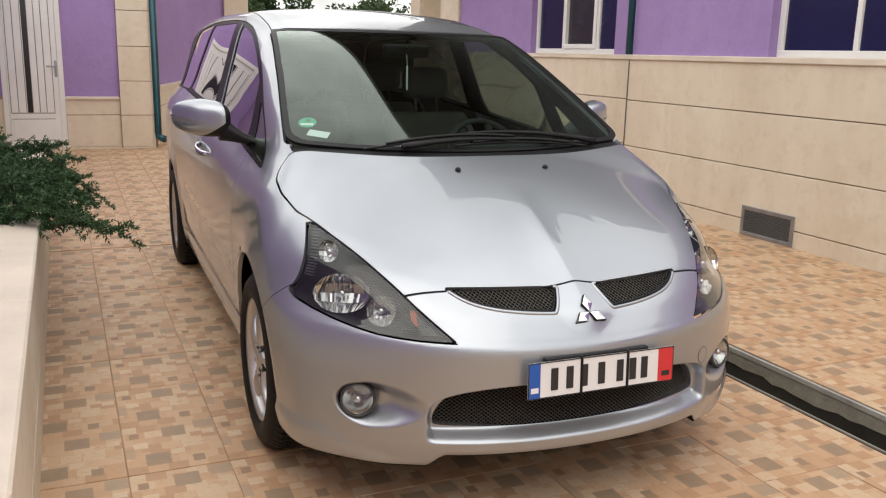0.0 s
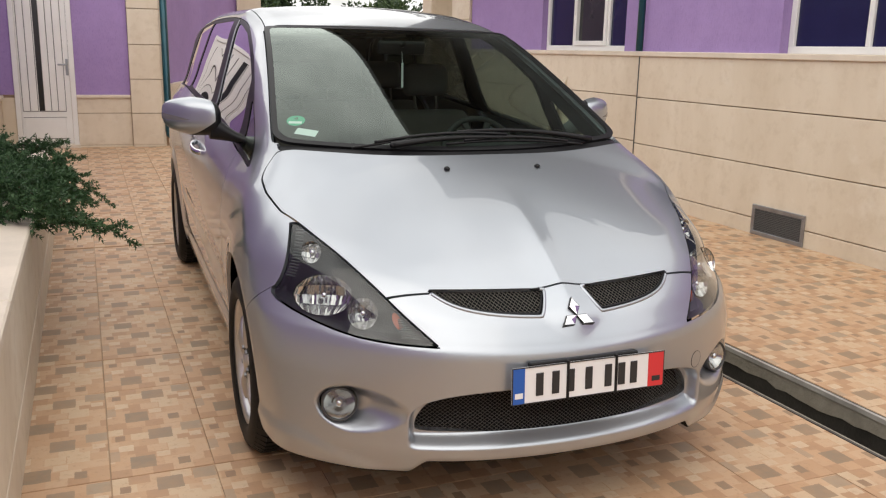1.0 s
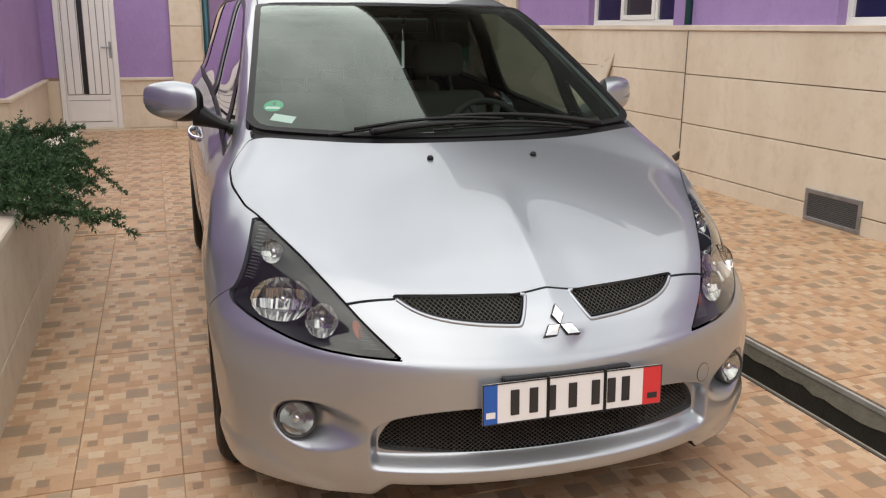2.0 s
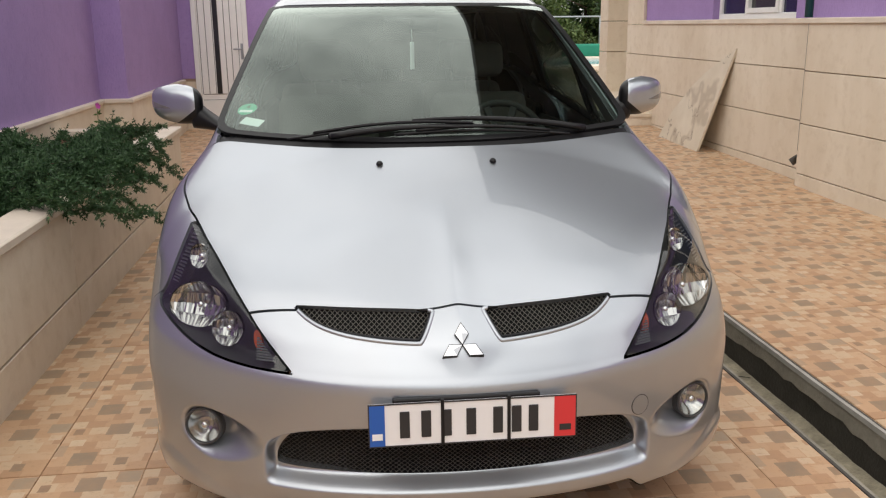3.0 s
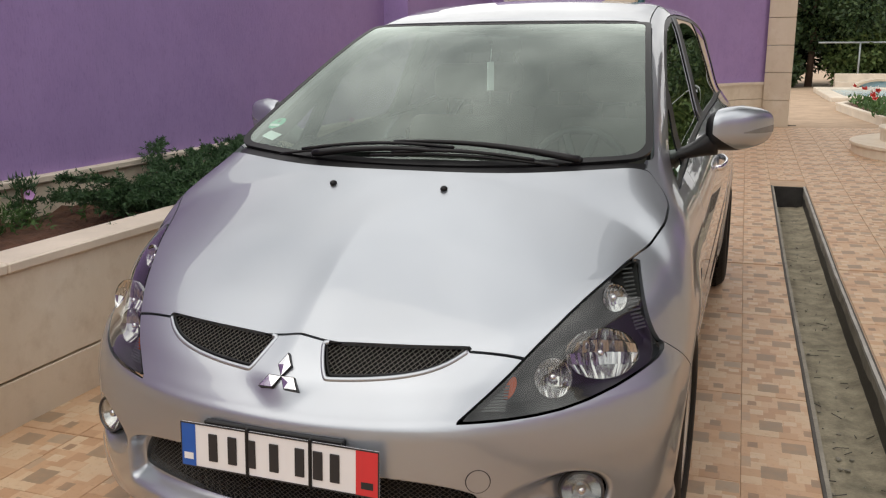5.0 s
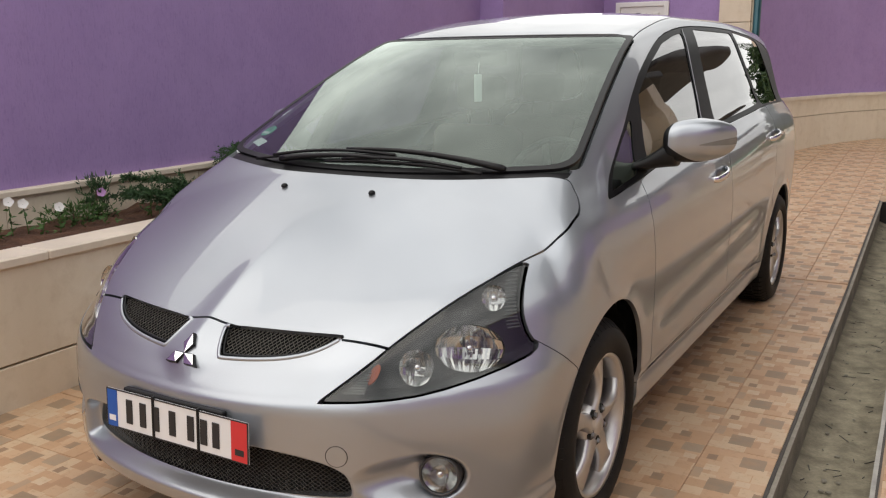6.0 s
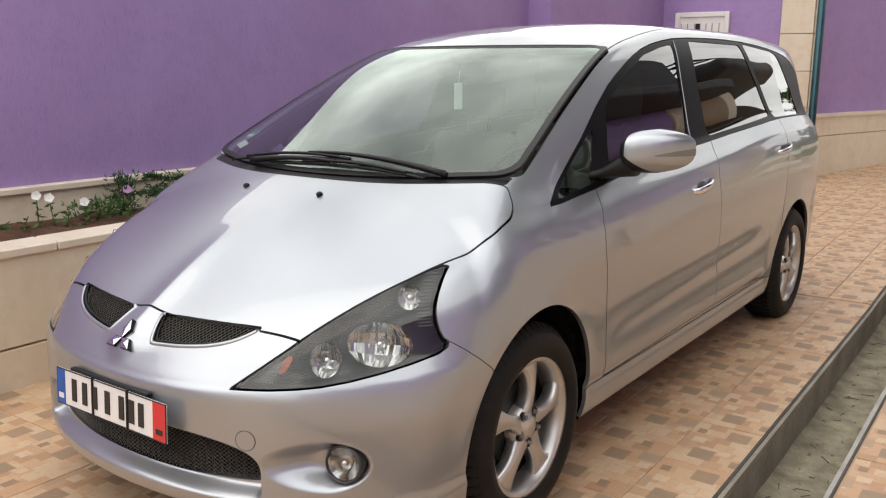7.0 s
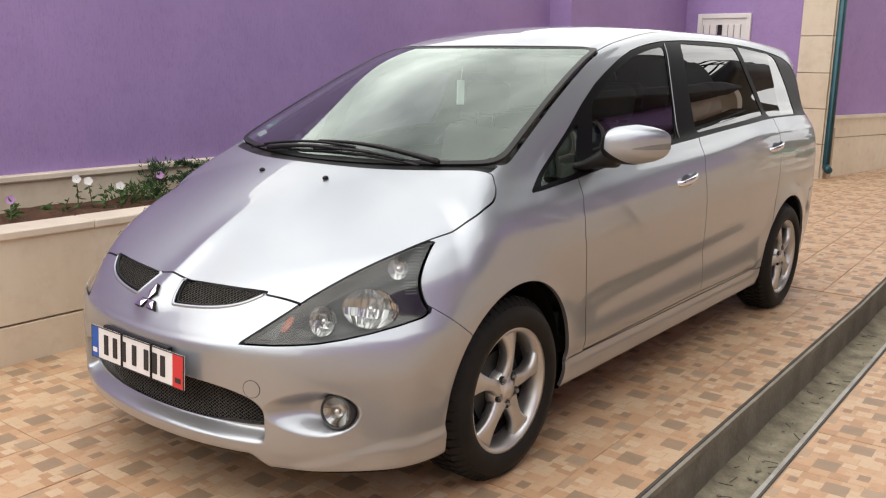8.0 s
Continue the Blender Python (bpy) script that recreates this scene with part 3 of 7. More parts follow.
def build_left_house():
    w = new("wall_west")
    tagged(w, "purple scratch-plastered house wall with a cream stone base band", "wall", kind="structure")
    X, X2, YB = -2.51, -2.25, 6.75
    top = 2.62
    part("plaster", box_bm((X - 0.3, -7, 0.777), (X, YB, top)), PURPLE, w)
    part("plaster", box_bm((X - 0.3, YB, 0.777), (X2, 9.84, top)), PURPLE, w)
    part("backing", box_bm((X - 0.3, -7, -0.1), (X - 0.0, YB, 0.735)), GROUT, w)
    part("backing", box_bm((X - 0.3, YB, -0.1), (X2 - 0.0, 9.84, 0.735)), GROUT, w)
    stone_course(w, (X, -7), (X, YB), 0.3, 0.735, (1, 0), depth=0.02, length=1.4)
    for z0, z1 in ((0.05, 0.30), (0.308, 0.735)):
        stone_course(w, (X, YB), (X2 + 0.02, YB), z0, z1, (0, -1), depth=0.02, length=1.4)
        stone_course(w, (X2, YB), (X2, 9.84), z0, z1, (1, 0), depth=0.02, length=1.6)
    part("coping", box_bm((X - 0.1, -7, 0.735), (X + 0.05, YB - 0.05, 0.777), 0.008), COPING, w, "pale stone ledge")
    part("coping", box_bm((X - 0.1, YB - 0.05, 0.735), (X2 + 0.05, 9.80, 0.777), 0.008), COPING, w, "pale stone ledge")
    # planter in front of it
    p = new("planter")
    tagged(p, "long raised planter faced in cream stone with a stone coping", "planter", kind="structure")
    XF, YE = -1.572, 5.40
    part("backing", box_bm((XF - 0.16, -7, -0.05), (XF - 0.03, YE - 0.03, 0.60)), GROUT, p)
    part("backing", box_bm((X, YE - 0.16, -0.05), (XF - 0.16, YE - 0.03, 0.60)), GROUT, p)
    for z0, z1 in ((-0.01, 0.186), (0.196, 0.60)):
        stone_course(p, (XF - 0.03, -7), (XF - 0.03, YE), z0, z1, (1, 0), length=3.1)
        stone_course(p, (X, YE - 0.03), (XF - 0.03, YE - 0.03), z0, z1, (0, 1), length=1.5)
    bm = bmesh.new()
    y = -7.0
    while y < YE - 0.2:
        y2 = min(y + 1.3, YE + 0.02)
        add_box(bm, (XF - 0.175, y + 0.001, 0.60), (XF + 0.02, y2 - 0.001, 0.643), 0.007)
        y = y2
    add_box(bm, (X, YE - 0.175, 0.60), (XF - 0.176, YE + 0.02, 0.643), 0.007)
    part("coping", bm, COPING, p, "pale stone coping slabs with eased edges")
    v, f = [], []
    nx, ny = 14, 160
    for j in range(ny + 1):
        for i in range(nx + 1):
            x = X + 0.021 + (XF - 0.161 - X - 0.021) * i / nx
            yy = -7 + (YE - 0.16 + 7) * j / ny
            v.append((x, yy, 0.545 + 0.035 * noise.noise((x * 6, yy * 6, 3)) + 0.03 * noise.noise((x * 19, yy * 19, 5)) + 0.03 * (1 - i / nx)))
    for j in range(ny):
        for i in range(nx):
            a = j * (nx + 1) + i
            f.append((a, a + 1, a + nx + 2, a + nx + 1))
    obj_of("soil", mesh_of("soil", v, f, SOIL, True), p, "loose brown garden soil")


def build_back_house():
    w = new("wall_north")
    tagged(w, "purple plastered back wall with cream stone base and pilaster", "wall", kind="structure")
    Y = 9.84
    g = 0.125
    # base band
    part("backing", box_bm((-1.385, Y, -0.1), (-0.3, Y + 0.25, 0.745)), GROUT, w)
    for z0, z1 in ((g, 0.15), (0.155, 0.55), (0.558, 0.745)):
        stone_course(w, (-1.385, Y), (-0.745, Y), z0, z1, (0, -1), depth=0.02, length=1.5)
    part("coping", box_bm((-1.385, Y - 0.045, 0.745), (-0.745, Y + 0.1, 0.783), 0.006), COPING, w)
    part("plaster", box_bm((-1.385, Y, 0.783), (-0.745, Y + 0.25, 3.3)), PURPLE, w)
    part("plaster", box_bm((-2.26, Y, 2.14), (-1.385, Y + 0.25, 3.3)), PURPLE, w)
    part("plaster", box_bm((-2.26, Y, 0.783), (-2.08, Y + 0.25, 2.14)), PURPLE, w)
    part("backing", box_bm((-2.26, Y + 0.02, -0.1), (-2.08, Y + 0.25, 0.783)), GROUT, w)
    stone_course(w, (-2.24, Y + 0.02), (-2.08, Y + 0.02), g, 0.745, (0, -1), depth=0.02, length=1.5)
    part("threshold", box_bm((-2.08, Y - 0.06, 0.05), (-1.37, Y + 0.2, 0.165), 0.006), COPING, w)
    # pilaster
    for z0, z1 in ((g, 0.15), (0.155, 0.55), (0.558, 0.978), (0.986, 1.408), (1.416, 1.845), (1.853, 2.28), (2.288, 2.72), (2.728, 3.2)):
        stone_course(w, (-0.745, Y - 0.06), (-0.365, Y - 0.06), z0, z1, (0, -1), depth=0.03, length=1)
        stone_course(w, (-0.365, Y - 0.06), (-0.365, Y + 0.2), z0, z1, (1, 0), depth=0.03, length=1)
    part("backing", box_bm((-0.74, Y - 0.06, -0.1), (-0.365, Y + 0.2, 3.25)), GROUT, w)
    # door
    d = new("door_1")
    tagged(d, "white panelled house door, closed, with a narrow dark glass slit", "door", kind="structure")
    x0, x1, z0, z1 = -2.08, -1.385, 0.165, 2.14
    bm = bmesh.new()
    for q in ((x0, x0 + 0.06, z0, z1), (x1 - 0.06, x1, z0, z1), (x0 + 0.06, x1 - 0.06, z1 - 0.06, z1)):
        add_box(bm, (q[0], Y - 0.03, q[2]), (q[1], Y + 0.06, q[3]), 0.004)
    part("door_frame", bm, WHITE, d)
    leaf = part("door_leaf", box_bm((x0 + 0.062, Y - 0.012, z0 + 0.01), (x1 - 0.062, Y + 0.04, z1 - 0.062), 0.004), WHITE, d)
    xs = [x0 + 0.07 + (x1 - x0 - 0.14) * t for t in (0.02, 0.17, 0.33, 0.46, 0.60, 0.74, 0.90)]
    for i, (a, b) in enumerate(zip(xs, xs[1:])):
        if i == 2:
            part("glass_slit", box_bm((a + 0.012, Y - 0.016, 0.585), (b - 0.003, Y - 0.002, 2.0)), DARKGLASS, d)
        else:
            part("panel", box_bm((a + 0.005, Y - 0.019, 0.585), (b - 0.005, Y - 0.002, 2.0), 0.004), WHITE, d)
    # thin grey strips that colour in the shade of the panel grooves
    for gx in xs:
        part("groove", box_bm((gx - 0.003, Y - 0.0145, 0.585), (gx + 0.003, Y - 0.0115, 2.0)), plain_dark, d)
    for gz0 in (0.243, 0.507, 0.578):
        part("groove", box_bm((xs[0], Y - 0.0145, gz0 - 0.003), (xs[-1], Y - 0.0115, gz0 + 0.003)), plain_dark, d)
    part("panel", box_bm((xs[0] + 0.01, Y - 0.019, 0.25), (xs[-1] - 0.01, Y - 0.002, 0.50), 0.004), WHITE, d)
    bm = bmesh.new()
    add_box(bm, (x1 - 0.10, Y - 0.024, 1.02), (x1 - 0.07, Y - 0.012, 1.22), 0.003)
    add_box(bm, (x1 - 0.19, Y - 0.06, 1.14), (x1 - 0.075, Y - 0.045, 1.16), 0.004)
    add_box(bm, (x1 - 0.09, Y - 0.06, 1.142), (x1 - 0.078, Y - 0.02, 1.158), 0.002)
    part("door_handle", bm, STEEL, d, "grey lever handle with lock plate")
    # downpipe
    tube("downpipe", [(-0.30, Y - 0.06, 3.3), (-0.30, Y - 0.06, 0.32), (-0.295, Y - 0.075, 0.285), (-0.27, Y - 0.12, 0.262), (-0.235, Y - 0.17, 0.25)], 0.045, TEAL, None, 12, label="teal painted round downpipe with a kicked-out foot", category="downpipe")
    # wall curving away behind the pilaster
    c = new("wall_curved")
    tagged(c, "curved purple plastered wall with a cream stone base", "wall", kind="structure")
    pts = [Vector(p) for p in ((-0.35, 9.98), (-0.24, 10.4), (-0.10, 10.95), (0.07, 11.5), (0.27, 12.2), (0.55, 12.95), (0.90, 13.6), (1.36, 14.1))]
    for k, (z0, z1, mat, off, nm) in enumerate(((0.10, 0.62, STONE, 0.03, "stone"), (0.628, 0.86, STONE, 0.03, "stone"), (0.86, 0.90, COPING, 0.055, "coping"), (0.90, 3.3, PURPLE, 0.0, "plaster"))):
        v, f = [], []
        for i, p in enumerate(pts):
            t = (pts[min(i + 1, 7)] - pts[max(i - 1, 0)]).normalized()
            nrm = Vector((t.y, -t.x))
            a, b = p + nrm * off, p - nrm * 0.25
            v += [(a.x, a.y, z0), (a.x, a.y, z1), (b.x, b.y, z1), (b.x, b.y, z0)]
        for i in range(7):
            q = 4 * i
            f += [(q, q + 4, q + 5, q + 1), (q + 1, q + 5, q + 6, q + 2), (q + 2, q + 6, q + 7, q + 3)]
        f += [(28, 29, 30, 31), (3, 2, 1, 0)]
        obj_of(nm, mesh_of(nm, v, f, mat, False), c)
    p = new("corner_pilaster")
    tagged(p, "cream stone corner pilaster in stacked blocks", "pilaster", kind="structure")
    for z0, z1 in ((0.1, 0.60), (0.608, 1.05), (1.058, 1.49), (1.498, 1.93), (1.938, 2.37), (2.378, 3.25)):
        bm = box_bm((1.30, 13.95, z0), (1.72, 14.35, z1), 0.005)
        part("stone", bm, STONE, p)


EAVE_X, EAVE_Z, UP_Y0, UP_Y1 = 1.75, 7.2, 3.3, 10.3
EAVES = plain("dark_eaves", (0.055, 0.053, 0.056), 0.7, var=0.3)
plain_dark = plain("vent_slat_grey", (0.10, 0.095, 0.09), 0.6, 0.3)
build_ground()
build_right_house()
build_left_house()
build_back_house()
# unseen wall behind the camera, its height set to hold back low southern sky
obj_of("wall_south", bm_mesh("wall_south", box_bm((-9, -9.3, -0.1), (9, -9.0, 2.1)), STONE), None, "plain cream wall added to close the yard and block low sky", "wall", kind="structure")


# ---- the car: one smooth field, cut into panels ----
CAR = new("car")
tagged(CAR, "silver seven-seat family car parked on the tiles, clean, wheels straight", "car")
CAR_YAW = -0.0202
CAR.matrix_world = Matrix.Rotation(CAR_YAW, 4, "Z")
AXLE_F, AXLE_R, HUB_Z, HUB_X = 0.904, 3.852, 0.317, 0.856


def ease(x, xs, ys):
    """A smooth curve through a few control values (monotone cubic)."""
    xs, ys = np.asarray(xs, float), np.asarray(ys, float)
    h = np.diff(xs)
    d = np.diff(ys) / h
    m = np.empty_like(ys)
    m[0], m[-1] = d[0], d[-1]
    with np.errstate(divide="ignore", invalid="ignore"):
        w1, w2 = 2 * h[1:] + h[:-1], h[1:] + 2 * h[:-1]
        hm = (w1 + w2) / (w1 / d[:-1] + w2 / d[1:])
    m[1:-1] = np.where(d[:-1] * d[1:] > 0, hm, 0.0)
    x = np.asarray(x, float)
    i = np.clip(np.searchsorted(xs, x) - 1, 0, len(h) - 1)
    t = (np.clip(x, xs[0], xs[-1]) - xs[i]) / h[i]
    r = ys[i] * (1 + 2 * t) * (1 - t) ** 2 + m[i] * h[i] * t * (1 - t) ** 2 + ys[i + 1] * t * t * (3 - 2 * t) + m[i + 1] * h[i] * t * t * (t - 1)
    return r + np.where(x < xs[0], (x - xs[0]) * m[0], 0) + np.where(x > xs[-1], (x - xs[-1]) * m[-1], 0)


def smax(a, b, k):
    h = np.clip(0.5 + 0.5 * (a - b) / k, 0, 1)
    return b + (a - b) * h + k * h * (1 - h)


def step01(t):
    t = np.clip(t, 0, 1)
    return t * t * (3 - 2 * t)


def hood_z(ax, y):
    y = np.minimum(y, 1.25)
    z = ease(y, [-0.1, 0.147, 0.3, 0.5, 0.675, 0.8, 1.0, 1.3], [0.575, 0.722, 0.820, 0.935, 1.020, 1.070, 1.125, 1.16])
    c = ease(y, [0.1, 0.25, 0.64, 1.0], [0.10, 0.14, 0.22, 0.13])
    crest = 0.015 * np.exp(-((ax / 0.055) ** 1.5)) * step01((0.60 - y) / 0.40)
    return z - c * ax**2 - 1.1 * np.maximum(ax - 0.66, 0) ** 2 + crest


def roof_z(ax, y):
    y = np.maximum(y, 0.2)
    z = ease(y, [0.3, 0.6, 0.78, 1.05, 1.3, 1.6, 1.80, 1.92, 2.1, 2.6, 3.4, 4.2, 4.8], [0.56, 0.90, 1.055, 1.188, 1.306, 1.433, 1.511, 1.546, 1.582, 1.636, 1.640, 1.605, 1.55])
    c = ease(y, [0.8, 1.9, 3.0], [0.165, 0.10, 0.09])
    return z - c * ax**2


def side_x(y, z):
    rise = ease(y, [1.3, 2.73, 3.5, 4.6], [0.0, 0.09, 0.145, 0.135])
    rise = np.where(y < 1.3, 0, rise)
    zz = z - rise * step01((z - 0.6) / 0.45)
    w = ease(zz, [0.12, 0.2, 0.3, 0.42, 0.6, 0.75, 0.85, 0.93, 0.99, 1.05, 1.2, 1.46, 1.62], [0.80, 0.832, 0.848, 0.857, 0.869, 0.874, 0.864, 0.838, 0.796, 0.757, 0.708, 0.622, 0.555])
    w = w - ease(y, [3.9, 4.32, 4.75], [0.0, 0.012, 0.10]) * (y > 3.9)
    for ay in (AXLE_F, AXLE_R):
        r = np.hypot(y - ay, z - HUB_Z)
        w = w + 0.012 * np.exp(-(((r - 0.37) / 0.06) ** 2)) * step01((z - 0.1) / 0.3)
    # fuller front wings
    w = w + 0.012 * step01((1.30 - y) / 0.5) * step01((0.86 - z) / 0.2)
    # skirt at the bumper's corner
    w = w + 0.012 * step01((0.318 + 0.10 * (y - 0.5) - z) / 0.045) * step01((0.60 - y) / 0.06)
    # hollow along the lower doors, rising to the rear
    w = w - 0.007 * np.exp(-(((z - 0.50 - 0.045 * (y - 1.5)) / 0.055) ** 2)) * step01((y - 1.35) / 0.25) * step01((3.45 - y) / 0.4)
    # sill tucks under the doors
    w = w - 0.012 * np.exp(-(((z - 0.318) / 0.03) ** 2)) * step01((y - 1.25) / 0.1) * step01((3.45 - y) / 0.1)
    return w


def chin_rise(ax, y):
    """The bumper's lower edge is higher between its two corner skirts."""
    return 0.042 * step01((0.500 - ax) / 0.055) * step01((0.70 - y) / 0.2)


def nose_y(ax, z):
    c = ease(z - 0.07 * ax**2 * step01((z - 0.48) / 0.1), [0.14, 0.21, 0.3, 0.45, 0.545, 0.572, 0.592, 0.625, 0.665, 0.73, 0.8], [0.075, 0.022, 0.0, 0.0, 0.0015, 0.006, 0.019, 0.042, 0.066, 0.113, 0.19])
    y = c + 0.32 * ax**2 + 0.56 * ax**4
    # the bumper's corners are squarer than the lamps above them
    y = y - (0.02 * ax**2 + 0.19 * ax**4) * step01((0.74 - z) / 0.25)
    # the badge stands on a raised nose; the grilles fall away beside it
    wide = 0.030 + 0.070 * step01((z - 0.575) / 0.12)
    y = y - 0.020 * np.exp(-((ax / wide) ** 2.4)) * step01((z - 0.585) / 0.085) * step01((0.80 - z) / 0.1)
    # fog-lamp scoop: deep at the lamp, running out towards the middle
    u = ax - 0.645
    r = np.sqrt((u / np.where(u > 0, 0.098, 0.150)) ** 2 + ((z - 0.398) / np.where(u > 0, 0.076, 0.076 + 0.10 * u)) ** 2)
    y = y + 0.072 * step01((1.0 - r) / 0.62)
    # lower air intake is set back behind a ledge
    q = (ax / 0.507) ** 3.2 + (np.maximum(z - 0.36, 0) / 0.112) ** 3.2
    y = y + 0.050 * step01((z - 0.288) / 0.038) * step01((1.0 - q) / 0.20)
    # corner skirt stands proud under a crease that climbs towards the wheel
    crease = 0.232 + 0.085 * step01((ax - 0.52) / 0.32)
    y = y - 0.012 * step01((crease - z) / 0.045) * step01((ax - 0.50) / 0.12)
    return y


def body_field(p):
    x, y, z = p[..., 0], p[..., 1], p[..., 2]
    ax = np.abs(x)
    top = z - smax(hood_z(ax, y), roof_z(ax, y), 0.012)
    side = ax - side_x(y, z)
    nose = (nose_y(ax, z) - y) * 0.85
    tail = y - (ease(z, [0.2, 0.5, 0.9, 1.1, 1.5, 1.6], [4.60, 4.74, 4.73, 4.70, 4.60, 4.56]) - 0.22 * ax**2 - 0.3 * ax**4)
    f = smax(top, side, 0.115)
    f = smax(f, smax(nose, side - 0.0, 0.09), 0.055)
    f = smax(f, tail, 0.06)
    return smax(f, 0.195 + chin_rise(ax, y) - z, 0.03)


def field_normal(p):
    e = 0.003
    g = np.stack([body_field(p + np.eye(3)[i] * e) - body_field(p - np.eye(3)[i] * e) for i in range(3)], -1)
    return g / np.maximum(np.linalg.norm(g, axis=-1, keepdims=True), 1e-9)


def body_mesh(nt=440, n_cap=165, n_tube=170, n_tail=34):
    th = 2 * np.pi * np.arange(nt) / nt - np.pi / 2
    ring = np.stack([np.cos(th), 0 * th, np.sin(th)], -1)
    a, b = np.array([0, 0.78, 0.62]), np.array([0, 4.0, 0.78])
    rows_o, rows_d = [], []
    for i in range(1, n_cap + 1):
        ph = 0.5 * np.pi * i / n_cap
        rows_o.append(np.repeat(a[None], nt, 0))
        rows_d.append(np.sin(ph) * ring + np.cos(ph) * np.array([0, -1.0, 0]))
    for i in range(1, n_tube + 1):
        rows_o.append(np.repeat((a + (b - a) * i / n_tube)[None], nt, 0))
        rows_d.append(ring)
    for i in range(1, n_tail + 1):
        ph = 0.5 * np.pi * i / (n_tail + 1)
        rows_o.append(np.repeat(b[None], nt, 0))
        rows_d.append(np.cos(ph) * ring + np.sin(ph) * np.array([0, 1.0, 0]))
    o = np.concatenate([a[None], *rows_o, b[None]])
    d = np.concatenate([[[0, -1.0, 0]], *rows_d, [[0, 1.0, 0]]])
    lo, hi = np.zeros(len(o)), np.full(len(o), 2.2)
    for _ in range(26):
        mid = (lo + hi) / 2
        inside = body_field(o + d * mid[:, None]) < 0
        lo, hi = np.where(inside, mid, lo), np.where(inside, hi, mid)
    v = o + d * ((lo + hi) / 2)[:, None]
    nr = n_cap + n_tube + n_tail
    i, j = np.meshgrid(np.arange(nr - 1), np.arange(nt), indexing="ij")
    p00, p01 = 1 + i * nt + j, 1 + i * nt + (j + 1) % nt
    p10, p11 = p00 + nt, p01 + nt
    t1 = np.stack([p00, p10, p11], -1).reshape(-1, 3)
    t2 = np.stack([p00, p11, p01], -1).reshape(-1, 3)
    j = np.arange(nt)
    cap = np.stack([np.zeros(nt, int), 1 + j, 1 + (j + 1) % nt], -1)
    last = len(v) - 1
    tail = np.stack([np.full(nt, last), 1 + (nr - 1) * nt + (j + 1) % nt, 1 + (nr - 1) * nt + j], -1)
    tris = np.concatenate([t1, t2, cap, tail])
    return v, field_normal(v), tris


def front_patch(x0=0.775, z0=0.264, z1=0.500):
    """A fine grid over the bumper's face, where the radial mesh is too coarse for ledge and scoops."""
    nx, nz = 390, 118
    x, z = np.meshgrid(np.linspace(-x0, x0, nx), np.linspace(z0, z1, nz), indexing="ij")
    y = surf_many(np.abs(x.ravel()), z.ravel(), 30)
    v = np.stack([x.ravel(), y, z.ravel()], -1)
    i, j = (q.ravel() for q in np.meshgrid(np.arange(nx - 1), np.arange(nz - 1), indexing="ij"))
    a = i * nz + j
    t = np.concatenate([np.stack([a, a + nz, a + nz + 1], 1), np.stack([a, a + nz + 1, a + 1], 1)])
    return v, field_normal(v), t


def screen_patch():
    """The windscreen as a fine, evenly curved sheet."""
    ys = np.linspace(0.76, 1.98, 60)
    pz = np.polyfit(ys, roof_z(np.zeros(60), ys), 4)
    pc = np.polyfit(ys, (roof_z(np.zeros(60), ys) - roof_z(np.ones(60), ys)), 2)
    nx, ny = 150, 110
    x, y = (q.ravel() for q in np.meshgrid(np.linspace(-0.80, 0.80, nx), np.linspace(0.78, 1.97, ny), indexing="ij"))
    z = np.polyval(pz, y) - np.polyval(pc, y) * x * x
    gy = np.polyval(np.polyder(pz), y) - np.polyval(np.polyder(pc), y) * x * x
    n = np.stack([2 * np.polyval(pc, y) * x, -gy, np.ones_like(x)], -1)
    n /= np.linalg.norm(n, axis=1, keepdims=True)
    i, j = (q.ravel() for q in np.meshgrid(np.arange(nx - 1), np.arange(ny - 1), indexing="ij"))
    a = i * ny + j
    t = np.concatenate([np.stack([a, a + ny, a + ny + 1], 1), np.stack([a, a + ny + 1, a + 1], 1)])
    return np.stack([x, y, z], -1), n, t


def joined(a, b):
    return np.concatenate([a[0], b[0]]), np.concatenate([a[1], b[1]]), np.concatenate([a[2], b[2] + len(a[0])])


def compact(v, n, t):
    used, inv = np.unique(t, return_inverse=True)
    return v[used], n[used], inv.reshape(-1, 3)


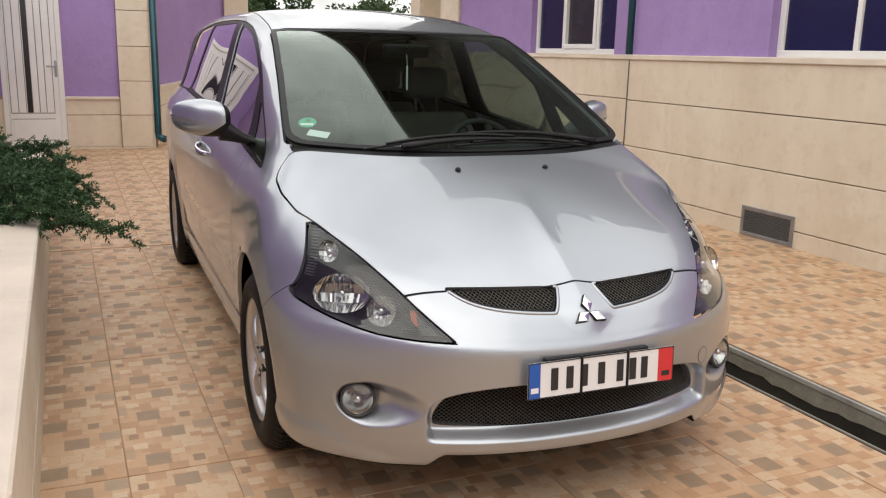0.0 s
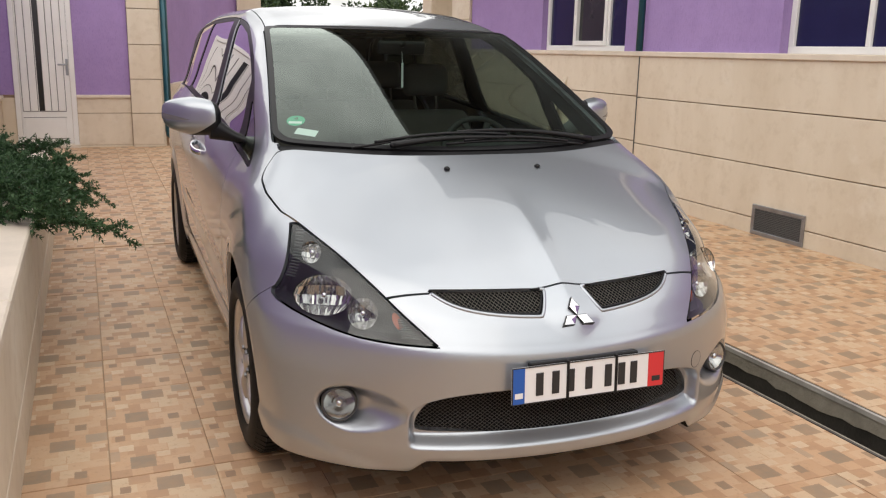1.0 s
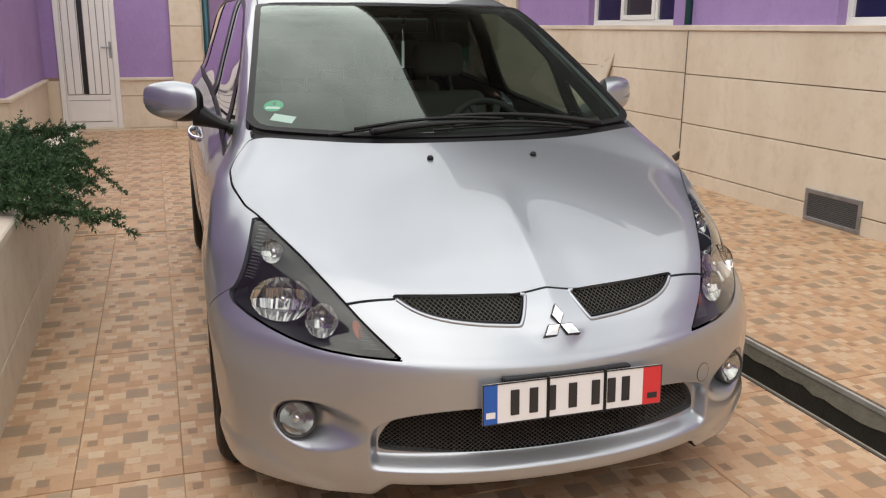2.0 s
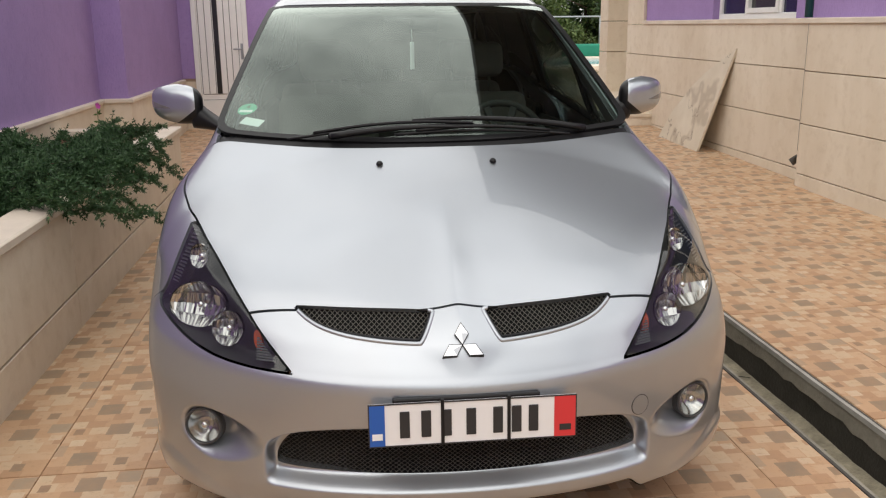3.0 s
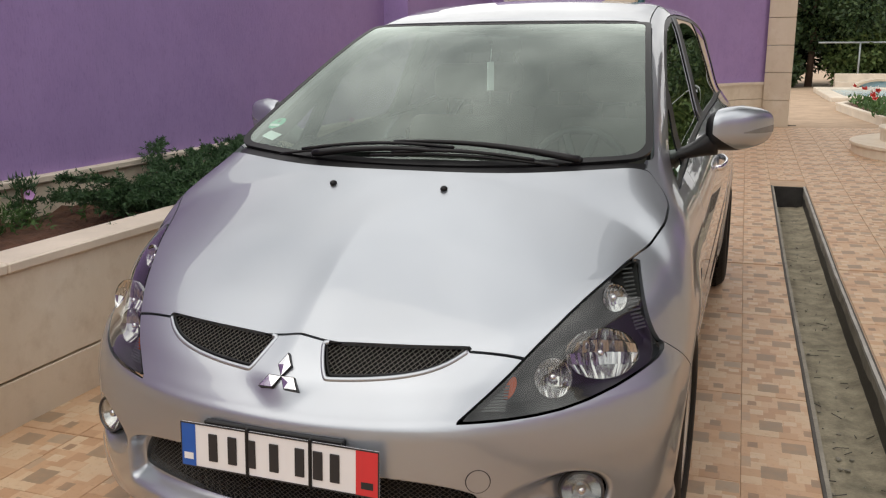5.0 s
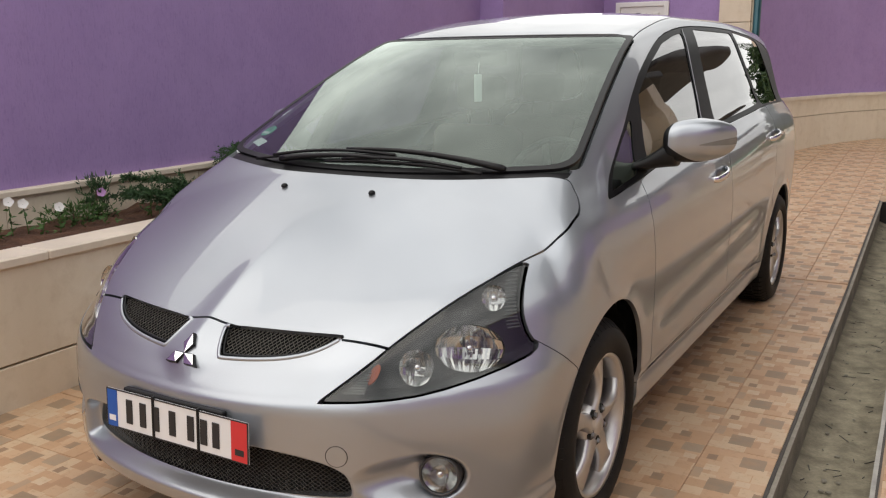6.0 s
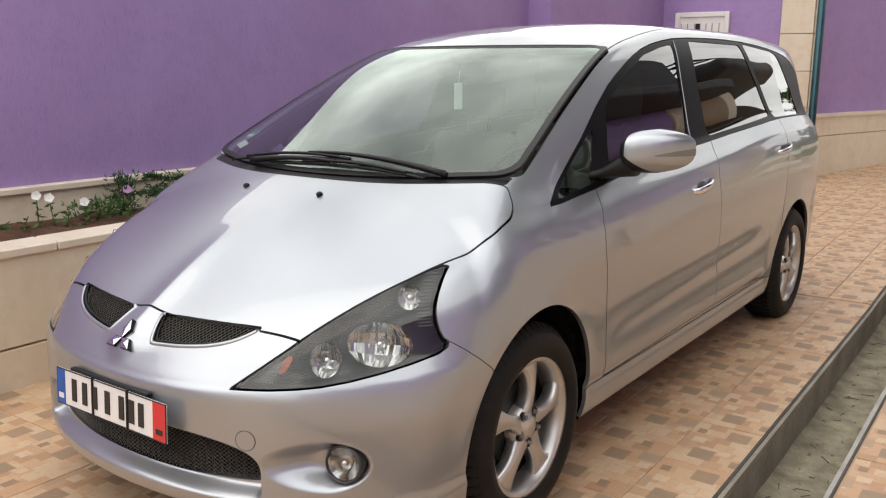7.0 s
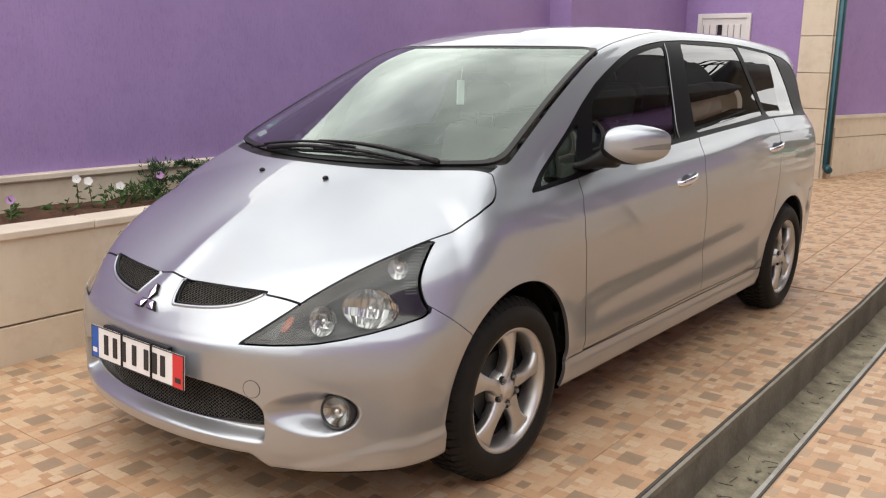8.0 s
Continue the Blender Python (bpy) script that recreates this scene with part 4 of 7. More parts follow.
def split(mesh, d):
    """Cut a triangle mesh along d = 0; returns the part where d < 0 and the part where d > 0."""
    v, n, t = mesh
    if len(t) == 0:
        return mesh, mesh
    d = np.where(np.abs(d) < 1e-6, 1e-6, d)
    s = (d < 0)[t]
    c = s.sum(1)
    neg, pos = [t[c == 3]], [t[c == 0]]
    vs, ns = [v], [n]
    mixed = np.where((c == 1) | (c == 2))[0]
    if len(mixed):
        tm, sm = t[mixed], s[mixed]
        lone_val = c[mixed] == 1
        lone = np.argmax(sm == lone_val[:, None], axis=1)
        k = np.arange(len(tm))
        A, B, C = tm[k, lone], tm[k, (lone + 1) % 3], tm[k, (lone + 2) % 3]
        pairs = np.concatenate([np.stack([A, B], 1), np.stack([A, C], 1)])
        key = np.sort(pairs, 1)
        uk, inv = np.unique(key, axis=0, return_inverse=True)
        inv = inv.ravel()
        f = d[uk[:, 0]] / (d[uk[:, 0]] - d[uk[:, 1]])
        vs.append(v[uk[:, 0]] + (v[uk[:, 1]] - v[uk[:, 0]]) * f[:, None])
        nn = n[uk[:, 0]] + (n[uk[:, 1]] - n[uk[:, 0]]) * f[:, None]
        ns.append(nn / np.maximum(np.linalg.norm(nn, axis=1, keepdims=True), 1e-9))
        ab, ac = inv[: len(tm)] + len(v), inv[len(tm):] + len(v)
        tip = np.stack([A, ab, ac], 1)
        q1, q2 = np.stack([ab, B, C], 1), np.stack([ab, C, ac], 1)
        neg += [tip[lone_val], q1[~lone_val], q2[~lone_val]]
        pos += [tip[~lone_val], q1[lone_val], q2[lone_val]]
    v2, n2 = np.concatenate(vs), np.concatenate(ns)
    return compact(v2, n2, np.concatenate(neg)), compact(v2, n2, np.concatenate(pos))


def chaikin(pts, n=3):
    p = np.asarray(pts, float)
    for _ in range(n):
        q = np.roll(p, -1, 0)
        p = np.stack([0.75 * p + 0.25 * q, 0.25 * p + 0.75 * q], 1).reshape(-1, 2)
    return p


def poly_d(u, w, pts):
    """Signed distance to a closed outline, negative inside."""
    p = np.asarray(pts, float)
    q = np.roll(p, -1, 0)
    best = np.full(u.shape, 1e9)
    inside = np.zeros(u.shape, bool)
    for (x0, y0), (x1, y1) in zip(p, q):
        ex, ey = x1 - x0, y1 - y0
        t = np.clip(((u - x0) * ex + (w - y0) * ey) / max(ex * ex + ey * ey, 1e-12), 0, 1)
        best = np.minimum(best, np.hypot(u - x0 - t * ex, w - y0 - t * ey))
        with np.errstate(divide="ignore", invalid="ignore"):
            inside ^= ((y0 > w) != (y1 > w)) & (u < ex * (w - y0) / np.where(ey == 0, 1e-12, ey) + x0)
    return np.where(inside, -best, best)


def round_poly(pts, r=0.022):
    """An outline with its corners eased by a small radius."""
    p = np.asarray(pts, float)
    out = []
    for a, b, c in zip(np.roll(p, 1, 0), p, np.roll(p, -1, 0)):
        ra, rc = np.linalg.norm(a - b), np.linalg.norm(c - b)
        s0, s1 = b + (a - b) * min(r / ra, 0.45), b + (c - b) * min(r / rc, 0.45)
        out += [s0, 0.25 * s0 + 0.5 * b + 0.25 * s1, s1]
    return np.asarray(out)


def gate(d, *conds):
    for c in conds:
        d = np.maximum(d, c)
    return d


# outlines: front view (x, z), side view (y, z), plan (x, y); right half, mirrored by the absolute x
LAMP = chaikin([(0.420, 0.597), (0.421, 0.598), (0.424, 0.601), (0.501, 0.674), (0.545, 0.724), (0.580, 0.760), (0.619, 0.799), (0.668, 0.840), (0.728, 0.882), (0.742, 0.845), (0.756, 0.808), (0.779, 0.748), (0.798, 0.708), (0.826, 0.676), (0.757, 0.643), (0.653, 0.614), (0.555, 0.603)], 1)
UGRILLE = chaikin([(0.060, 0.722), (0.064, 0.726), (0.25, 0.731), (0.415, 0.735), (0.420, 0.731), (0.370, 0.698), (0.300, 0.678), (0.200, 0.665), (0.106, 0.659), (0.094, 0.662)], 2)
LGRILLE = chaikin([(-0.2, 0.453), (0.2, 0.453), (0.36, 0.449), (0.432, 0.428), (0.470, 0.378), (0.476, 0.340), (0.466, 0.331), (0.36, 0.327), (0.2, 0.322), (-0.2, 0.322)], 2)
DLO = [(1.095, 0.982), (1.12, 0.998), (1.362, 1.120), (1.709, 1.336), (1.914, 1.424), (2.112, 1.492), (2.314, 1.534), (2.60, 1.563), (3.10, 1.572), (3.513, 1.562), (3.95, 1.535), (4.27, 1.492), (4.40, 1.40), (4.50, 1.27), (4.53, 1.165), (4.40, 1.152), (4.09, 1.158), (3.633, 1.158), (3.094, 1.129), (2.625, 1.100), (2.367, 1.086), (1.933, 1.054), (1.58, 1.022), (1.438, 1.006)]
QWIN = [(1.17, 1.000), (1.44, 1.024), (1.475, 1.035), (1.565, 1.200), (1.545, 1.205)]
FWIN = [(1.61, 1.040), (1.94, 1.072), (2.39, 1.104), (2.44, 1.222), (2.47, 1.405), (2.50, 1.532), (2.361, 1.515), (2.163, 1.478), (1.936, 1.398), (1.705, 1.285)]
RWIN = [(2.70, 1.552), (3.375, 1.548), (3.45, 1.408), (3.575, 1.180), (3.10, 1.150), (2.64, 1.122), (2.655, 1.296)]
CWIN = [(3.425, 1.558), (3.93, 1.526), (4.02, 1.505), (4.10, 1.39), (4.16, 1.26), (4.18, 1.172), (4.12, 1.164), (4.05, 1.167), (3.64, 1.167), (3.57, 1.298)]


def windshield_d(ax, y, z):
    bottom = (0.805 + 0.40 * ax**2) - y
    top = y - (1.815 + 0.30 * ax**2)
    side = ax - ease(y, [0.8, 1.0, 1.5, 1.9, 2.0], [0.735, 0.715, 0.64, 0.585, 0.575])
    return gate(smax(smax(bottom, side, 0.07), top, 0.04), 0.9 - z)


def hood_d(ax, y, z):
    front = (0.150 + 0.27 * ax**2) - y
    rear = y - (0.765 + 0.40 * ax**2)
    edge = ax - ease(y, [0.15, 0.234, 0.45, 0.63, 0.70, 0.80, 0.86, 0.92, 0.96], [0.47, 0.563, 0.652, 0.722, 0.752, 0.779, 0.778, 0.758, 0.715])
    return gate(smax(smax(front, edge, 0.006), rear, 0.012), 0.6 - z)


def circle_d(y, z, cy, r, ax):
    return gate(np.hypot(y - cy, z - HUB_Z) - r, 0.5 - ax)


def panel(name, mesh, material, parent=CAR, label="", depth=0.014, offset=0.0):
    """A body panel with its turned-in edge."""
    v, n, t = mesh
    v = v + n * offset
    if depth:
        e = np.concatenate([t[:, [0, 1]], t[:, [1, 2]], t[:, [2, 0]]])
        key = np.sort(e, 1)
        u, first, cnt = np.unique(key, axis=0, return_index=True, return_counts=True)
        be = e[first[cnt == 1]]
        if len(be):
            used, inv = np.unique(be, return_inverse=True)
            inv = inv.reshape(-1, 2) + len(v)
            v2 = v[used] - n[used] * depth
            f1 = np.stack([be[:, 1], be[:, 0], inv[:, 0]], 1)
            f2 = np.stack([be[:, 1], inv[:, 0], inv[:, 1]], 1)
            nv = len(v)
            v = np.concatenate([v, v2])
            n = np.concatenate([n, n[used]])
            # the flange takes its own copies of the edge, so that the panel's shading stays clean
            flat = np.concatenate([f1, f2]).ravel()
            t = np.concatenate([t, np.arange(len(flat)).reshape(-1, 3) + len(v)])
            v = np.concatenate([v, v[flat]])
            fn = np.cross(v[t[-len(flat) // 3:, 1]] - v[t[-len(flat) // 3:, 0]], v[t[-len(flat) // 3:, 2]] - v[t[-len(flat) // 3:, 0]])
            fn = fn / np.maximum(np.linalg.norm(fn, axis=1, keepdims=True), 1e-12)
            n = np.concatenate([n, np.repeat(fn, 3, 0)])
            v, n, t = compact(v, n, t)
    return obj_of(name, mesh_of(name, v, t, material, True, n), parent, label)


def pick(mesh, field, gap=0.0):
    """The piece of mesh inside the field, and the rest, with a gap between the two."""
    v = mesh[0]
    inner, rest = split(mesh, field(np.abs(v[:, 0]), v[:, 1], v[:, 2]) + gap / 2)
    if gap:
        w = rest[0]
        _, rest = split(rest, field(np.abs(w[:, 0]), w[:, 1], w[:, 2]) - gap / 2)
    return inner, rest


def halves(mesh):
    a, b = split(mesh, mesh[0][:, 0])
    return a, b


def build_car_body():
    body = body_mesh()
    _, body = pick(body, lambda ax, y, z: gate(ax - 0.775, 0.264 - z, z - 0.500, y - 0.78))
    body = joined(body, front_patch())
    # wheel openings
    for ay, ar in ((AXLE_F + 0.018, 0.389), (AXLE_R, 0.378)):
        _, body = pick(body, lambda ax, y, z, ay=ay, ar=ar: circle_d(y, z, ay, ar, ax))
    under, body = pick(body, lambda ax, y, z: z - 0.209 - chin_rise(ax, y))
    panel("underbody", under, UNDER, depth=0)
    part("floor_tray", box_bm((-0.68, 1.36, 0.135), (0.68, 3.42, 0.24), 0.03), UNDER, CAR)
    part("floor_tray", box_bm((-0.50, 0.42, 0.16), (0.50, 1.36, 0.24), 0.03), UNDER, CAR)
    # openings in the front
    _, body = pick(body, lambda ax, y, z: gate(poly_d(ax, z, UGRILLE), y - 0.5))
    _, body = pick(body, lambda ax, y, z: gate(poly_d(ax, z, LGRILLE), y - 0.5))
    _, body = pick(body, lambda ax, y, z: gate(np.hypot(ax - 0.674, z - 0.399) - 0.049, y - 0.6))
    # lamps
    lamp, body = pick(body, lambda ax, y, z: gate(poly_d(ax, z, LAMP), y - 0.9), 0.006)
    for side in halves(lamp):
        build_headlight(side)
    # glass
    ws, body = pick(body, windshield_d, 0.004)
    ws, _ = pick(screen_patch(), windshield_d, 0.004)
    frit, pane = split(ws, -0.024 - windshield_d(np.abs(ws[0][:, 0]), ws[0][:, 1], ws[0][:, 2]))
    w = panel("windshield", pane, GLASS_W, depth=0, offset=-0.004, label="large raked green-tinted windscreen")
    w.visible_shadow = False
    panel("windshield_border", frit, BLACK, depth=0.012, offset=-0.003)
    dlo, body = pick(body, lambda ax, y, z: gate(poly_d(y, z, chaikin(DLO, 1)), 0.35 - ax), 0.003)
    for nm, poly, rr, tint in (("quarter_window", QWIN, 1, GLASS_W), ("door_window", FWIN, 1, GLASS_S), ("door_window", RWIN, 1, GLASS_D), ("rear_quarter_window", CWIN, 1, GLASS_D)):
        pts = round_poly(poly)
        win, dlo = pick(dlo, lambda ax, y, z, pts=pts: poly_d(y, z, pts))
        for side in halves(win):
            g = panel(nm, side, tint, depth=0, offset=-0.006)
            g.visible_shadow = False
    # black rear corner; its front part stands in for a dark reflection in glass
    corner, dlo = pick(dlo, lambda ax, y, z: 4.08 + 0.55 * np.maximum(1.40 - z, 0) - y)
    for side in halves(corner):
        panel("corner_trim", side, BLACK, offset=-0.003, depth=0.014)
    for side in halves(dlo):
        panel("window_surround", side, GLOSSBLACK, offset=-0.003, depth=0.014)
    cowl, body = pick(body, lambda ax, y, z: gate(np.maximum((0.762 + 0.40 * ax**2) - y, y - (0.815 + 0.40 * ax**2)), ax - 0.70, 0.9 - z))
    panel("cowl", cowl, BLACK, depth=0.02, offset=-0.012)
    rg, body = pick(body, lambda ax, y, z: gate(np.maximum(np.abs(z - 1.33) - 0.15, ax - 0.55), 4.4 - y), 0.003)
    panel("rear_window", rg, BLUEGLASS, offset=-0.003)
    # hood
    hood, body = pick(body, hood_d, 0.006)
    panel("hood", hood, PAINT, label="long sloping silver bonnet with a raised centre crest")
    # front bumper: ahead of the line from the lamp down to the wheel opening
    bump, body = pick(body, lambda ax, y, z: gate(y - (0.636 - (z - 0.591) * 1.22), z - 0.78, y - 0.64), 0.004)
    panel("front_bumper", bump, PAINT, depth=0.028, label="silver front bumper with two mesh grilles")
    rb, body = pick(body, lambda ax, y, z: gate(4.28 - y, z - 0.70), 0.004)
    panel("rear_bumper", rb, PAINT)
    # doors
    DF = [(1.462, 0.318), (1.405, 0.60), (1.378, 0.80), (1.388, 0.90), (1.445, 1.012), (2.64, 1.120), (2.60, 1.06), (2.545, 0.95), (2.562, 0.625), (2.63, 0.332)]
    DR = [(2.63, 0.332), (2.562, 0.625), (2.545, 0.95), (2.60, 1.06), (2.64, 1.12), (3.67, 1.18), (3.69, 1.15), (3.635, 1.031), (3.615, 0.773), (3.55, 0.55), (3.455, 0.372), (3.40, 0.322)]
    for nm, poly in (("front_door", DF), ("rear_door", DR)):
        dr, body = pick(body, lambda ax, y, z, poly=poly: gate(poly_d(y, z, poly), 0.45 - ax), 0.005)
        for side in halves(dr):
            ob = panel(nm, side, PAINT)
            sx = 1 if side[0][:, 0].mean() > 0 else -1
            build_handle(ob, sx, 2.32 if nm == "front_door" else 3.535, 0.929 if nm == "front_door" else 1.005)
    sill, body = pick(body, lambda ax, y, z: gate(z - 0.314, 1.22 - y, y - 3.5), 0.004)
    for side in halves(sill):
        panel("sill", side, PAINT)
    roof, body = pick(body, lambda ax, y, z: gate(ax - ease(y, [1.5, 1.9, 2.6, 4.6], [0.66, 0.575, 0.535, 0.47]), 1.45 - z, 1.0 - y), 0.004)
    panel("roof", roof, PAINT)
    for side in halves(body):
        panel("body_side", side, PAINT)
    lining = [m for m in (roof, body)]
    for m in lining:
        up, _ = split(m, 0.90 - m[0][:, 2])
        panel("cabin_lining", up, CABIN, depth=0, offset=-0.03)


def surf(ax_sign, ax, z):
    """The nose surface's y at a front-view place."""
    x = np.array([ax])
    lo, hi = -0.2, 1.2
    for _ in range(30):
        mid = (lo + hi) / 2
        if body_field(np.array([[ax, mid, z]]))[0] > 0:
            lo = mid
        else:
            hi = mid
    return hi


def surf_many(ax, z, steps=24):
    lo, hi = np.full(ax.shape, -0.2), np.full(ax.shape, 0.78)
    for _ in range(steps):
        mid = (lo + hi) / 2
        out = body_field(np.stack([ax, mid, z], -1)) > 0
        lo, hi = np.where(out, mid, lo), np.where(out, hi, mid)
    return hi


def side_surf(y, z):
    lo, hi = 0.3, 1.2
    for _ in range(30):
        mid = (lo + hi) / 2
        if body_field(np.array([[mid, y, z]]))[0] < 0:
            lo = mid
        else:
            hi = mid
    return lo


def bowl_bm(r, depth, n=28, rings=8, ribs=0):
    """A reflector bowl, open towards -y, its rim at y = 0."""
    bm = bmesh.new()
    prev = None
    for k in range(rings + 1):
        t = k / rings
        rr, yy = r * (1 - t**1.0 * 0.85), depth * math.sin(t * math.pi / 2)
        ring = []
        for j in range(n):
            a = 2 * math.pi * j / n
            q = rr * (1 + (0.03 * (j % 2) if ribs else 0))
            ring.append(bm.verts.new((q * math.cos(a), yy, q * math.sin(a))))
        if prev:
            for j in range(n):
                bm.faces.new((prev[j], prev[(j + 1) % n], ring[(j + 1) % n], ring[j]))
        prev = ring
    bm.faces.new(prev)
    return bm


BEZEL = plain("fog_bezel_grey", (0.055, 0.055, 0.056), 0.38, 0.2, var=0.1)
REFLECT = plain("lamp_reflector", (0.50, 0.50, 0.49), 0.14, 1.0, var=0.04)
LENSCLEAR = plain("clear_lens", (0.20, 0.195, 0.185), 0.2, 0.2, var=0.1, big=20)


def facet_bowl(rx, rz, depth, seed, nx=15, nz=5):
    """An oval reflector of upright flutes, stepped in rows, each facet leaning its own way."""
    rng = random.Random(seed)
    bm = bmesh.new()
    for j in range(nz):
        z0, z1 = -1 + 2 * j / nz, -1 + 2 * (j + 1) / nz
        for i in range(nx):
            u0, u1 = -1 + 2 * i / nx, -1 + 2 * (i + 1) / nx
            yaw, pitch = rng.uniform(-0.42, 0.42), rng.uniform(-0.16, 0.16)
            q = []
            for u, z in ((u0, z0), (u1, z0), (u1, z1), (u0, z1)):
                # square to disc, so that the facets fill the oval
                x, zz = u * math.sqrt(1 - z * z / 2), z * math.sqrt(1 - u * u / 2)
                r2 = x * x + zz * zz
                q.append(bm.verts.new((rx * x, depth * (1 - r2) + (u - (u0 + u1) / 2) * rx * yaw + (z - (z0 + z1) / 2) * rz * pitch, rz * zz)))
            bm.faces.new(q)
    n = 44
    rim = [bm.verts.new((k * rx * math.cos(2 * math.pi * j / n), yy, k * rz * math.sin(2 * math.pi * j / n))) for k, yy in ((0.99, 0.006), (1.02, -0.002), (1.045, 0.006)) for j in range(n)]
    for k in (0, n):
        for j in range(n):
            bm.faces.new((rim[k + j], rim[k + (j + 1) % n], rim[k + n + (j + 1) % n], rim[k + n + j]))
    return bm


def disc_bm(r, bulge, n=28, rings=5):
    """A lens that bulges towards -y."""
    bm = bmesh.new()
    prev = None
    for k in range(rings):
        t = (k + 0.0) / rings
        rr, yy = r * (1 - t), -bulge * (1 - (1 - t) ** 2)
        ring = [bm.verts.new((rr * math.cos(2 * math.pi * j / n), yy, rr * math.sin(2 * math.pi * j / n))) for j in range(n)]
        if prev:
            for j in range(n):
                bm.faces.new((prev[j], prev[(j + 1) % n], ring[(j + 1) % n], ring[j]))
        prev = ring
    c = bm.verts.new((0, -bulge, 0))
    for j in range(n):
        bm.faces.new((prev[j], prev[(j + 1) % n], c))
    return bm


def placed(ob, m):
    ob.matrix_basis = m
    return ob


GLOSSBLACK = plain("gloss_black_trim", (0.004, 0.004, 0.005), 0.30, var=0.15, spec=0.06)
GLASS_D = make_glass("privacy_glass", (0.09, 0.10, 0.10))
LAMPRIB = plain("lamp_rib", (0.055, 0.060, 0.057), 0.35, 0.2, var=0.1)
ORANGE = plain("amber_lens", (0.40, 0.075, 0.018), 0.25, var=0.2, fine=200)
LAMPDARK = plain("lamp_housing", (0.022, 0.025, 0.024), 0.38, 0.0, var=0.2, spec=0.35)


def build_headlight(mesh):
    sx = 1 if mesh[0][:, 0].mean() > 0 else -1
    head = new("headlight")
    head.parent = CAR
    tagged(head, "clear triangular headlight with dark housing and chrome reflectors")
    lens = panel("lens", mesh, GLASS_L, head, depth=0.0, offset=-0.001)
    lens.visible_shadow = False
    # housing: the same outline, set back
    v, n, t = mesh
    back = v + np.array([-0.05 * sx, 0.075, -0.01])
    nv = len(v)
    e = np.concatenate([t[:, [0, 1]], t[:, [1, 2]], t[:, [2, 0]]])
    u, first, cnt = np.unique(np.sort(e, 1), axis=0, return_index=True, return_counts=True)
    be = e[first[cnt == 1]]
    wall = np.concatenate([np.stack([be[:, 0], be[:, 1], be[:, 1] + nv], 1), np.stack([be[:, 0], be[:, 1] + nv, be[:, 0] + nv], 1)])
    obj_of("housing", mesh_of("housing", np.concatenate([v - n * 0.004, back]), np.concatenate([t + nv, wall]), LAMPDARK, True), head)
    for rx, rz, px, pz, dep, tilt in ((0.088, 0.060, 0.694, 0.697, 0.040, 24), (0.044, 0.046, 0.603, 0.664, 0.034, 18), (0.032, 0.034, 0.703, 0.803, 0.018, 30)):
        y = surf(sx, px, pz)
        m = pose(sx * (px - 0.008), y + 0.024, pz - 0.002, -14, 0, sx * tilt)
        placed(part("reflector", facet_bowl(rx, rz, dep, 5 + sx + int(rx * 1000), 26 if rx > 0.08 else 13, 4), REFLECT, head), m)
        bm = bmesh.new()
        bmesh.ops.create_uvsphere(bm, u_segments=12, v_segments=8, radius=0.010)
        placed(part("bulb_cap", bm, CHROME, head, smooth=True), m @ Matrix.Translation((0, 0.014, 0)))
    # ribbed strips at the two ends of the lamp
    for nm, lim, count in (("ribbed_strip", lambda ax, z: 0.735 - ax + (z - 0.80) * 0.35, 16), ("ribbed_tip", lambda ax, z: ax - 0.515, 10)):
        bm = bmesh.new()
        for i in range(count):
            if nm == "ribbed_strip":
                z = 0.735 + 0.008 * i
                x0 = 0.752 - (z - 0.76) * 0.44
                x0, x1 = x0 - 0.012, x0 + 0.010
            else:
                z = 0.614 + 0.0055 * i
                x0, x1 = 0.455 + (z - 0.606) * 0.95, 0.512
            if x1 - x0 < 0.006:
                continue
            y0, y1 = surf(sx, x0, z), surf(sx, x1, z)
            tri = [bm.verts.new((sx * x, y + 0.012 + d, z + e)) for x, y, d, e in ((x0, y0, 0, 0), (x1, y1, 0, 0), (x1, y1, 0.004, 0.0026), (x0, y0, 0.004, 0.0026), (x0, y0, 0.004, -0.0026), (x1, y1, 0.004, -0.0026))]
            bm.faces.new((tri[0], tri[1], tri[2], tri[3]))
            bm.faces.new((tri[0], tri[4], tri[5], tri[1]))
        part(nm, bm, LAMPRIB, head)
    # amber side of the lamp near the badge
    AM = chaikin([(0.506, 0.640), (0.526, 0.643), (0.534, 0.668), (0.524, 0.690), (0.510, 0.676)], 2)
    am, _ = split(mesh, poly_d(np.abs(mesh[0][:, 0]), mesh[0][:, 2], AM))
    if len(am[2]):
        panel("indicator", am, ORANGE, head, "amber turn signal", depth=0.01, offset=-0.022)


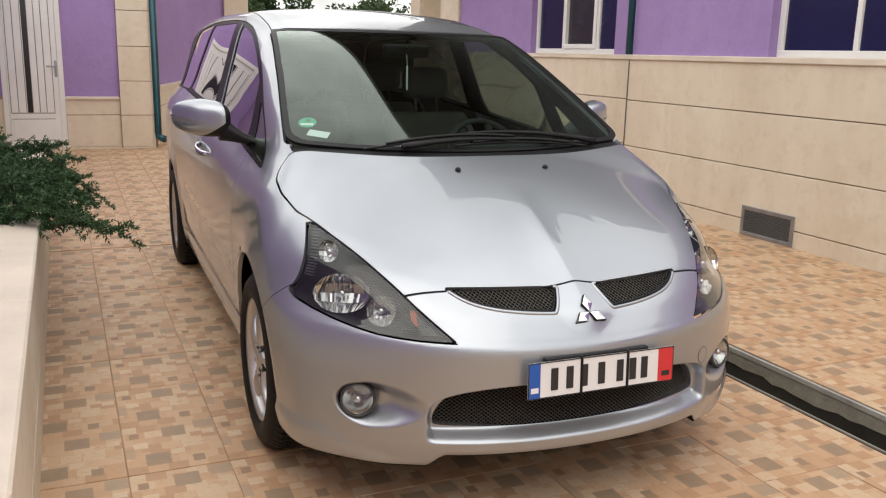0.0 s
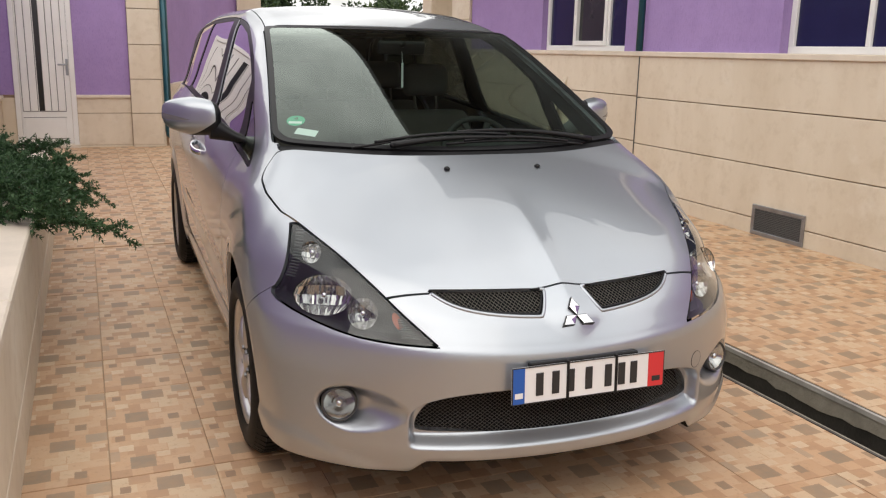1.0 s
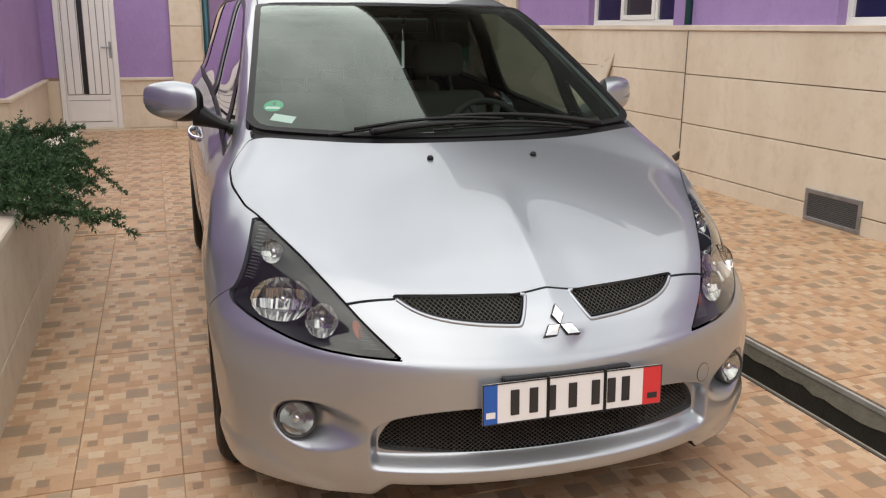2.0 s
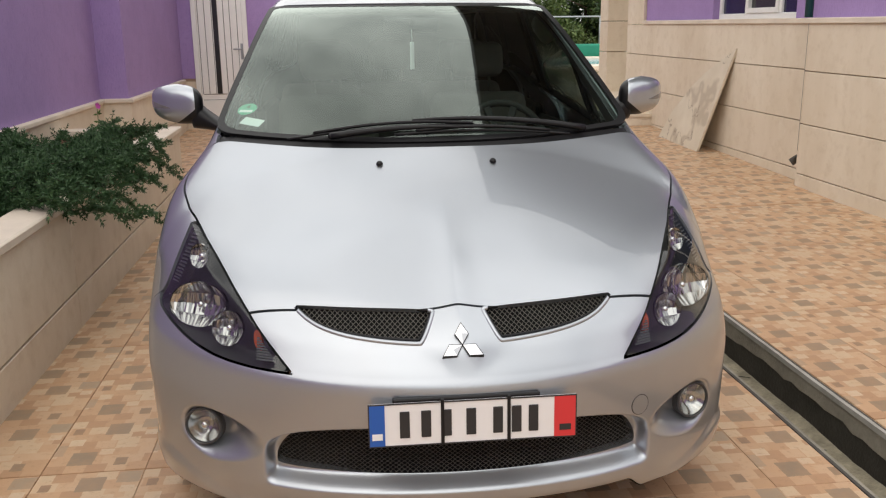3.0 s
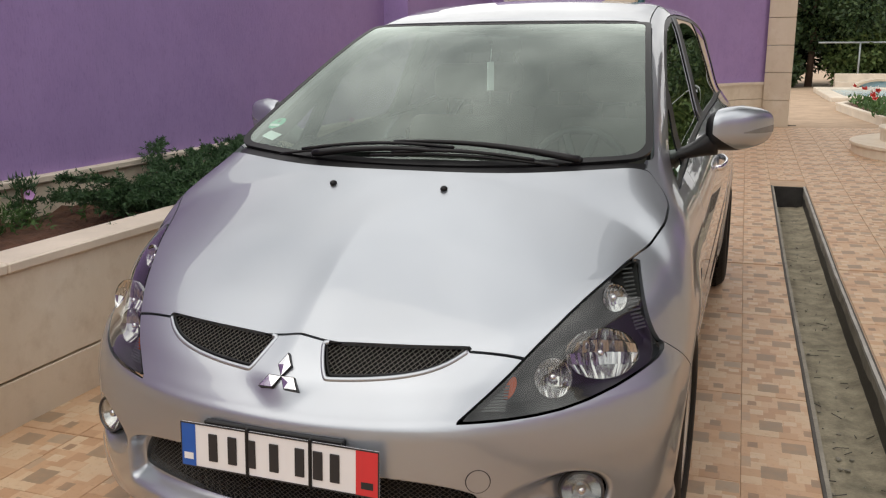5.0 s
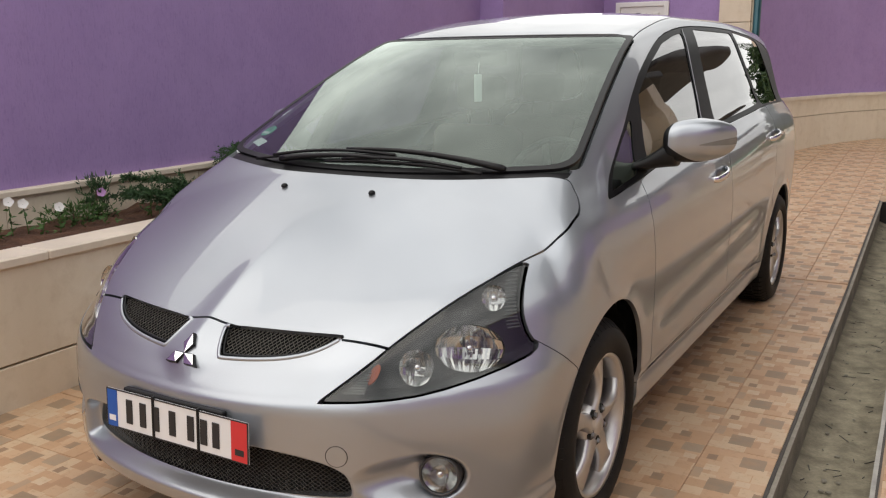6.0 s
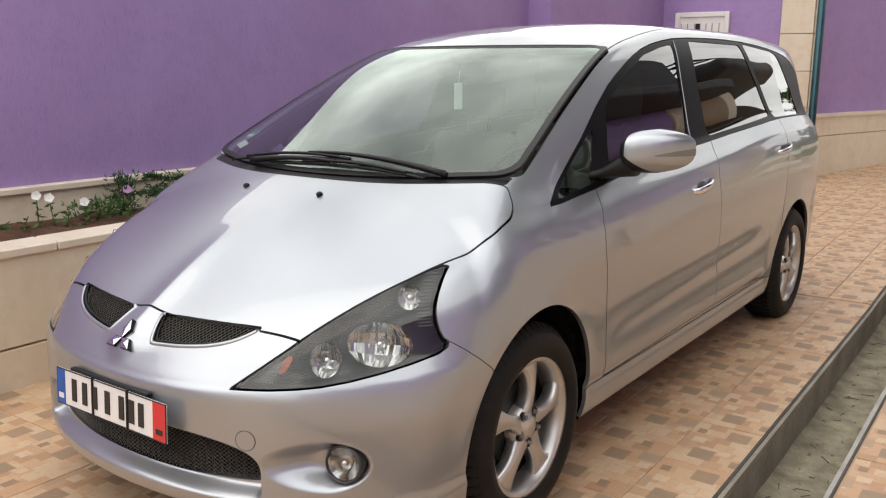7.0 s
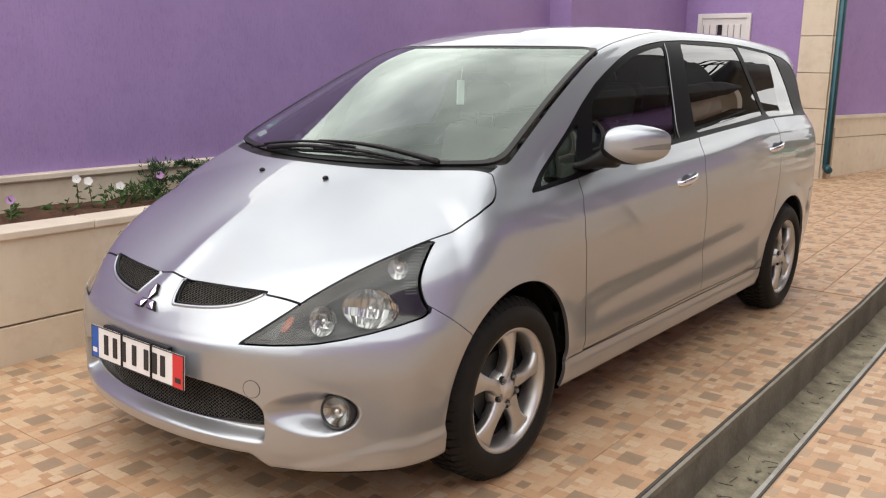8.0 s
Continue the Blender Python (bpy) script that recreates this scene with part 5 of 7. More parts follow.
def build_handle(door, sx, y, z):
    x = side_surf(y, z)
    h = new("door_handle")
    h.parent = door
    tagged(h, "chrome pull handle")
    bm = bmesh.new()
    n = 14
    prev = None
    for i in range(n + 1):
        t = i / n
        yy = y - 0.095 + 0.19 * t
        out = 0.034 * math.sin(math.pi * min(1, max(0, t))) ** 0.45
        hh = 0.013 + 0.004 * math.sin(math.pi * t)
        ring = [bm.verts.new((sx * (x + out + 0.008 * math.cos(a)), yy, z + 0.03 * (t - 0.5) + hh * math.sin(a))) for a in (2 * math.pi * k / 8 for k in range(8))]
        if prev:
            for k in range(8):
                bm.faces.new((prev[k], prev[(k + 1) % 8], ring[(k + 1) % 8], ring[k]))
        else:
            bm.faces.new(ring)
        prev = ring
    bm.faces.new(prev)
    part("grip", bm, CHROME, h, smooth=True)
    bm = bmesh.new()
    bmesh.ops.create_uvsphere(bm, u_segments=20, v_segments=12, radius=1.0)
    for v in bm.verts:
        v.co = Vector((sx * (x - 0.001 + 0.004 * v.co.x * sx), y + 0.055 * v.co.y, z - 0.012 + 0.036 * v.co.z))
    part("recess", bm, plain_handle, h, smooth=True)


plain_handle = plain("handle_cup", (0.16, 0.16, 0.18), 0.35, 0.7)


# ---- wheels ----
def lathe(profile, n=48):
    """Turn a profile of (radius, x) round the x axis."""
    bm = bmesh.new()
    rings = [[bm.verts.new((x, r * math.cos(2 * math.pi * j / n), r * math.sin(2 * math.pi * j / n))) for j in range(n)] for r, x in profile]
    for a, b in zip(rings, rings[1:]):
        for j in range(n):
            bm.faces.new((a[j], a[(j + 1) % n], b[(j + 1) % n], b[j]))
    return bm


def build_wheel():
    w = new("wheel")
    w.parent = CAR
    tagged(w, "five-spoke silver alloy wheel with a black road tyre")
    R = 0.322
    tyre = part("tyre", lathe([(0.222, -0.004), (0.232, 0.008), (0.262, 0.014), (0.292, 0.006), (0.311, -0.012), (R, -0.036), (R + 0.001, -0.10), (R, -0.164), (0.311, -0.19), (0.29, -0.205), (0.24, -0.21), (0.222, -0.2)], 72), RUBBER, w, smooth=True)
    n = 60
    blk = bmesh.new()
    for j in range(n):
        a = 2 * math.pi * j / n
        for x0, x1, sh in ((-0.034, -0.070, 0.0), (-0.078, -0.122, 0.5), (-0.130, -0.166, 0.0)):
            m = Matrix.Rotation(a + sh * 2 * math.pi / n, 4, "X")
            add_box(blk, (x1, -0.012, R - 0.004), (x0, 0.012, R + 0.007), 0.0, m=m)
        # shoulder blocks lean over the tyre's edge
        m = Matrix.Rotation(a, 4, "X") @ Matrix.Translation((-0.022, 0, R - 0.010)) @ Matrix.Rotation(radians(38), 4, "Y")
        add_box(blk, (-0.018, -0.0135, -0.006), (0.022, 0.0135, 0.0055), 0.0, m=m)
    part("tread", blk, RUBBER, tyre)
    rim = part("rim", lathe([(0.222, -0.2), (0.205, -0.18), (0.196, -0.05), (0.206, -0.016), (0.214, -0.004), (0.224, -0.001), (0.226, -0.006), (0.222, -0.010)], 64), ALLOY, w, smooth=True)
    part("brake_disc", lathe([(0.02, -0.062), (0.135, -0.062), (0.135, -0.072), (0.02, -0.072)], 40), LAMPDARK, w)
    part("dark_drum", lathe([(0.02, -0.075), (0.192, -0.075), (0.196, -0.19)], 40), UNDER, w)
    part("hub", lathe([(0.0005, -0.002), (0.026, -0.003), (0.030, -0.007), (0.034, -0.012), (0.060, -0.016), (0.070, -0.026), (0.072, -0.06)], 40), ALLOY, w, smooth=True)
    for k in range(5):
        a = 2 * math.pi * k / 5
        bm = bmesh.new()
        rows = []
        m = 14
        for i in range(m + 1):
            t = i / m
            r = 0.045 + (0.207 - 0.045) * t
            wd = 0.034 - 0.013 * math.sin(math.pi * min(1, t * 1.05)) + 0.020 * t**4
            bend = 0.012 * math.sin(math.pi * t) + 0.016 * t * t
            x = -0.012 + 0.010 * math.sin(math.pi * t * 0.8) - 0.012 * t**2
            row = []
            for u, dx in ((-1, -0.018), (-0.92, -0.002), (-0.62, 0.003), (0.30, -0.004), (0.86, -0.008), (1, -0.020), (0.9, -0.048), (-0.9, -0.048)):
                row.append(bm.verts.new((x + dx, u * wd + bend, r)))
            rows.append(row)
        for q0, q1 in zip(rows, rows[1:]):
            for j in range(8):
                bm.faces.new((q0[j], q0[(j + 1) % 8], q1[(j + 1) % 8], q1[j]))
        bm.faces.new(rows[-1])
        for e in bm.edges:
            a0, a1 = e.verts
            if abs(a0.co.z - a1.co.z) > 1e-4 and len(e.link_faces) == 2 and e.link_faces[0].normal.angle(e.link_faces[1].normal, 0) > 0.9:
                e.smooth = False
        bmesh.ops.rotate(bm, verts=bm.verts, matrix=Matrix.Rotation(a, 3, "X"), cent=(0, 0, 0))
        part("spoke", bm, ALLOY, rim, smooth=True)
        nb = bmesh.new()
        bmesh.ops.create_cone(nb, segments=6, radius1=0.009, radius2=0.008, depth=0.014, cap_ends=True)
        an = a + math.pi / 5
        mm = Matrix.Translation((-0.010, 0.052 * math.sin(an) * -1, 0.052 * math.cos(an))) @ Matrix.Rotation(radians(90), 4, "Y")
        for v in nb.verts:
            v.co = mm @ v.co
        part("wheel_nut", nb, STEEL, rim)
        well = lathe([(0.0125, 0.0015), (0.0150, 0.0005), (0.0155, -0.010)], 20)
        for v in well.verts:
            v.co = v.co + Vector((-0.012, -0.052 * math.sin(an), 0.052 * math.cos(an)))
        part("nut_well", well, LAMPDARK, rim)
    return w


def build_wheels():
    w = build_wheel()
    w.matrix_basis = pose(HUB_X, AXLE_F, HUB_Z)
    flip = Matrix.Rotation(math.pi, 4, "Z")
    copy_thing(w, pose(HUB_X, AXLE_R, HUB_Z, 25))
    copy_thing(w, Matrix.Translation((-HUB_X, AXLE_F, HUB_Z)) @ flip)
    copy_thing(w, Matrix.Translation((-HUB_X, AXLE_R, HUB_Z)) @ flip)
    for sx in (1, -1):
        for ay in (AXLE_F, AXLE_R):
            bm = bmesh.new()
            n = 36
            ra, rb = [], []
            for j in range(n + 1):
                a = -0.35 + (math.pi + 0.7) * j / n
                cy, rr, xo = (ay + 0.018, 0.392, 0.80) if ay == AXLE_F else (ay, 0.385, 0.835)
                ra.append(bm.verts.new((sx * xo, cy + rr * math.cos(a), HUB_Z + rr * math.sin(a))))
                rb.append(bm.verts.new((sx * 0.52, cy + rr * math.cos(a), HUB_Z + rr * math.sin(a))))
            for j in range(n):
                bm.faces.new((ra[j], ra[j + 1], rb[j + 1], rb[j]))
            bm.faces.new(rb)
            part("wheel_liner", bm, UNDER, CAR)


# ---- front details of the car ----
MESHWIRE = plain("grille_wire", (0.135, 0.125, 0.11), 0.45, 0.6, var=0.2)
PLATE_W = plain("plate_white", (0.78, 0.78, 0.78), 0.4, var=0.04)
PLATE_K = plain("plate_black", (0.02, 0.02, 0.022), 0.5, var=0.1)
PLATE_B = plain("plate_blue", (0.015, 0.10, 0.42), 0.4, var=0.05)
PLATE_R = plain("plate_red", (0.62, 0.035, 0.04), 0.4, var=0.05)
STICK_G = plain("sticker_green", (0.05, 0.42, 0.24), 0.5, var=0.1)
STICK_W = plain("sticker_white", (0.75, 0.80, 0.80), 0.5, var=0.05)


def mesh_screen(name, outline, mirror, back, pitch, parent, wire=0.0011):
    """Woven diagonal wire behind an opening in the nose, with a black backing."""
    pts = np.asarray(outline)
    lo, hi = pts.min(0) - 0.012, pts.max(0) + 0.012
    if mirror == 0:
        lo[0] = -hi[0]
    v, f = [], []
    span = (hi - lo).sum()
    n = int(span / pitch) + 1
    for s in (1, -1):
        for i in range(-n, n + 1):
            c = i * pitch
            xs = np.arange(lo[0], hi[0] + 0.006, 0.006)
            zs = (s * (xs - lo[0]) * 0.8 + c) + lo[1]
            ok = (zs > lo[1]) & (zs < hi[1])
            if not ok.any():
                continue
            ok &= poly_d(np.abs(xs), zs, pts) < 0.008
            if not ok.any():
                continue
            yy = np.zeros_like(xs)
            yy[ok] = surf_many(np.abs(xs[ok]), zs[ok]) + back
            ok &= yy < 0.172 + 0.27 * xs**2
            idx = np.where(ok)[0]
            for a, b in zip(idx, idx[1:]):
                if b != a + 1:
                    continue
                k = len(v)
                for q in (a, b):
                    x, z = xs[q], zs[q]
                    y = yy[q] + 0.0016 * math.sin(x / pitch * math.pi + (0 if s > 0 else math.pi))
                    mx = x if mirror >= 0 else -x
                    v += [(mx, y, z - wire), (mx, y - wire, z), (mx, y, z + wire)]
                f += [(k, k + 3, k + 4, k + 1), (k + 1, k + 4, k + 5, k + 2)]
    obj_of(name, mesh_of(name, v, f, MESHWIRE), parent)
    # backing
    xs, zs = np.linspace(lo[0], hi[0], 24), np.linspace(lo[1], hi[1], 6)
    v = []
    for z in zs:
        for x in xs:
            y = min(surf(1, abs(x), z), 0.16 + 0.27 * x * x) + back + 0.03
            v.append(((x if mirror >= 0 else -x), y, min(z, float(hood_z(np.array([abs(x)]), np.array([y]))[0]) - 0.012)))
    f = [(j * 24 + i, j * 24 + i + 1, j * 24 + i + 25, j * 24 + i + 24) for j in range(5) for i in range(23)]
    obj_of("grille_backing", mesh_of("grille_backing", v, f, UNDER), parent)


def outline_rim(name, outline, r, mirror, mat, parent, lift=-0.002, top=9.0):
    """A rounded bead along an outline on the nose."""
    pts = np.asarray(outline)
    ring, prev, first = bmesh.new(), None, None
    n = len(pts)
    for i in range(n + 1):
        x, z = pts[i % n]
        x0, z0 = pts[(i - 1) % n]
        x1, z1 = pts[(i + 1) % n]
        t = Vector((x1 - x0, z1 - z0)).normalized()
        y = surf(1, abs(x), z) + lift
        q = []
        for k in range(6):
            a = 2 * math.pi * k / 6
            q.append(ring.verts.new((mirror * (x + r * math.cos(a) * t.y), y + r * math.sin(a), z - r * math.cos(a) * t.x)))
        if prev and min(z, pts[(i - 1) % n][1]) < top:
            for k in range(6):
                ring.faces.new((prev[k], prev[(k + 1) % 6], q[(k + 1) % 6], q[k]))
        prev = q
    return part(name, ring, mat, parent, smooth=True)


def build_nose_details():
    for sx in (1, -1):
        g = new("upper_grille")
        g.parent = CAR
        tagged(g, "black wire-mesh upper grille with a silver rim")
        mesh_screen("wire_mesh", UGRILLE, sx, 0.019, 0.0105, g)
        mid = UGRILLE.mean(0)
        outline_rim("rim", mid + (UGRILLE - mid) * np.array([0.985, 0.955]), 0.0062, sx, PAINT, g, 0.0015, 0.7238)
        outline_rim("inner_rim", mid + (UGRILLE - mid) * np.array([0.955, 0.85]), 0.0045, sx, BLACK, g, 0.012, 0.722)
    g = new("lower_grille")
    g.parent = CAR
    tagged(g, "wide black wire-mesh air intake")
    mesh_screen("wire_mesh", LGRILLE, 0, 0.012, 0.0115, g)
    # badge of three diamonds
    b = new("badge")
    b.parent = CAR
    tagged(b, "chrome three-diamond badge")
    s = 0.0278
    for k in range(3):
        a = radians(90 + 120 * k)
        bm = bmesh.new()
        d = Vector((math.cos(a), math.sin(a)))
        e = Vector((-d.y, d.x))
        ring = [d * 0.0015, d * s + e * s * 0.577, d * 2 * s, d * s - e * s * 0.577]
        rim = [bm.verts.new((q.x, 0.0, q.y)) for q in ring]
        c = d * s
        bk = [bm.verts.new((q.x, 0.010, q.y)) for q in ring]
        peak = bm.verts.new((c.x, -0.0035, c.y))
        for i in range(4):
            bm.faces.new((rim[i], rim[(i + 1) % 4], peak))
            bm.faces.new((bk[i], bk[(i + 1) % 4], rim[(i + 1) % 4], rim[i]))
        ob = part("diamond", bm, CHROME, b)
        bm = bmesh.new()
        lo = [bm.verts.new(((c + (q - c) * 1.14).x, 0.016, (c + (q - c) * 1.14).y)) for q in ring]
        hi = [bm.verts.new(((c + (q - c) * 1.13).x, 0.0010, (c + (q - c) * 1.13).y)) for q in ring]
        bm.faces.new(hi)
        for i in range(4):
            bm.faces.new((lo[i], lo[(i + 1) % 4], hi[(i + 1) % 4], hi[i]))
        part("dark_edge", bm, BLACK, ob)
    y = surf(1, 0.0, 0.666)
    placed(b, pose(0, y - 0.009, 0.666, -40, 0, 0))
    # number plate: a holder, the plate, its two end fields, plain bars for the characters, two straps
    p = new("number_plate")
    p.parent = CAR
    tagged(p, "white number plate with a blue and a red end field, in a black holder")
    W, H = 0.512, 0.110
    part("holder", box_bm((-W / 2 + 0.06, 0.003, -H / 2 + 0.01), (W / 2 - 0.09, 0.022, H / 2 + 0.008), 0.003), BLACK, p)
    part("sheet", box_bm((-W / 2, -0.001, -H / 2), (W / 2, 0.003, H / 2), 0.0015), PLATE_W, p)
    bm = bmesh.new()
    for q in ((-W / 2, W / 2, -H / 2, -H / 2 + 0.003), (-W / 2, W / 2, H / 2 - 0.003, H / 2), (-W / 2, -W / 2 + 0.003, -H / 2, H / 2), (W / 2 - 0.003, W / 2, -H / 2, H / 2)):
        add_box(bm, (q[0], -0.003, q[2]), (q[1], 0.0, q[3]))
    part("edge", bm, PLATE_K, p)
    part("blue_field", box_bm((-W / 2 + 0.003, -0.0028, -H / 2 + 0.003), (-W / 2 + 0.040, 0.0, H / 2 - 0.003)), PLATE_B, p)
    part("red_field", box_bm((W / 2 - 0.056, -0.0028, -H / 2 + 0.003), (W / 2 - 0.003, 0.0, H / 2 - 0.003)), PLATE_R, p)
    part("plate_bar", box_bm((-W / 2 + 0.009, -0.0036, -0.036), (-W / 2 + 0.034, -0.002, -0.020)), PLATE_W, p)
    part("plate_bar", box_bm((W / 2 - 0.043, -0.0036, -0.036), (W / 2 - 0.014, -0.002, -0.020)), PLATE_K, p)
    for cx in (-0.168, -0.116, -0.066, -0.006, 0.060, 0.106, 0.148):
        part("plate_bar", box_bm((cx - 0.012, -0.004, -0.034), (cx + 0.012, -0.0008, 0.034), 0.0012), PLATE_K, p)
    for cx in (-0.076, 0.087):
        part("strap", box_bm((cx - 0.004, -0.0055, -H / 2 - 0.002), (cx + 0.004, 0.006, H / 2 + 0.006), 0.0015), BLACK, p)
    placed(p, pose(0.018, -0.016, 0.4925, -3, 0.1, 0.6))
    # fog lamps
    for sx in (1, -1):
        f = new("fog_lamp")
        f.parent = CAR
        tagged(f, "round clear fog lamp in a bumper pocket")
        y = surf(1, 0.735, 0.402)
        m = pose(sx * 0.674, y - 0.040, 0.399, -5, 0, sx * 16)
        placed(part("reflector", bowl_bm(0.046, 0.032, 36, 6), REFLECT, f, smooth=True), m @ Matrix.Translation((0, 0.006, 0)))
        bm = bmesh.new()
        bmesh.ops.create_uvsphere(bm, u_segments=12, v_segments=8, radius=0.012)
        placed(part("bulb_cap", bm, CHROME, f, smooth=True), m @ Matrix.Translation((0, 0.012, 0)))
        ln = placed(part("lens", disc_bm(0.047, 0.012, 30, 6), GLASS_L, f, smooth=True), m)
        ln.visible_shadow = False
        ring = lathe([(0.0455, -0.004), (0.0470, 0.003), (0.0495, 0.004), (0.0525, 0.000), (0.0535, -0.008), (0.0515, -0.010), (0.0515, -0.014), (0.0540, -0.018), (0.0545, -0.10)], 40)
        placed(part("bezel", ring, BEZEL, f, smooth=True), m @ Matrix.Rotation(radians(-90), 4, "Z"))
    # towing-eye cover
    y = surf(1, 0.469, 0.464)
    ring = bmesh.new()
    bmesh.ops.create_circle(ring, segments=36, radius=0.0265, cap_ends=True)
    r = bmesh.ops.extrude_face_region(ring, geom=ring.faces[:])
    bmesh.ops.translate(ring, verts=[g for g in r["geom"] if isinstance(g, bmesh.types.BMVert)], vec=(0, 0, 0.003))
    ob = part("tow_eye_cover", ring, PAINT, CAR)
    n = field_normal(np.array([[0.469, y, 0.464]]))[0]
    placed(ob, Matrix.Translation(Vector((0.469, y, 0.464)) - Vector(n) * 0.0022) @ Vector(n).to_track_quat("Z", "Y").to_matrix().to_4x4())
    gr = lathe([(0.0262, -0.001), (0.0275, 0.0006), (0.0288, -0.001)], 40)
    ob = part("cover_gap", gr, PLATE_K, CAR)
    placed(ob, Matrix.Translation(Vector((0.469, y, 0.464)) + Vector(n) * 0.0004) @ Vector(n).to_track_quat("X", "Z").to_matrix().to_4x4())
    # washer jets
    for sx in (1, -1):
        z = float(hood_z(np.array([0.174]), np.array([0.682]))[0])
        bm = bmesh.new()
        bmesh.ops.create_uvsphere(bm, u_segments=12, v_segments=8, radius=0.0095)
        for v in bm.verts:
            v.co = Vector((v.co.x * 1.1, v.co.y * 1.3, max(v.co.z, -0.004)))
        placed(part("washer_jet", bm, BLACK, CAR, smooth=True), Matrix.Translation((sx * 0.174, 0.682, z + 0.003)))


def on_glass(x, y, lift):
    return (x, y, float(roof_z(np.array([abs(x)]), np.array([y]))[0]) + lift)


def build_pillar_trims():
    for sx in (1, -1):
        pts = []
        for i in range(13):
            z = 1.108 + 0.437 * i / 12
            y = 2.425 + 0.10 * ((z - 1.085) / 0.46) ** 1.2
            pts.append((sx * (side_surf(y, z) - 0.001), y, z))
        tube("pillar_trim", pts, 0.0032, STEEL, CAR, 6)


def build_wipers():
    for (bx0, by0, bx1, by1), (ax0, ay0, ax1, ay1) in (((-0.46, 0.868, 0.22, 0.872), (0.515, 0.900, -0.06, 0.874)), ((-0.12, 0.830, 0.46, 0.864), (-0.32, 0.842, 0.10, 0.836))):
        w = new("wiper")
        w.parent = CAR
        tagged(w, "black windscreen wiper at rest")
        n = 14
        pts = [on_glass(bx0 + (bx1 - bx0) * i / n, by0 + (by1 - by0) * i / n, 0.006) for i in range(n + 1)]
        tube("blade", pts, 0.005, BLACK, w, 6)
        pts = [on_glass(bx0 + (bx1 - bx0) * (0.12 + 0.76 * i / n), by0 + (by1 - by0) * (0.12 + 0.76 * i / n), 0.013 + 0.006 * math.sin(math.pi * i / n)) for i in range(n + 1)]
        tube("bow", pts, 0.006, BLACK, w, 6)
        pts = [on_glass(ax0 + (ax1 - ax0) * i / n, ay0 + (ay1 - ay0) * i / n, 0.012 + 0.010 * math.sin(math.pi * min(1, i / n * 0.62))) for i in range(n + 1)]
        tube("arm", pts, [0.012 - 0.007 * i / n for i in range(n + 1)], BLACK, w, 8)
        bm = bmesh.new()
        bmesh.ops.create_uvsphere(bm, u_segments=12, v_segments=8, radius=0.011)
        placed(part("pivot_cap", bm, BLACK, w, smooth=True), Matrix.Translation(on_glass(ax0, ay0, 0.012)))


def spow(v, e):
    return math.copysign(abs(v) ** e, v)


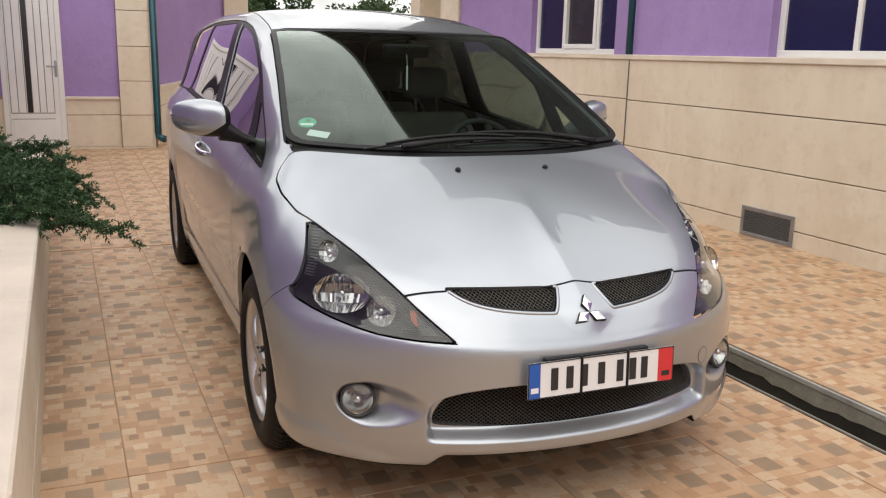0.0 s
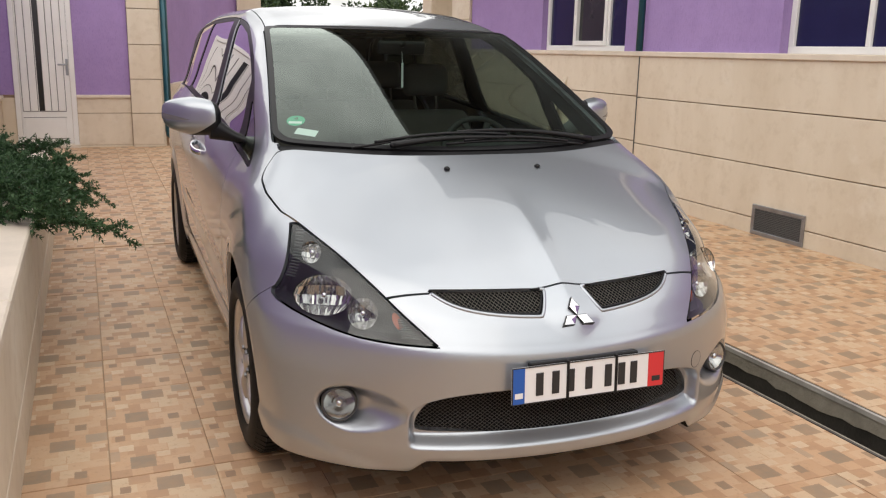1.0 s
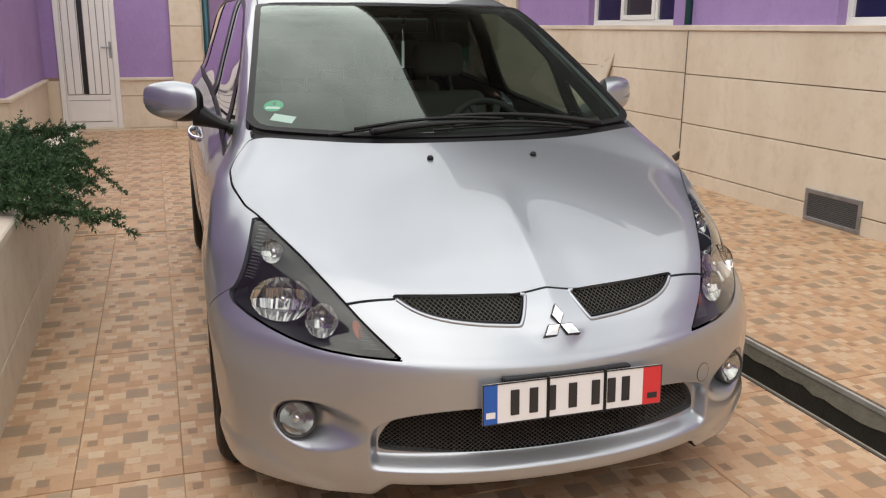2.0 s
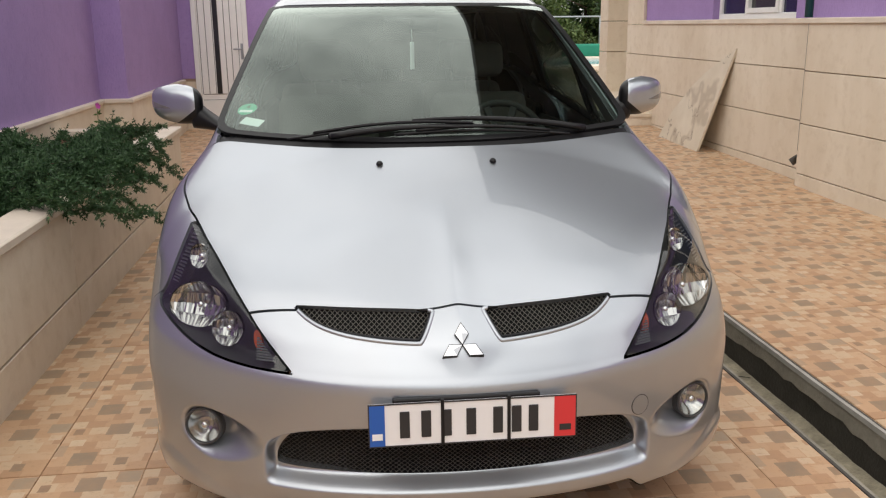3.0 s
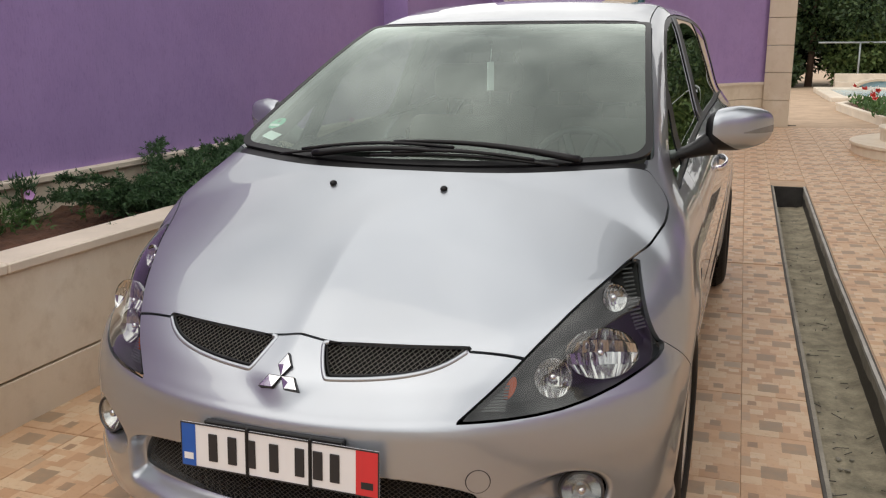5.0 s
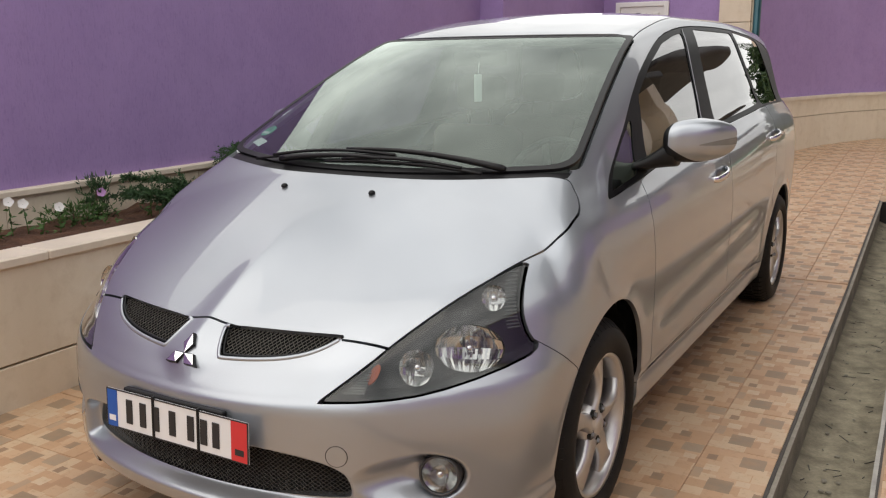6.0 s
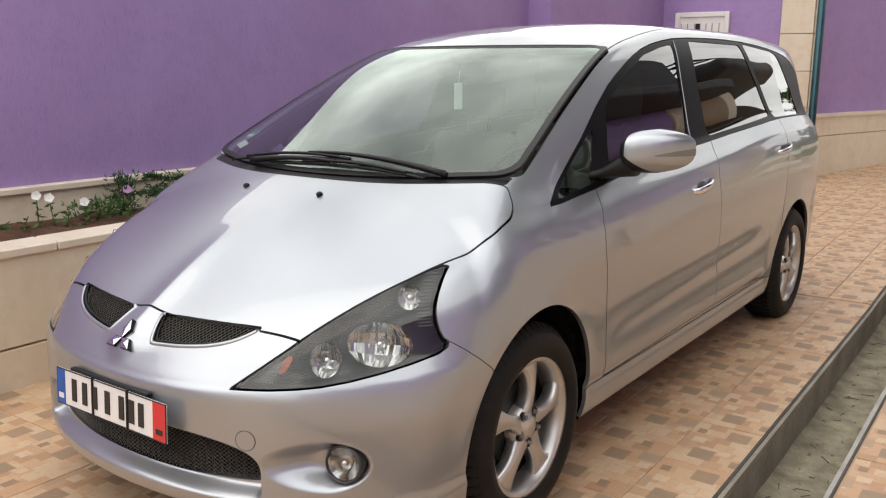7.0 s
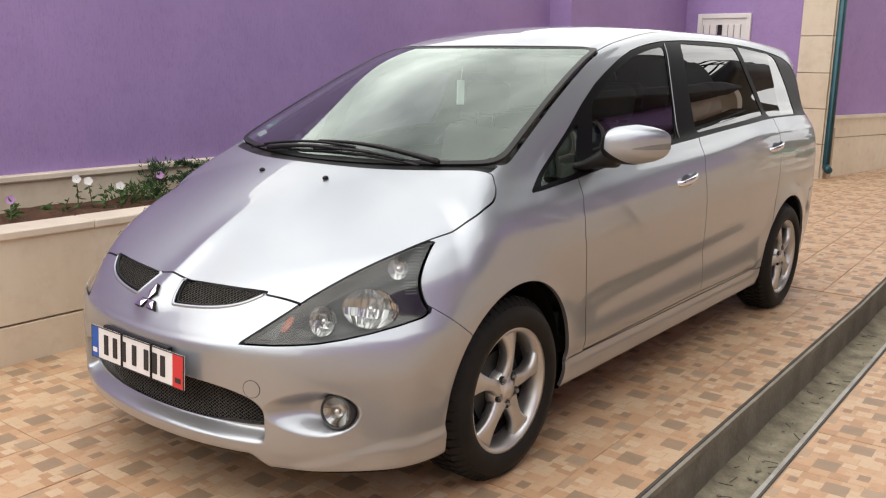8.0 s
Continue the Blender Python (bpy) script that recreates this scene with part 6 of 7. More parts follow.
def build_mirrors():
    for sx in (1, -1):
        m = new("door_mirror")
        m.parent = CAR
        tagged(m, "silver door mirror on a black foot with an indicator strip")
        nu, nv = 96, 48
        cx, cy, cz = 0.938, 1.597, 1.137
        verts, uv = [], []
        for i in range(nu):
            a = 2 * math.pi * i / nu
            for j in range(nv + 1):
                q = 2 * j / nv - 1
                rad = 1 - abs(q) ** 1.8
                ex, ez, ey = rad * spow(math.cos(a), 0.55), rad * spow(math.sin(a), 0.62), math.copysign((1 - rad**3.2) ** 0.5, q)
                y = ey * (0.085 if ey < 0 else 0.026)
                taper = 1.0 - 0.16 * max(0.0, ex) - 0.10 * max(0.0, -ex) * (ez < 0)
                x = cx + 0.108 * ex + 0.25 * y
                z = cz + 0.077 * ez * taper + 0.010 * ex - 0.012 * max(0.0, ex) * (ez > 0) * ez
                verts.append((sx * x, cy + y + 0.045 * ex + 0.02 * max(0.0, ex) ** 3, z))
                uv.append((ex, ez, ey))
        va, ua = np.array(verts), np.array(uv)
        i, j = (q.ravel() for q in np.meshgrid(np.arange(nu), np.arange(nv), indexing="ij"))
        p00, p10 = i * (nv + 1) + j, ((i + 1) % nu) * (nv + 1) + j
        tri = np.concatenate([np.stack([p00, p10, p10 + 1], 1), np.stack([p00, p10 + 1, p00 + 1], 1)])
        area = np.linalg.norm(np.cross(va[tri[:, 1]] - va[tri[:, 0]], va[tri[:, 2]] - va[tri[:, 0]]), axis=1)
        tri = tri[area > 1e-12]
        fn = np.cross(va[tri[:, 1]] - va[tri[:, 0]], va[tri[:, 2]] - va[tri[:, 0]])
        nn = np.zeros_like(va)
        for q in range(3):
            np.add.at(nn, tri[:, q], fn)
        nn /= np.maximum(np.linalg.norm(nn, axis=1, keepdims=True), 1e-9)
        if np.sum(nn * (va - np.array([sx * cx, cy, cz]))) < 0:
            nn, tri = -nn, tri[:, ::-1]
        for jj, near in ((0, 3), (nv, nv - 3)):
            pole = nn[np.arange(nu) * (nv + 1) + near].mean(0)
            for step in range(3):
                nn[np.arange(nu) * (nv + 1) + abs(jj - step)] = pole / np.linalg.norm(pole)
        ex, ez, ey = ua.T
        full = (va, nn, tri)
        inner, cover = split(full, np.minimum(ex - (-0.62 + 0.85 * np.maximum(0, -ez - 0.12)), 0.55 - ey))
        strip, _ = split(full, np.maximum(np.maximum(0.30 - ex, np.abs(ez + 0.20) - (0.01 + 0.15 * (ex - 0.30) / 0.6)), ey - 0.4))
        panel("housing", cover, PAINT, m, depth=0)
        panel("inner_edge", inner, BLACK, m, depth=0)
        panel("indicator", strip, LENSCLEAR, m, "clear turn-signal strip", depth=0.003, offset=0.0012)
        # black foot from the door up into the housing
        bm = bmesh.new()
        prev = None
        for t in range(9):
            k = t / 8
            x = 0.735 + (0.870 - 0.735) * k
            w, h = 0.085 - 0.025 * k, 0.018 + 0.042 * k**1.6
            yc, zc = 1.550 + 0.015 * k, 1.045 + 0.060 * k**1.3
            ring = [bm.verts.new((sx * x, yc + w * spow(math.cos(a), 0.7), zc + h * spow(math.sin(a), 0.7))) for a in (2 * math.pi * q / 20 for q in range(20))]
            if prev:
                for q in range(20):
                    bm.faces.new((prev[q], prev[(q + 1) % 20], ring[(q + 1) % 20], ring[q]))
            prev = ring
        bm.faces.new(prev)
        part("foot", bm, BLACK, m, smooth=True)


# ---- cabin ----
def soft_box(lo, hi, bev):
    return box_bm(lo, hi, bev, 4)


def build_cabin():
    """Dashboard, wheel, seats and small things seen through the glass."""
    bm = bmesh.new()
    prof = [(0.86, 0.99), (1.10, 1.005), (1.34, 1.015), (1.46, 1.000), (1.50, 0.96), (1.47, 0.86), (1.50, 0.70), (1.40, 0.5), (0.9, 0.5)]
    rows = []
    for i in range(13):
        x = -0.70 + 1.4 * i / 12
        bulge = 0.035 * math.exp(-(((x - 0.36) / 0.17) ** 4))
        rows.append([bm.verts.new((x, y + 0.10 * x * x * (y < 1.2), z + (bulge if 1.2 < y < 1.5 and z > 0.9 else 0))) for y, z in prof])
    for a, b in zip(rows, rows[1:]):
        for j in range(len(prof) - 1):
            bm.faces.new((a[j], b[j], b[j + 1], a[j + 1]))
    part("dashboard", bm, CABIN, CAR, "dark grey moulded dashboard", smooth=True)
    # steering wheel
    st = new("steering_wheel")
    st.parent = CAR
    bm = bmesh.new()
    prev, n = None, 40
    for i in range(n + 1):
        a = 2 * math.pi * i / n
        q = [bm.verts.new(((0.182 + 0.016 * math.cos(b)) * math.cos(a), 0.016 * math.sin(b), (0.182 + 0.016 * math.cos(b)) * math.sin(a))) for b in (2 * math.pi * k / 8 for k in range(8))]
        if prev:
            for k in range(8):
                bm.faces.new((prev[k], prev[(k + 1) % 8], q[(k + 1) % 8], q[k]))
        prev = q
    part("wheel_rim", bm, CABIN, st, smooth=True)
    bm = soft_box((-0.08, -0.03, -0.07), (0.08, 0.03, 0.06), 0.02)
    for a in (0, 180, 250, 290):
        add_box(bm, (0.05, -0.012, -0.016), (0.17, 0.008, 0.016), 0.004, m=Matrix.Rotation(radians(a), 4, "Y"))
    part("wheel_boss", bm, CABIN, st)
    placed(st, pose(0.365, 1.62, 0.945, -28, 0, 0))
    for x, y, w in ((0.37, 2.15, 0.25), (-0.37, 2.15, 0.25), (0.40, 3.05, 0.24), (-0.02, 3.05, 0.2), (-0.43, 3.05, 0.24)):
        s = new("seat")
        s.parent = CAR
        part("cushion", soft_box((-w, -0.42, 0.42), (w, 0.10, 0.62), 0.06), CLOTH, s, smooth=True)
        bm = soft_box((-w + 0.01, -0.07, 0.0), (w - 0.01, 0.08, 0.62), 0.06)
        ob = part("backrest", bm, CLOTH, s, smooth=True)
        placed(ob, pose(0, 0.10, 0.56, -14, 0, 0))
        bm = soft_box((-0.13, -0.05, 0.0), (0.13, 0.05, 0.17), 0.045)
        for q in (-0.06, 0.06):
            add_box(bm, (q - 0.006, -0.006, -0.07), (q + 0.006, 0.006, 0.02))
        ob = part("headrest", bm, CLOTH, s, smooth=True)
        placed(ob, pose(0, 0.265, 1.235, -10, 0, 0))
        placed(s, Matrix.Translation((x, y, -0.06)))
    # mirror on the screen, with a hanging card
    mi = part("inside_mirror", soft_box((-0.115, -0.014, -0.03), (0.115, 0.014, 0.03), 0.012), BLACK, CAR, smooth=True)
    placed(mi, pose(0.0, 1.72, 1.425, 12, 0, 6))
    tube("mirror_stalk", [(0, 1.66, 1.447), (0, 1.70, 1.435), (0, 1.715, 1.43)], 0.009, BLACK, CAR)
    card = part("hanging_card", box_bm((-0.019, -0.003, -0.055), (0.019, 0.003, 0.055), 0.002), STICK_W, CAR, "white rectangular air freshener card on a thread")
    placed(card, pose(0.0, 1.70, 1.305, 0, 0, 66))
    tube("card_thread", [(0, 1.70, 1.36), (0, 1.71, 1.41)], 0.0012, STICK_W, CAR, 4)
    for sx in (1, -1):
        part("sun_visor", box_bm((sx * 0.12, 1.86, 1.478), (sx * 0.50, 2.02, 1.492), 0.005), CABIN, CAR)
        bm = bmesh.new()
        add_box(bm, (sx * 0.70, 1.45, 0.35), (sx * 0.76, 2.55, 0.98), 0.02)
        part("door_card", bm, CABIN, CAR)
        bm = bmesh.new()
        add_box(bm, (sx * 0.70, 2.65, 0.35), (sx * 0.76, 3.5, 1.02), 0.02)
        part("door_card", bm, CABIN, CAR)
    part("cabin_floor", box_bm((-0.74, 0.9, 0.30), (0.74, 4.4, 0.36)), CABIN, CAR)
    part("headliner", box_bm((-0.46, 2.12, 1.492), (0.46, 4.2, 1.505)), LINER, CAR)
    part("tailgate_trim", box_bm((-0.60, 4.36, 0.6), (0.60, 4.40, 1.49)), CABIN, CAR)
    # stickers inside the screen
    for nm, x, y, mat in (("sticker", -0.610, 1.105, STICK_G), ("sticker", -0.588, 1.027, STICK_W)):
        n = Vector(field_normal(np.array([on_glass(x, y, 0.0)]))[0])
        m = Matrix.Translation(Vector(on_glass(x, y, 0.0)) - n * 0.008) @ n.to_track_quat("Z", "Y").to_matrix().to_4x4()
        bm = bmesh.new()
        if mat is STICK_G:
            bmesh.ops.create_circle(bm, segments=28, radius=0.034, cap_ends=True)
        else:
            add_box(bm, (-0.040, -0.020, -0.0004), (0.040, 0.020, 0.0004), m=Matrix.Rotation(radians(-14), 4, "Z"))
        ob = placed(part(nm, bm, mat, CAR, "round green windscreen sticker" if mat is STICK_G else "white rectangular windscreen sticker"), m)
        if mat is STICK_G:
            bar = bmesh.new()
            add_box(bar, (-0.024, -0.020, 0.0006), (0.024, -0.006, 0.001))
            part("sticker_field", bar, STICK_W, ob)
            txt = bpy.data.curves.new("sticker_number", "FONT")
            txt.body, txt.size, txt.align_x = "4", 0.032, "CENTER"
            txt.materials.append(PLATE_K)
            t = new("sticker_number", txt)
            t.parent = ob
            t.matrix_basis = Matrix.Translation((0, 0.001, 0.0012))


build_car_body()
build_wheels()
build_nose_details()
build_pillar_trims()
build_wipers()
build_mirrors()
build_cabin()


# ---- plants ----
def leaf_mat(name, c0, c1, rough=0.55):
    k = Nodes(name)
    isl = k.n("NewGeometry").outputs["Random Per Island"]
    p = k.obj()
    a = k.noise(6.0, 4, 0.6, p)
    c = k.mix(isl, c0, c1)
    c = k.mix(k.math("MULTIPLY", k.ramp(a, 0.4, 0.7), 0.5), c, shade(c0, 0.6))
    k.set(Base_Color=c, Roughness=rough, Specular_IOR_Level=0.3)
    return k.m


JUNIPER = leaf_mat("juniper_needles", (0.030, 0.072, 0.030), (0.075, 0.140, 0.055))
TWIG = plain("twig_bark", (0.10, 0.06, 0.04), 0.9, var=0.3)
GREEN = leaf_mat("herb_leaf", (0.05, 0.11, 0.03), (0.11, 0.20, 0.06))
TREE_A = leaf_mat("tree_leaf_dark", (0.020, 0.042, 0.016), (0.06, 0.095, 0.03))
TREE_B = leaf_mat("tree_leaf_light", (0.05, 0.09, 0.022), (0.12, 0.16, 0.05))
PETAL_W = plain("petal_white", (0.80, 0.78, 0.76), 0.6, var=0.05)
PETAL_P = plain("petal_lilac", (0.55, 0.30, 0.60), 0.6, var=0.1)
PETAL_M = plain("petal_magenta", (0.45, 0.06, 0.30), 0.6, var=0.1)
PETAL_R = plain("petal_red", (0.60, 0.04, 0.03), 0.6, var=0.1)


def blades(rng, centres, dirs, length, width, per, spread):
    """Thin pointed leaves, per of them round every centre: verts and triangles."""
    n = len(centres)
    c = np.repeat(centres, per, 0)
    d = np.repeat(dirs, per, 0) + rng.normal(0, spread, (n * per, 3))
    d /= np.linalg.norm(d, axis=1, keepdims=True)
    r = rng.normal(0, 1, (n * per, 3))
    s = np.cross(d, r)
    s /= np.maximum(np.linalg.norm(s, axis=1, keepdims=True), 1e-6)
    ln = length * rng.uniform(0.6, 1.25, (n * per, 1))
    a = c - s * width / 2 + d * ln * 0.1
    b = c + s * width / 2 + d * ln * 0.1
    tip = c + d * ln
    v = np.stack([c, b + d * ln * 0.25, tip, a + d * ln * 0.25], 1).reshape(-1, 3)
    f = np.arange(len(v)).reshape(-1, 4)
    return v, f


def build_juniper():
    rng = np.random.default_rng(4)
    shrub = new("juniper_shrub")
    tagged(shrub, "spreading dark green juniper shrub hanging over the planter edge", "shrub")
    cen, dr, tw = [], [], []
    specs = []
    for i in range(120):
        root = np.array([rng.uniform(-2.25, -1.78), rng.uniform(2.25, 4.1), 0.56])
        az = rng.uniform(0, 2 * np.pi)
        out = np.array([np.cos(az), np.sin(az) * 1.25, 0])
        out[0] = out[0] * 0.8 + 0.12
        up = rng.uniform(0.15, 0.75)
        specs.append((root, out, up, rng.uniform(0.35, 0.72)))
    # the long arms that hang out over the paving
    for tip in ((-1.12, 2.44, 0.42), (-1.19, 3.54, 0.46), (-1.33, 2.75, 0.60), (-1.30, 3.1, 0.52), (-1.36, 2.3, 0.55), (-1.42, 3.9, 0.62), (-1.45, 2.05, 0.62)):
        root = np.array([-1.85, tip[1] + 0.25, 0.66])
        specs.append((root, (np.array(tip) - root), None, 1.0))
    for root, out, up, ln in specs:
        n = 26
        t = np.linspace(0, 1, n)[:, None]
        if up is None:
            p = root + out * t + np.array([0, 0, 1]) * (0.13 * np.sin(np.pi * t) * (1 - 0.35 * t))
        else:
            p = root + out * ln * t + np.array([0, 0, 1]) * (up * ln * (t - 0.45 * t**2))
        p = p + np.cumsum(rng.normal(0, 0.006, p.shape), 0)
        p[:, 0] = np.maximum(p[:, 0], -2.47)
        dp = np.gradient(p, axis=0)
        dp /= np.maximum(np.linalg.norm(dp, axis=1, keepdims=True), 1e-6)
        tw.append(p)
        # side sprays, shorter towards the tip
        for k in range(4, n):
            for _ in range(5):
                sd = dp[k] + rng.normal(0, 0.75, 3) * np.array([1, 1, 0.6])
                sd /= np.linalg.norm(sd)
                m = rng.integers(3, 7) if k < n - 4 else 2
                q = np.arange(m)[:, None] * 0.017
                cen.append(p[k] + sd * q)
                dr.append(np.repeat(sd[None], m, 0))
    cen, dr = np.concatenate(cen), np.concatenate(dr)
    v, f = blades(rng, cen, dr, 0.024, 0.0070, 5, 0.60)
    obj_of("foliage", mesh_of("foliage", v, f, JUNIPER), shrub, kind="stuff")
    bv, bf = [], []
    for p in tw[::2] + tw[-7:]:
        k = len(bv)
        for i, q in enumerate(p):
            r = 0.006 * (1 - 0.8 * i / len(p))
            bv += [tuple(q + np.array(o) * r) for o in ((1, 0, 0), (-0.5, 0.4, 0.7), (-0.5, -0.4, -0.7))]
        for i in range(len(p) - 1):
            for a in range(3):
                b = (a + 1) % 3
                bf.append((k + 3 * i + a, k + 3 * i + b, k + 3 * i + 3 + b, k + 3 * i + 3 + a))
    obj_of("branches", mesh_of("branches", bv, bf, TWIG), shrub)


def build_flower(x, y, h, petal, leafy, rng, label):
    """A small bedding flower: stem, leaves, one bloom."""
    fl = new("garden_flower")
    tagged(fl, label, "flower")
    z0 = 0.555
    n = 6
    lean = rng.normal(0, 0.02, 2)
    st = [(x + lean[0] * t, y + lean[1] * t, z0 + h * t) for t in np.linspace(0, 1, n)]
    tube("stem", st, 0.0028, GREEN, fl, 5)
    cen = np.array([st[i] for i in range(1, n - 1) for _ in range(leafy)])
    d = rng.normal(0, 1, cen.shape) * np.array([1, 1, 0.4]) + np.array([0, 0, 0.3])
    v, f = blades(rng, cen, d, 0.045, 0.018, 1, 0.3)
    obj_of("leaves", mesh_of("leaves", v, f, GREEN), fl)
    if petal is not None:
        bm = bmesh.new()
        face = Vector((0.8, -0.45, 0.35)).normalized()
        q = face.to_track_quat("Z", "Y").to_matrix()
        c = Vector(st[-1])
        mid = bm.verts.new(c)
        ring = []
        for k in range(20):
            a = 2 * math.pi * k / 20
            r = 0.027 * (0.92 + 0.08 * math.cos(5 * a))
            ring.append(bm.verts.new(c + q @ Vector((r * math.cos(a), r * math.sin(a), 0.010 + 0.003 * math.cos(10 * a)))))
        for k in range(20):
            bm.faces.new((mid, ring[k], ring[(k + 1) % 20]))
        part("bloom", bm, petal, fl, smooth=True)


def build_beds():
    rng = np.random.default_rng(9)
    for x, y, h, pet, lf, lab in (
        (-2.32, 1.158, 0.185, PETAL_W, 3, "white bedding flower with a dark eye in the planter soil"),
        (-2.30, 1.235, 0.175, PETAL_W, 2, "white bedding flower turned sideways"),
        (-2.26, 1.39, 0.13, PETAL_W, 2, "white bedding flower, low, nearly open"),
        (-2.33, 0.80, 0.10, PETAL_P, 5, "lilac bedding flower with broad leaves"),
        (-2.36, 1.745, 0.16, PETAL_P, 3, "lilac flower beside a small conifer"),
        (-2.30, 0.90, 0.06, None, 6, "young leafy bedding plant without bloom"),
        (-2.28, 1.03, 0.10, None, 2, "thin seedling stem in the soil"),
        (-2.27, 1.29, 0.11, None, 2, "thin seedling stem with drying leaves"),
        (-2.25, 0.72, 0.08, None, 4, "young leafy bedding plant without bloom"),
        (-2.20, 1.95, 0.14, None, 4, "young leafy plant beside the shrub"),
        (-2.10, 5.0, 0.30, PETAL_M, 4, "magenta flower on a tall stem"),
    ):
        build_flower(x, y, h, pet, lf, rng, lab)
    # small conifers by the wall
    for x, y, h, w, lab in ((-2.33, 1.53, 0.13, 0.13, "low bushy green seedling clump by the wall"), (-2.37, 1.72, 0.25, 0.06, "small upright conifer seedling by the wall")):
        sh = new("small_conifer")
        tagged(sh, lab, "shrub")
        n = 170
        t = rng.uniform(0, 1, n)
        c = np.stack([x + rng.normal(0, w * 0.5, n), y + rng.normal(0, w * 0.7, n), 0.55 + h * t], 1)
        d = c - np.array([x, y, 0.52])
        d /= np.linalg.norm(d, axis=1, keepdims=True)
        v, f = blades(rng, c, d, 0.04, 0.009, 3, 0.5)
        obj_of("foliage", mesh_of("foliage", v, f, JUNIPER if w < 0.1 else GREEN), sh, kind="stuff")
        tube("stem", [(x, y, 0.53), (x, y, 0.55 + h * 0.8)], 0.005, TWIG, sh, 5)


# ---- slab, steps, porch, garden beyond ----
def build_slab():
    bm = bmesh.new()
    # broken marble slab: outline in its own plane (along the wall, up)
    out = [(0.0, 0.0), (1.16, 0.0), (0.93, 0.34), (0.56, 0.66), (0.30, 0.82), (-0.28, 1.10)]
    fr = [bm.verts.new((0.0, y, z)) for y, z in out]
    bk = [bm.verts.new((0.025, y, z)) for y, z in out]
    bm.faces.new(fr)
    bm.faces.new(bk[::-1])
    for i in range(6):
        bm.faces.new((fr[i], bk[i], bk[(i + 1) % 6], fr[(i + 1) % 6]))
    bmesh.ops.bevel(bm, geom=bm.edges[:], offset=0.004, segments=1, affect="EDGES")
    k = Nodes("veined_marble")
    p = k.obj()
    vein = k.math("LESS_THAN", k.math("ABSOLUTE", k.math("SUBTRACT", k.noise(1.9, 5, 0.5, p), 0.53)), 0.0045)
    a = k.noise(3, 5, 0.6, p)
    c = k.mix(k.ramp(a, 0.3, 0.7), (0.60, 0.52, 0.40), (0.70, 0.63, 0.51))
    wide = k.ramp(k.math("ABSOLUTE", k.math("SUBTRACT", k.noise(1.5, 3, 0.5, p), 0.5)), 0.008, 0.035, (1, 1, 1, 1), (0, 0, 0, 1))
    c = k.mix(k.math("MULTIPLY", wide, 0.55), c, (0.36, 0.29, 0.21))
    c = k.mix(k.math("MULTIPLY", vein, 0.65), c, (0.22, 0.17, 0.12))
    k.set(Base_Color=c, Roughness=0.4)
    ob = obj_of("marble_slab", bm_mesh("marble_slab", bm, k.m), None, "broken veined marble slab leaning against the house wall", "slab")
    ob.matrix_world = pose(3.50, 6.85, gz(3.5, 6.85) + 0.002, 0, 12, 0)


def arc_step(name, cx, cy, r, z0, z1, parent, a0, a1):
    bm = bmesh.new()
    n = 26
    top, bot, lip, lip2 = [], [], [], []
    for i in range(n + 1):
        a = radians(a0 + (a1 - a0) * i / n)
        x, y = cx + r * math.cos(a), cy + r * math.sin(a)
        bot.append(bm.verts.new((x, y, z0)))
        top.append(bm.verts.new((x, y, z1 - 0.035)))
        x2, y2 = cx + (r + 0.025) * math.cos(a), cy + (r + 0.025) * math.sin(a)
        lip.append(bm.verts.new((x2, y2, z1 - 0.035)))
        lip2.append(bm.verts.new((x2, y2, z1)))
    for i in range(n):
        bm.faces.new((bot[i], bot[i + 1], top[i + 1], top[i]))
        bm.faces.new((top[i], top[i + 1], lip[i + 1], lip[i]))
        bm.faces.new((lip[i], lip[i + 1], lip2[i + 1], lip2[i]))
    c0 = bm.verts.new((cx, cy, z1))
    for i in range(n):
        bm.faces.new((lip2[i], lip2[i + 1], c0))
    part(name, bm, STONE, parent)


def build_porch():
    st = new("porch_steps")
    tagged(st, "two rounded cream stone steps up to the porch", "steps")
    arc_step("step", 3.95, 10.5, 1.62, 0.09, 0.29, st, 90, 275)
    arc_step("step", 3.95, 10.6, 1.28, 0.28, 0.46, st, 90, 268)
    col = new("porch_column")
    tagged(col, "square cream stone porch column in stacked blocks", "column")
    for z0, z1 in ((0.46, 1.02), (1.028, 1.45), (1.458, 1.88), (1.888, 2.31), (2.318, 3.05)):
        part("stone", box_bm((3.64, 10.55, z0), (4.0, 10.92, z1), 0.005), STONE, col)


def leaf_cloud(rng, centres, radii, count, size):
    per = np.maximum((count * radii**2 / (radii**2).sum()).astype(int), 8)
    pts, nor = [], []
    for c, r, n in zip(centres, radii, per):
        d = rng.normal(0, 1, (n, 3))
        d /= np.linalg.norm(d, axis=1, keepdims=True)
        pts.append(c + d * r * rng.uniform(0.55, 1.05, (n, 1)) * np.array([1, 1, 0.85]))
        nor.append(d)
    return blades(rng, np.concatenate(pts), np.concatenate(nor), size, size * 0.6, 1, 0.8)


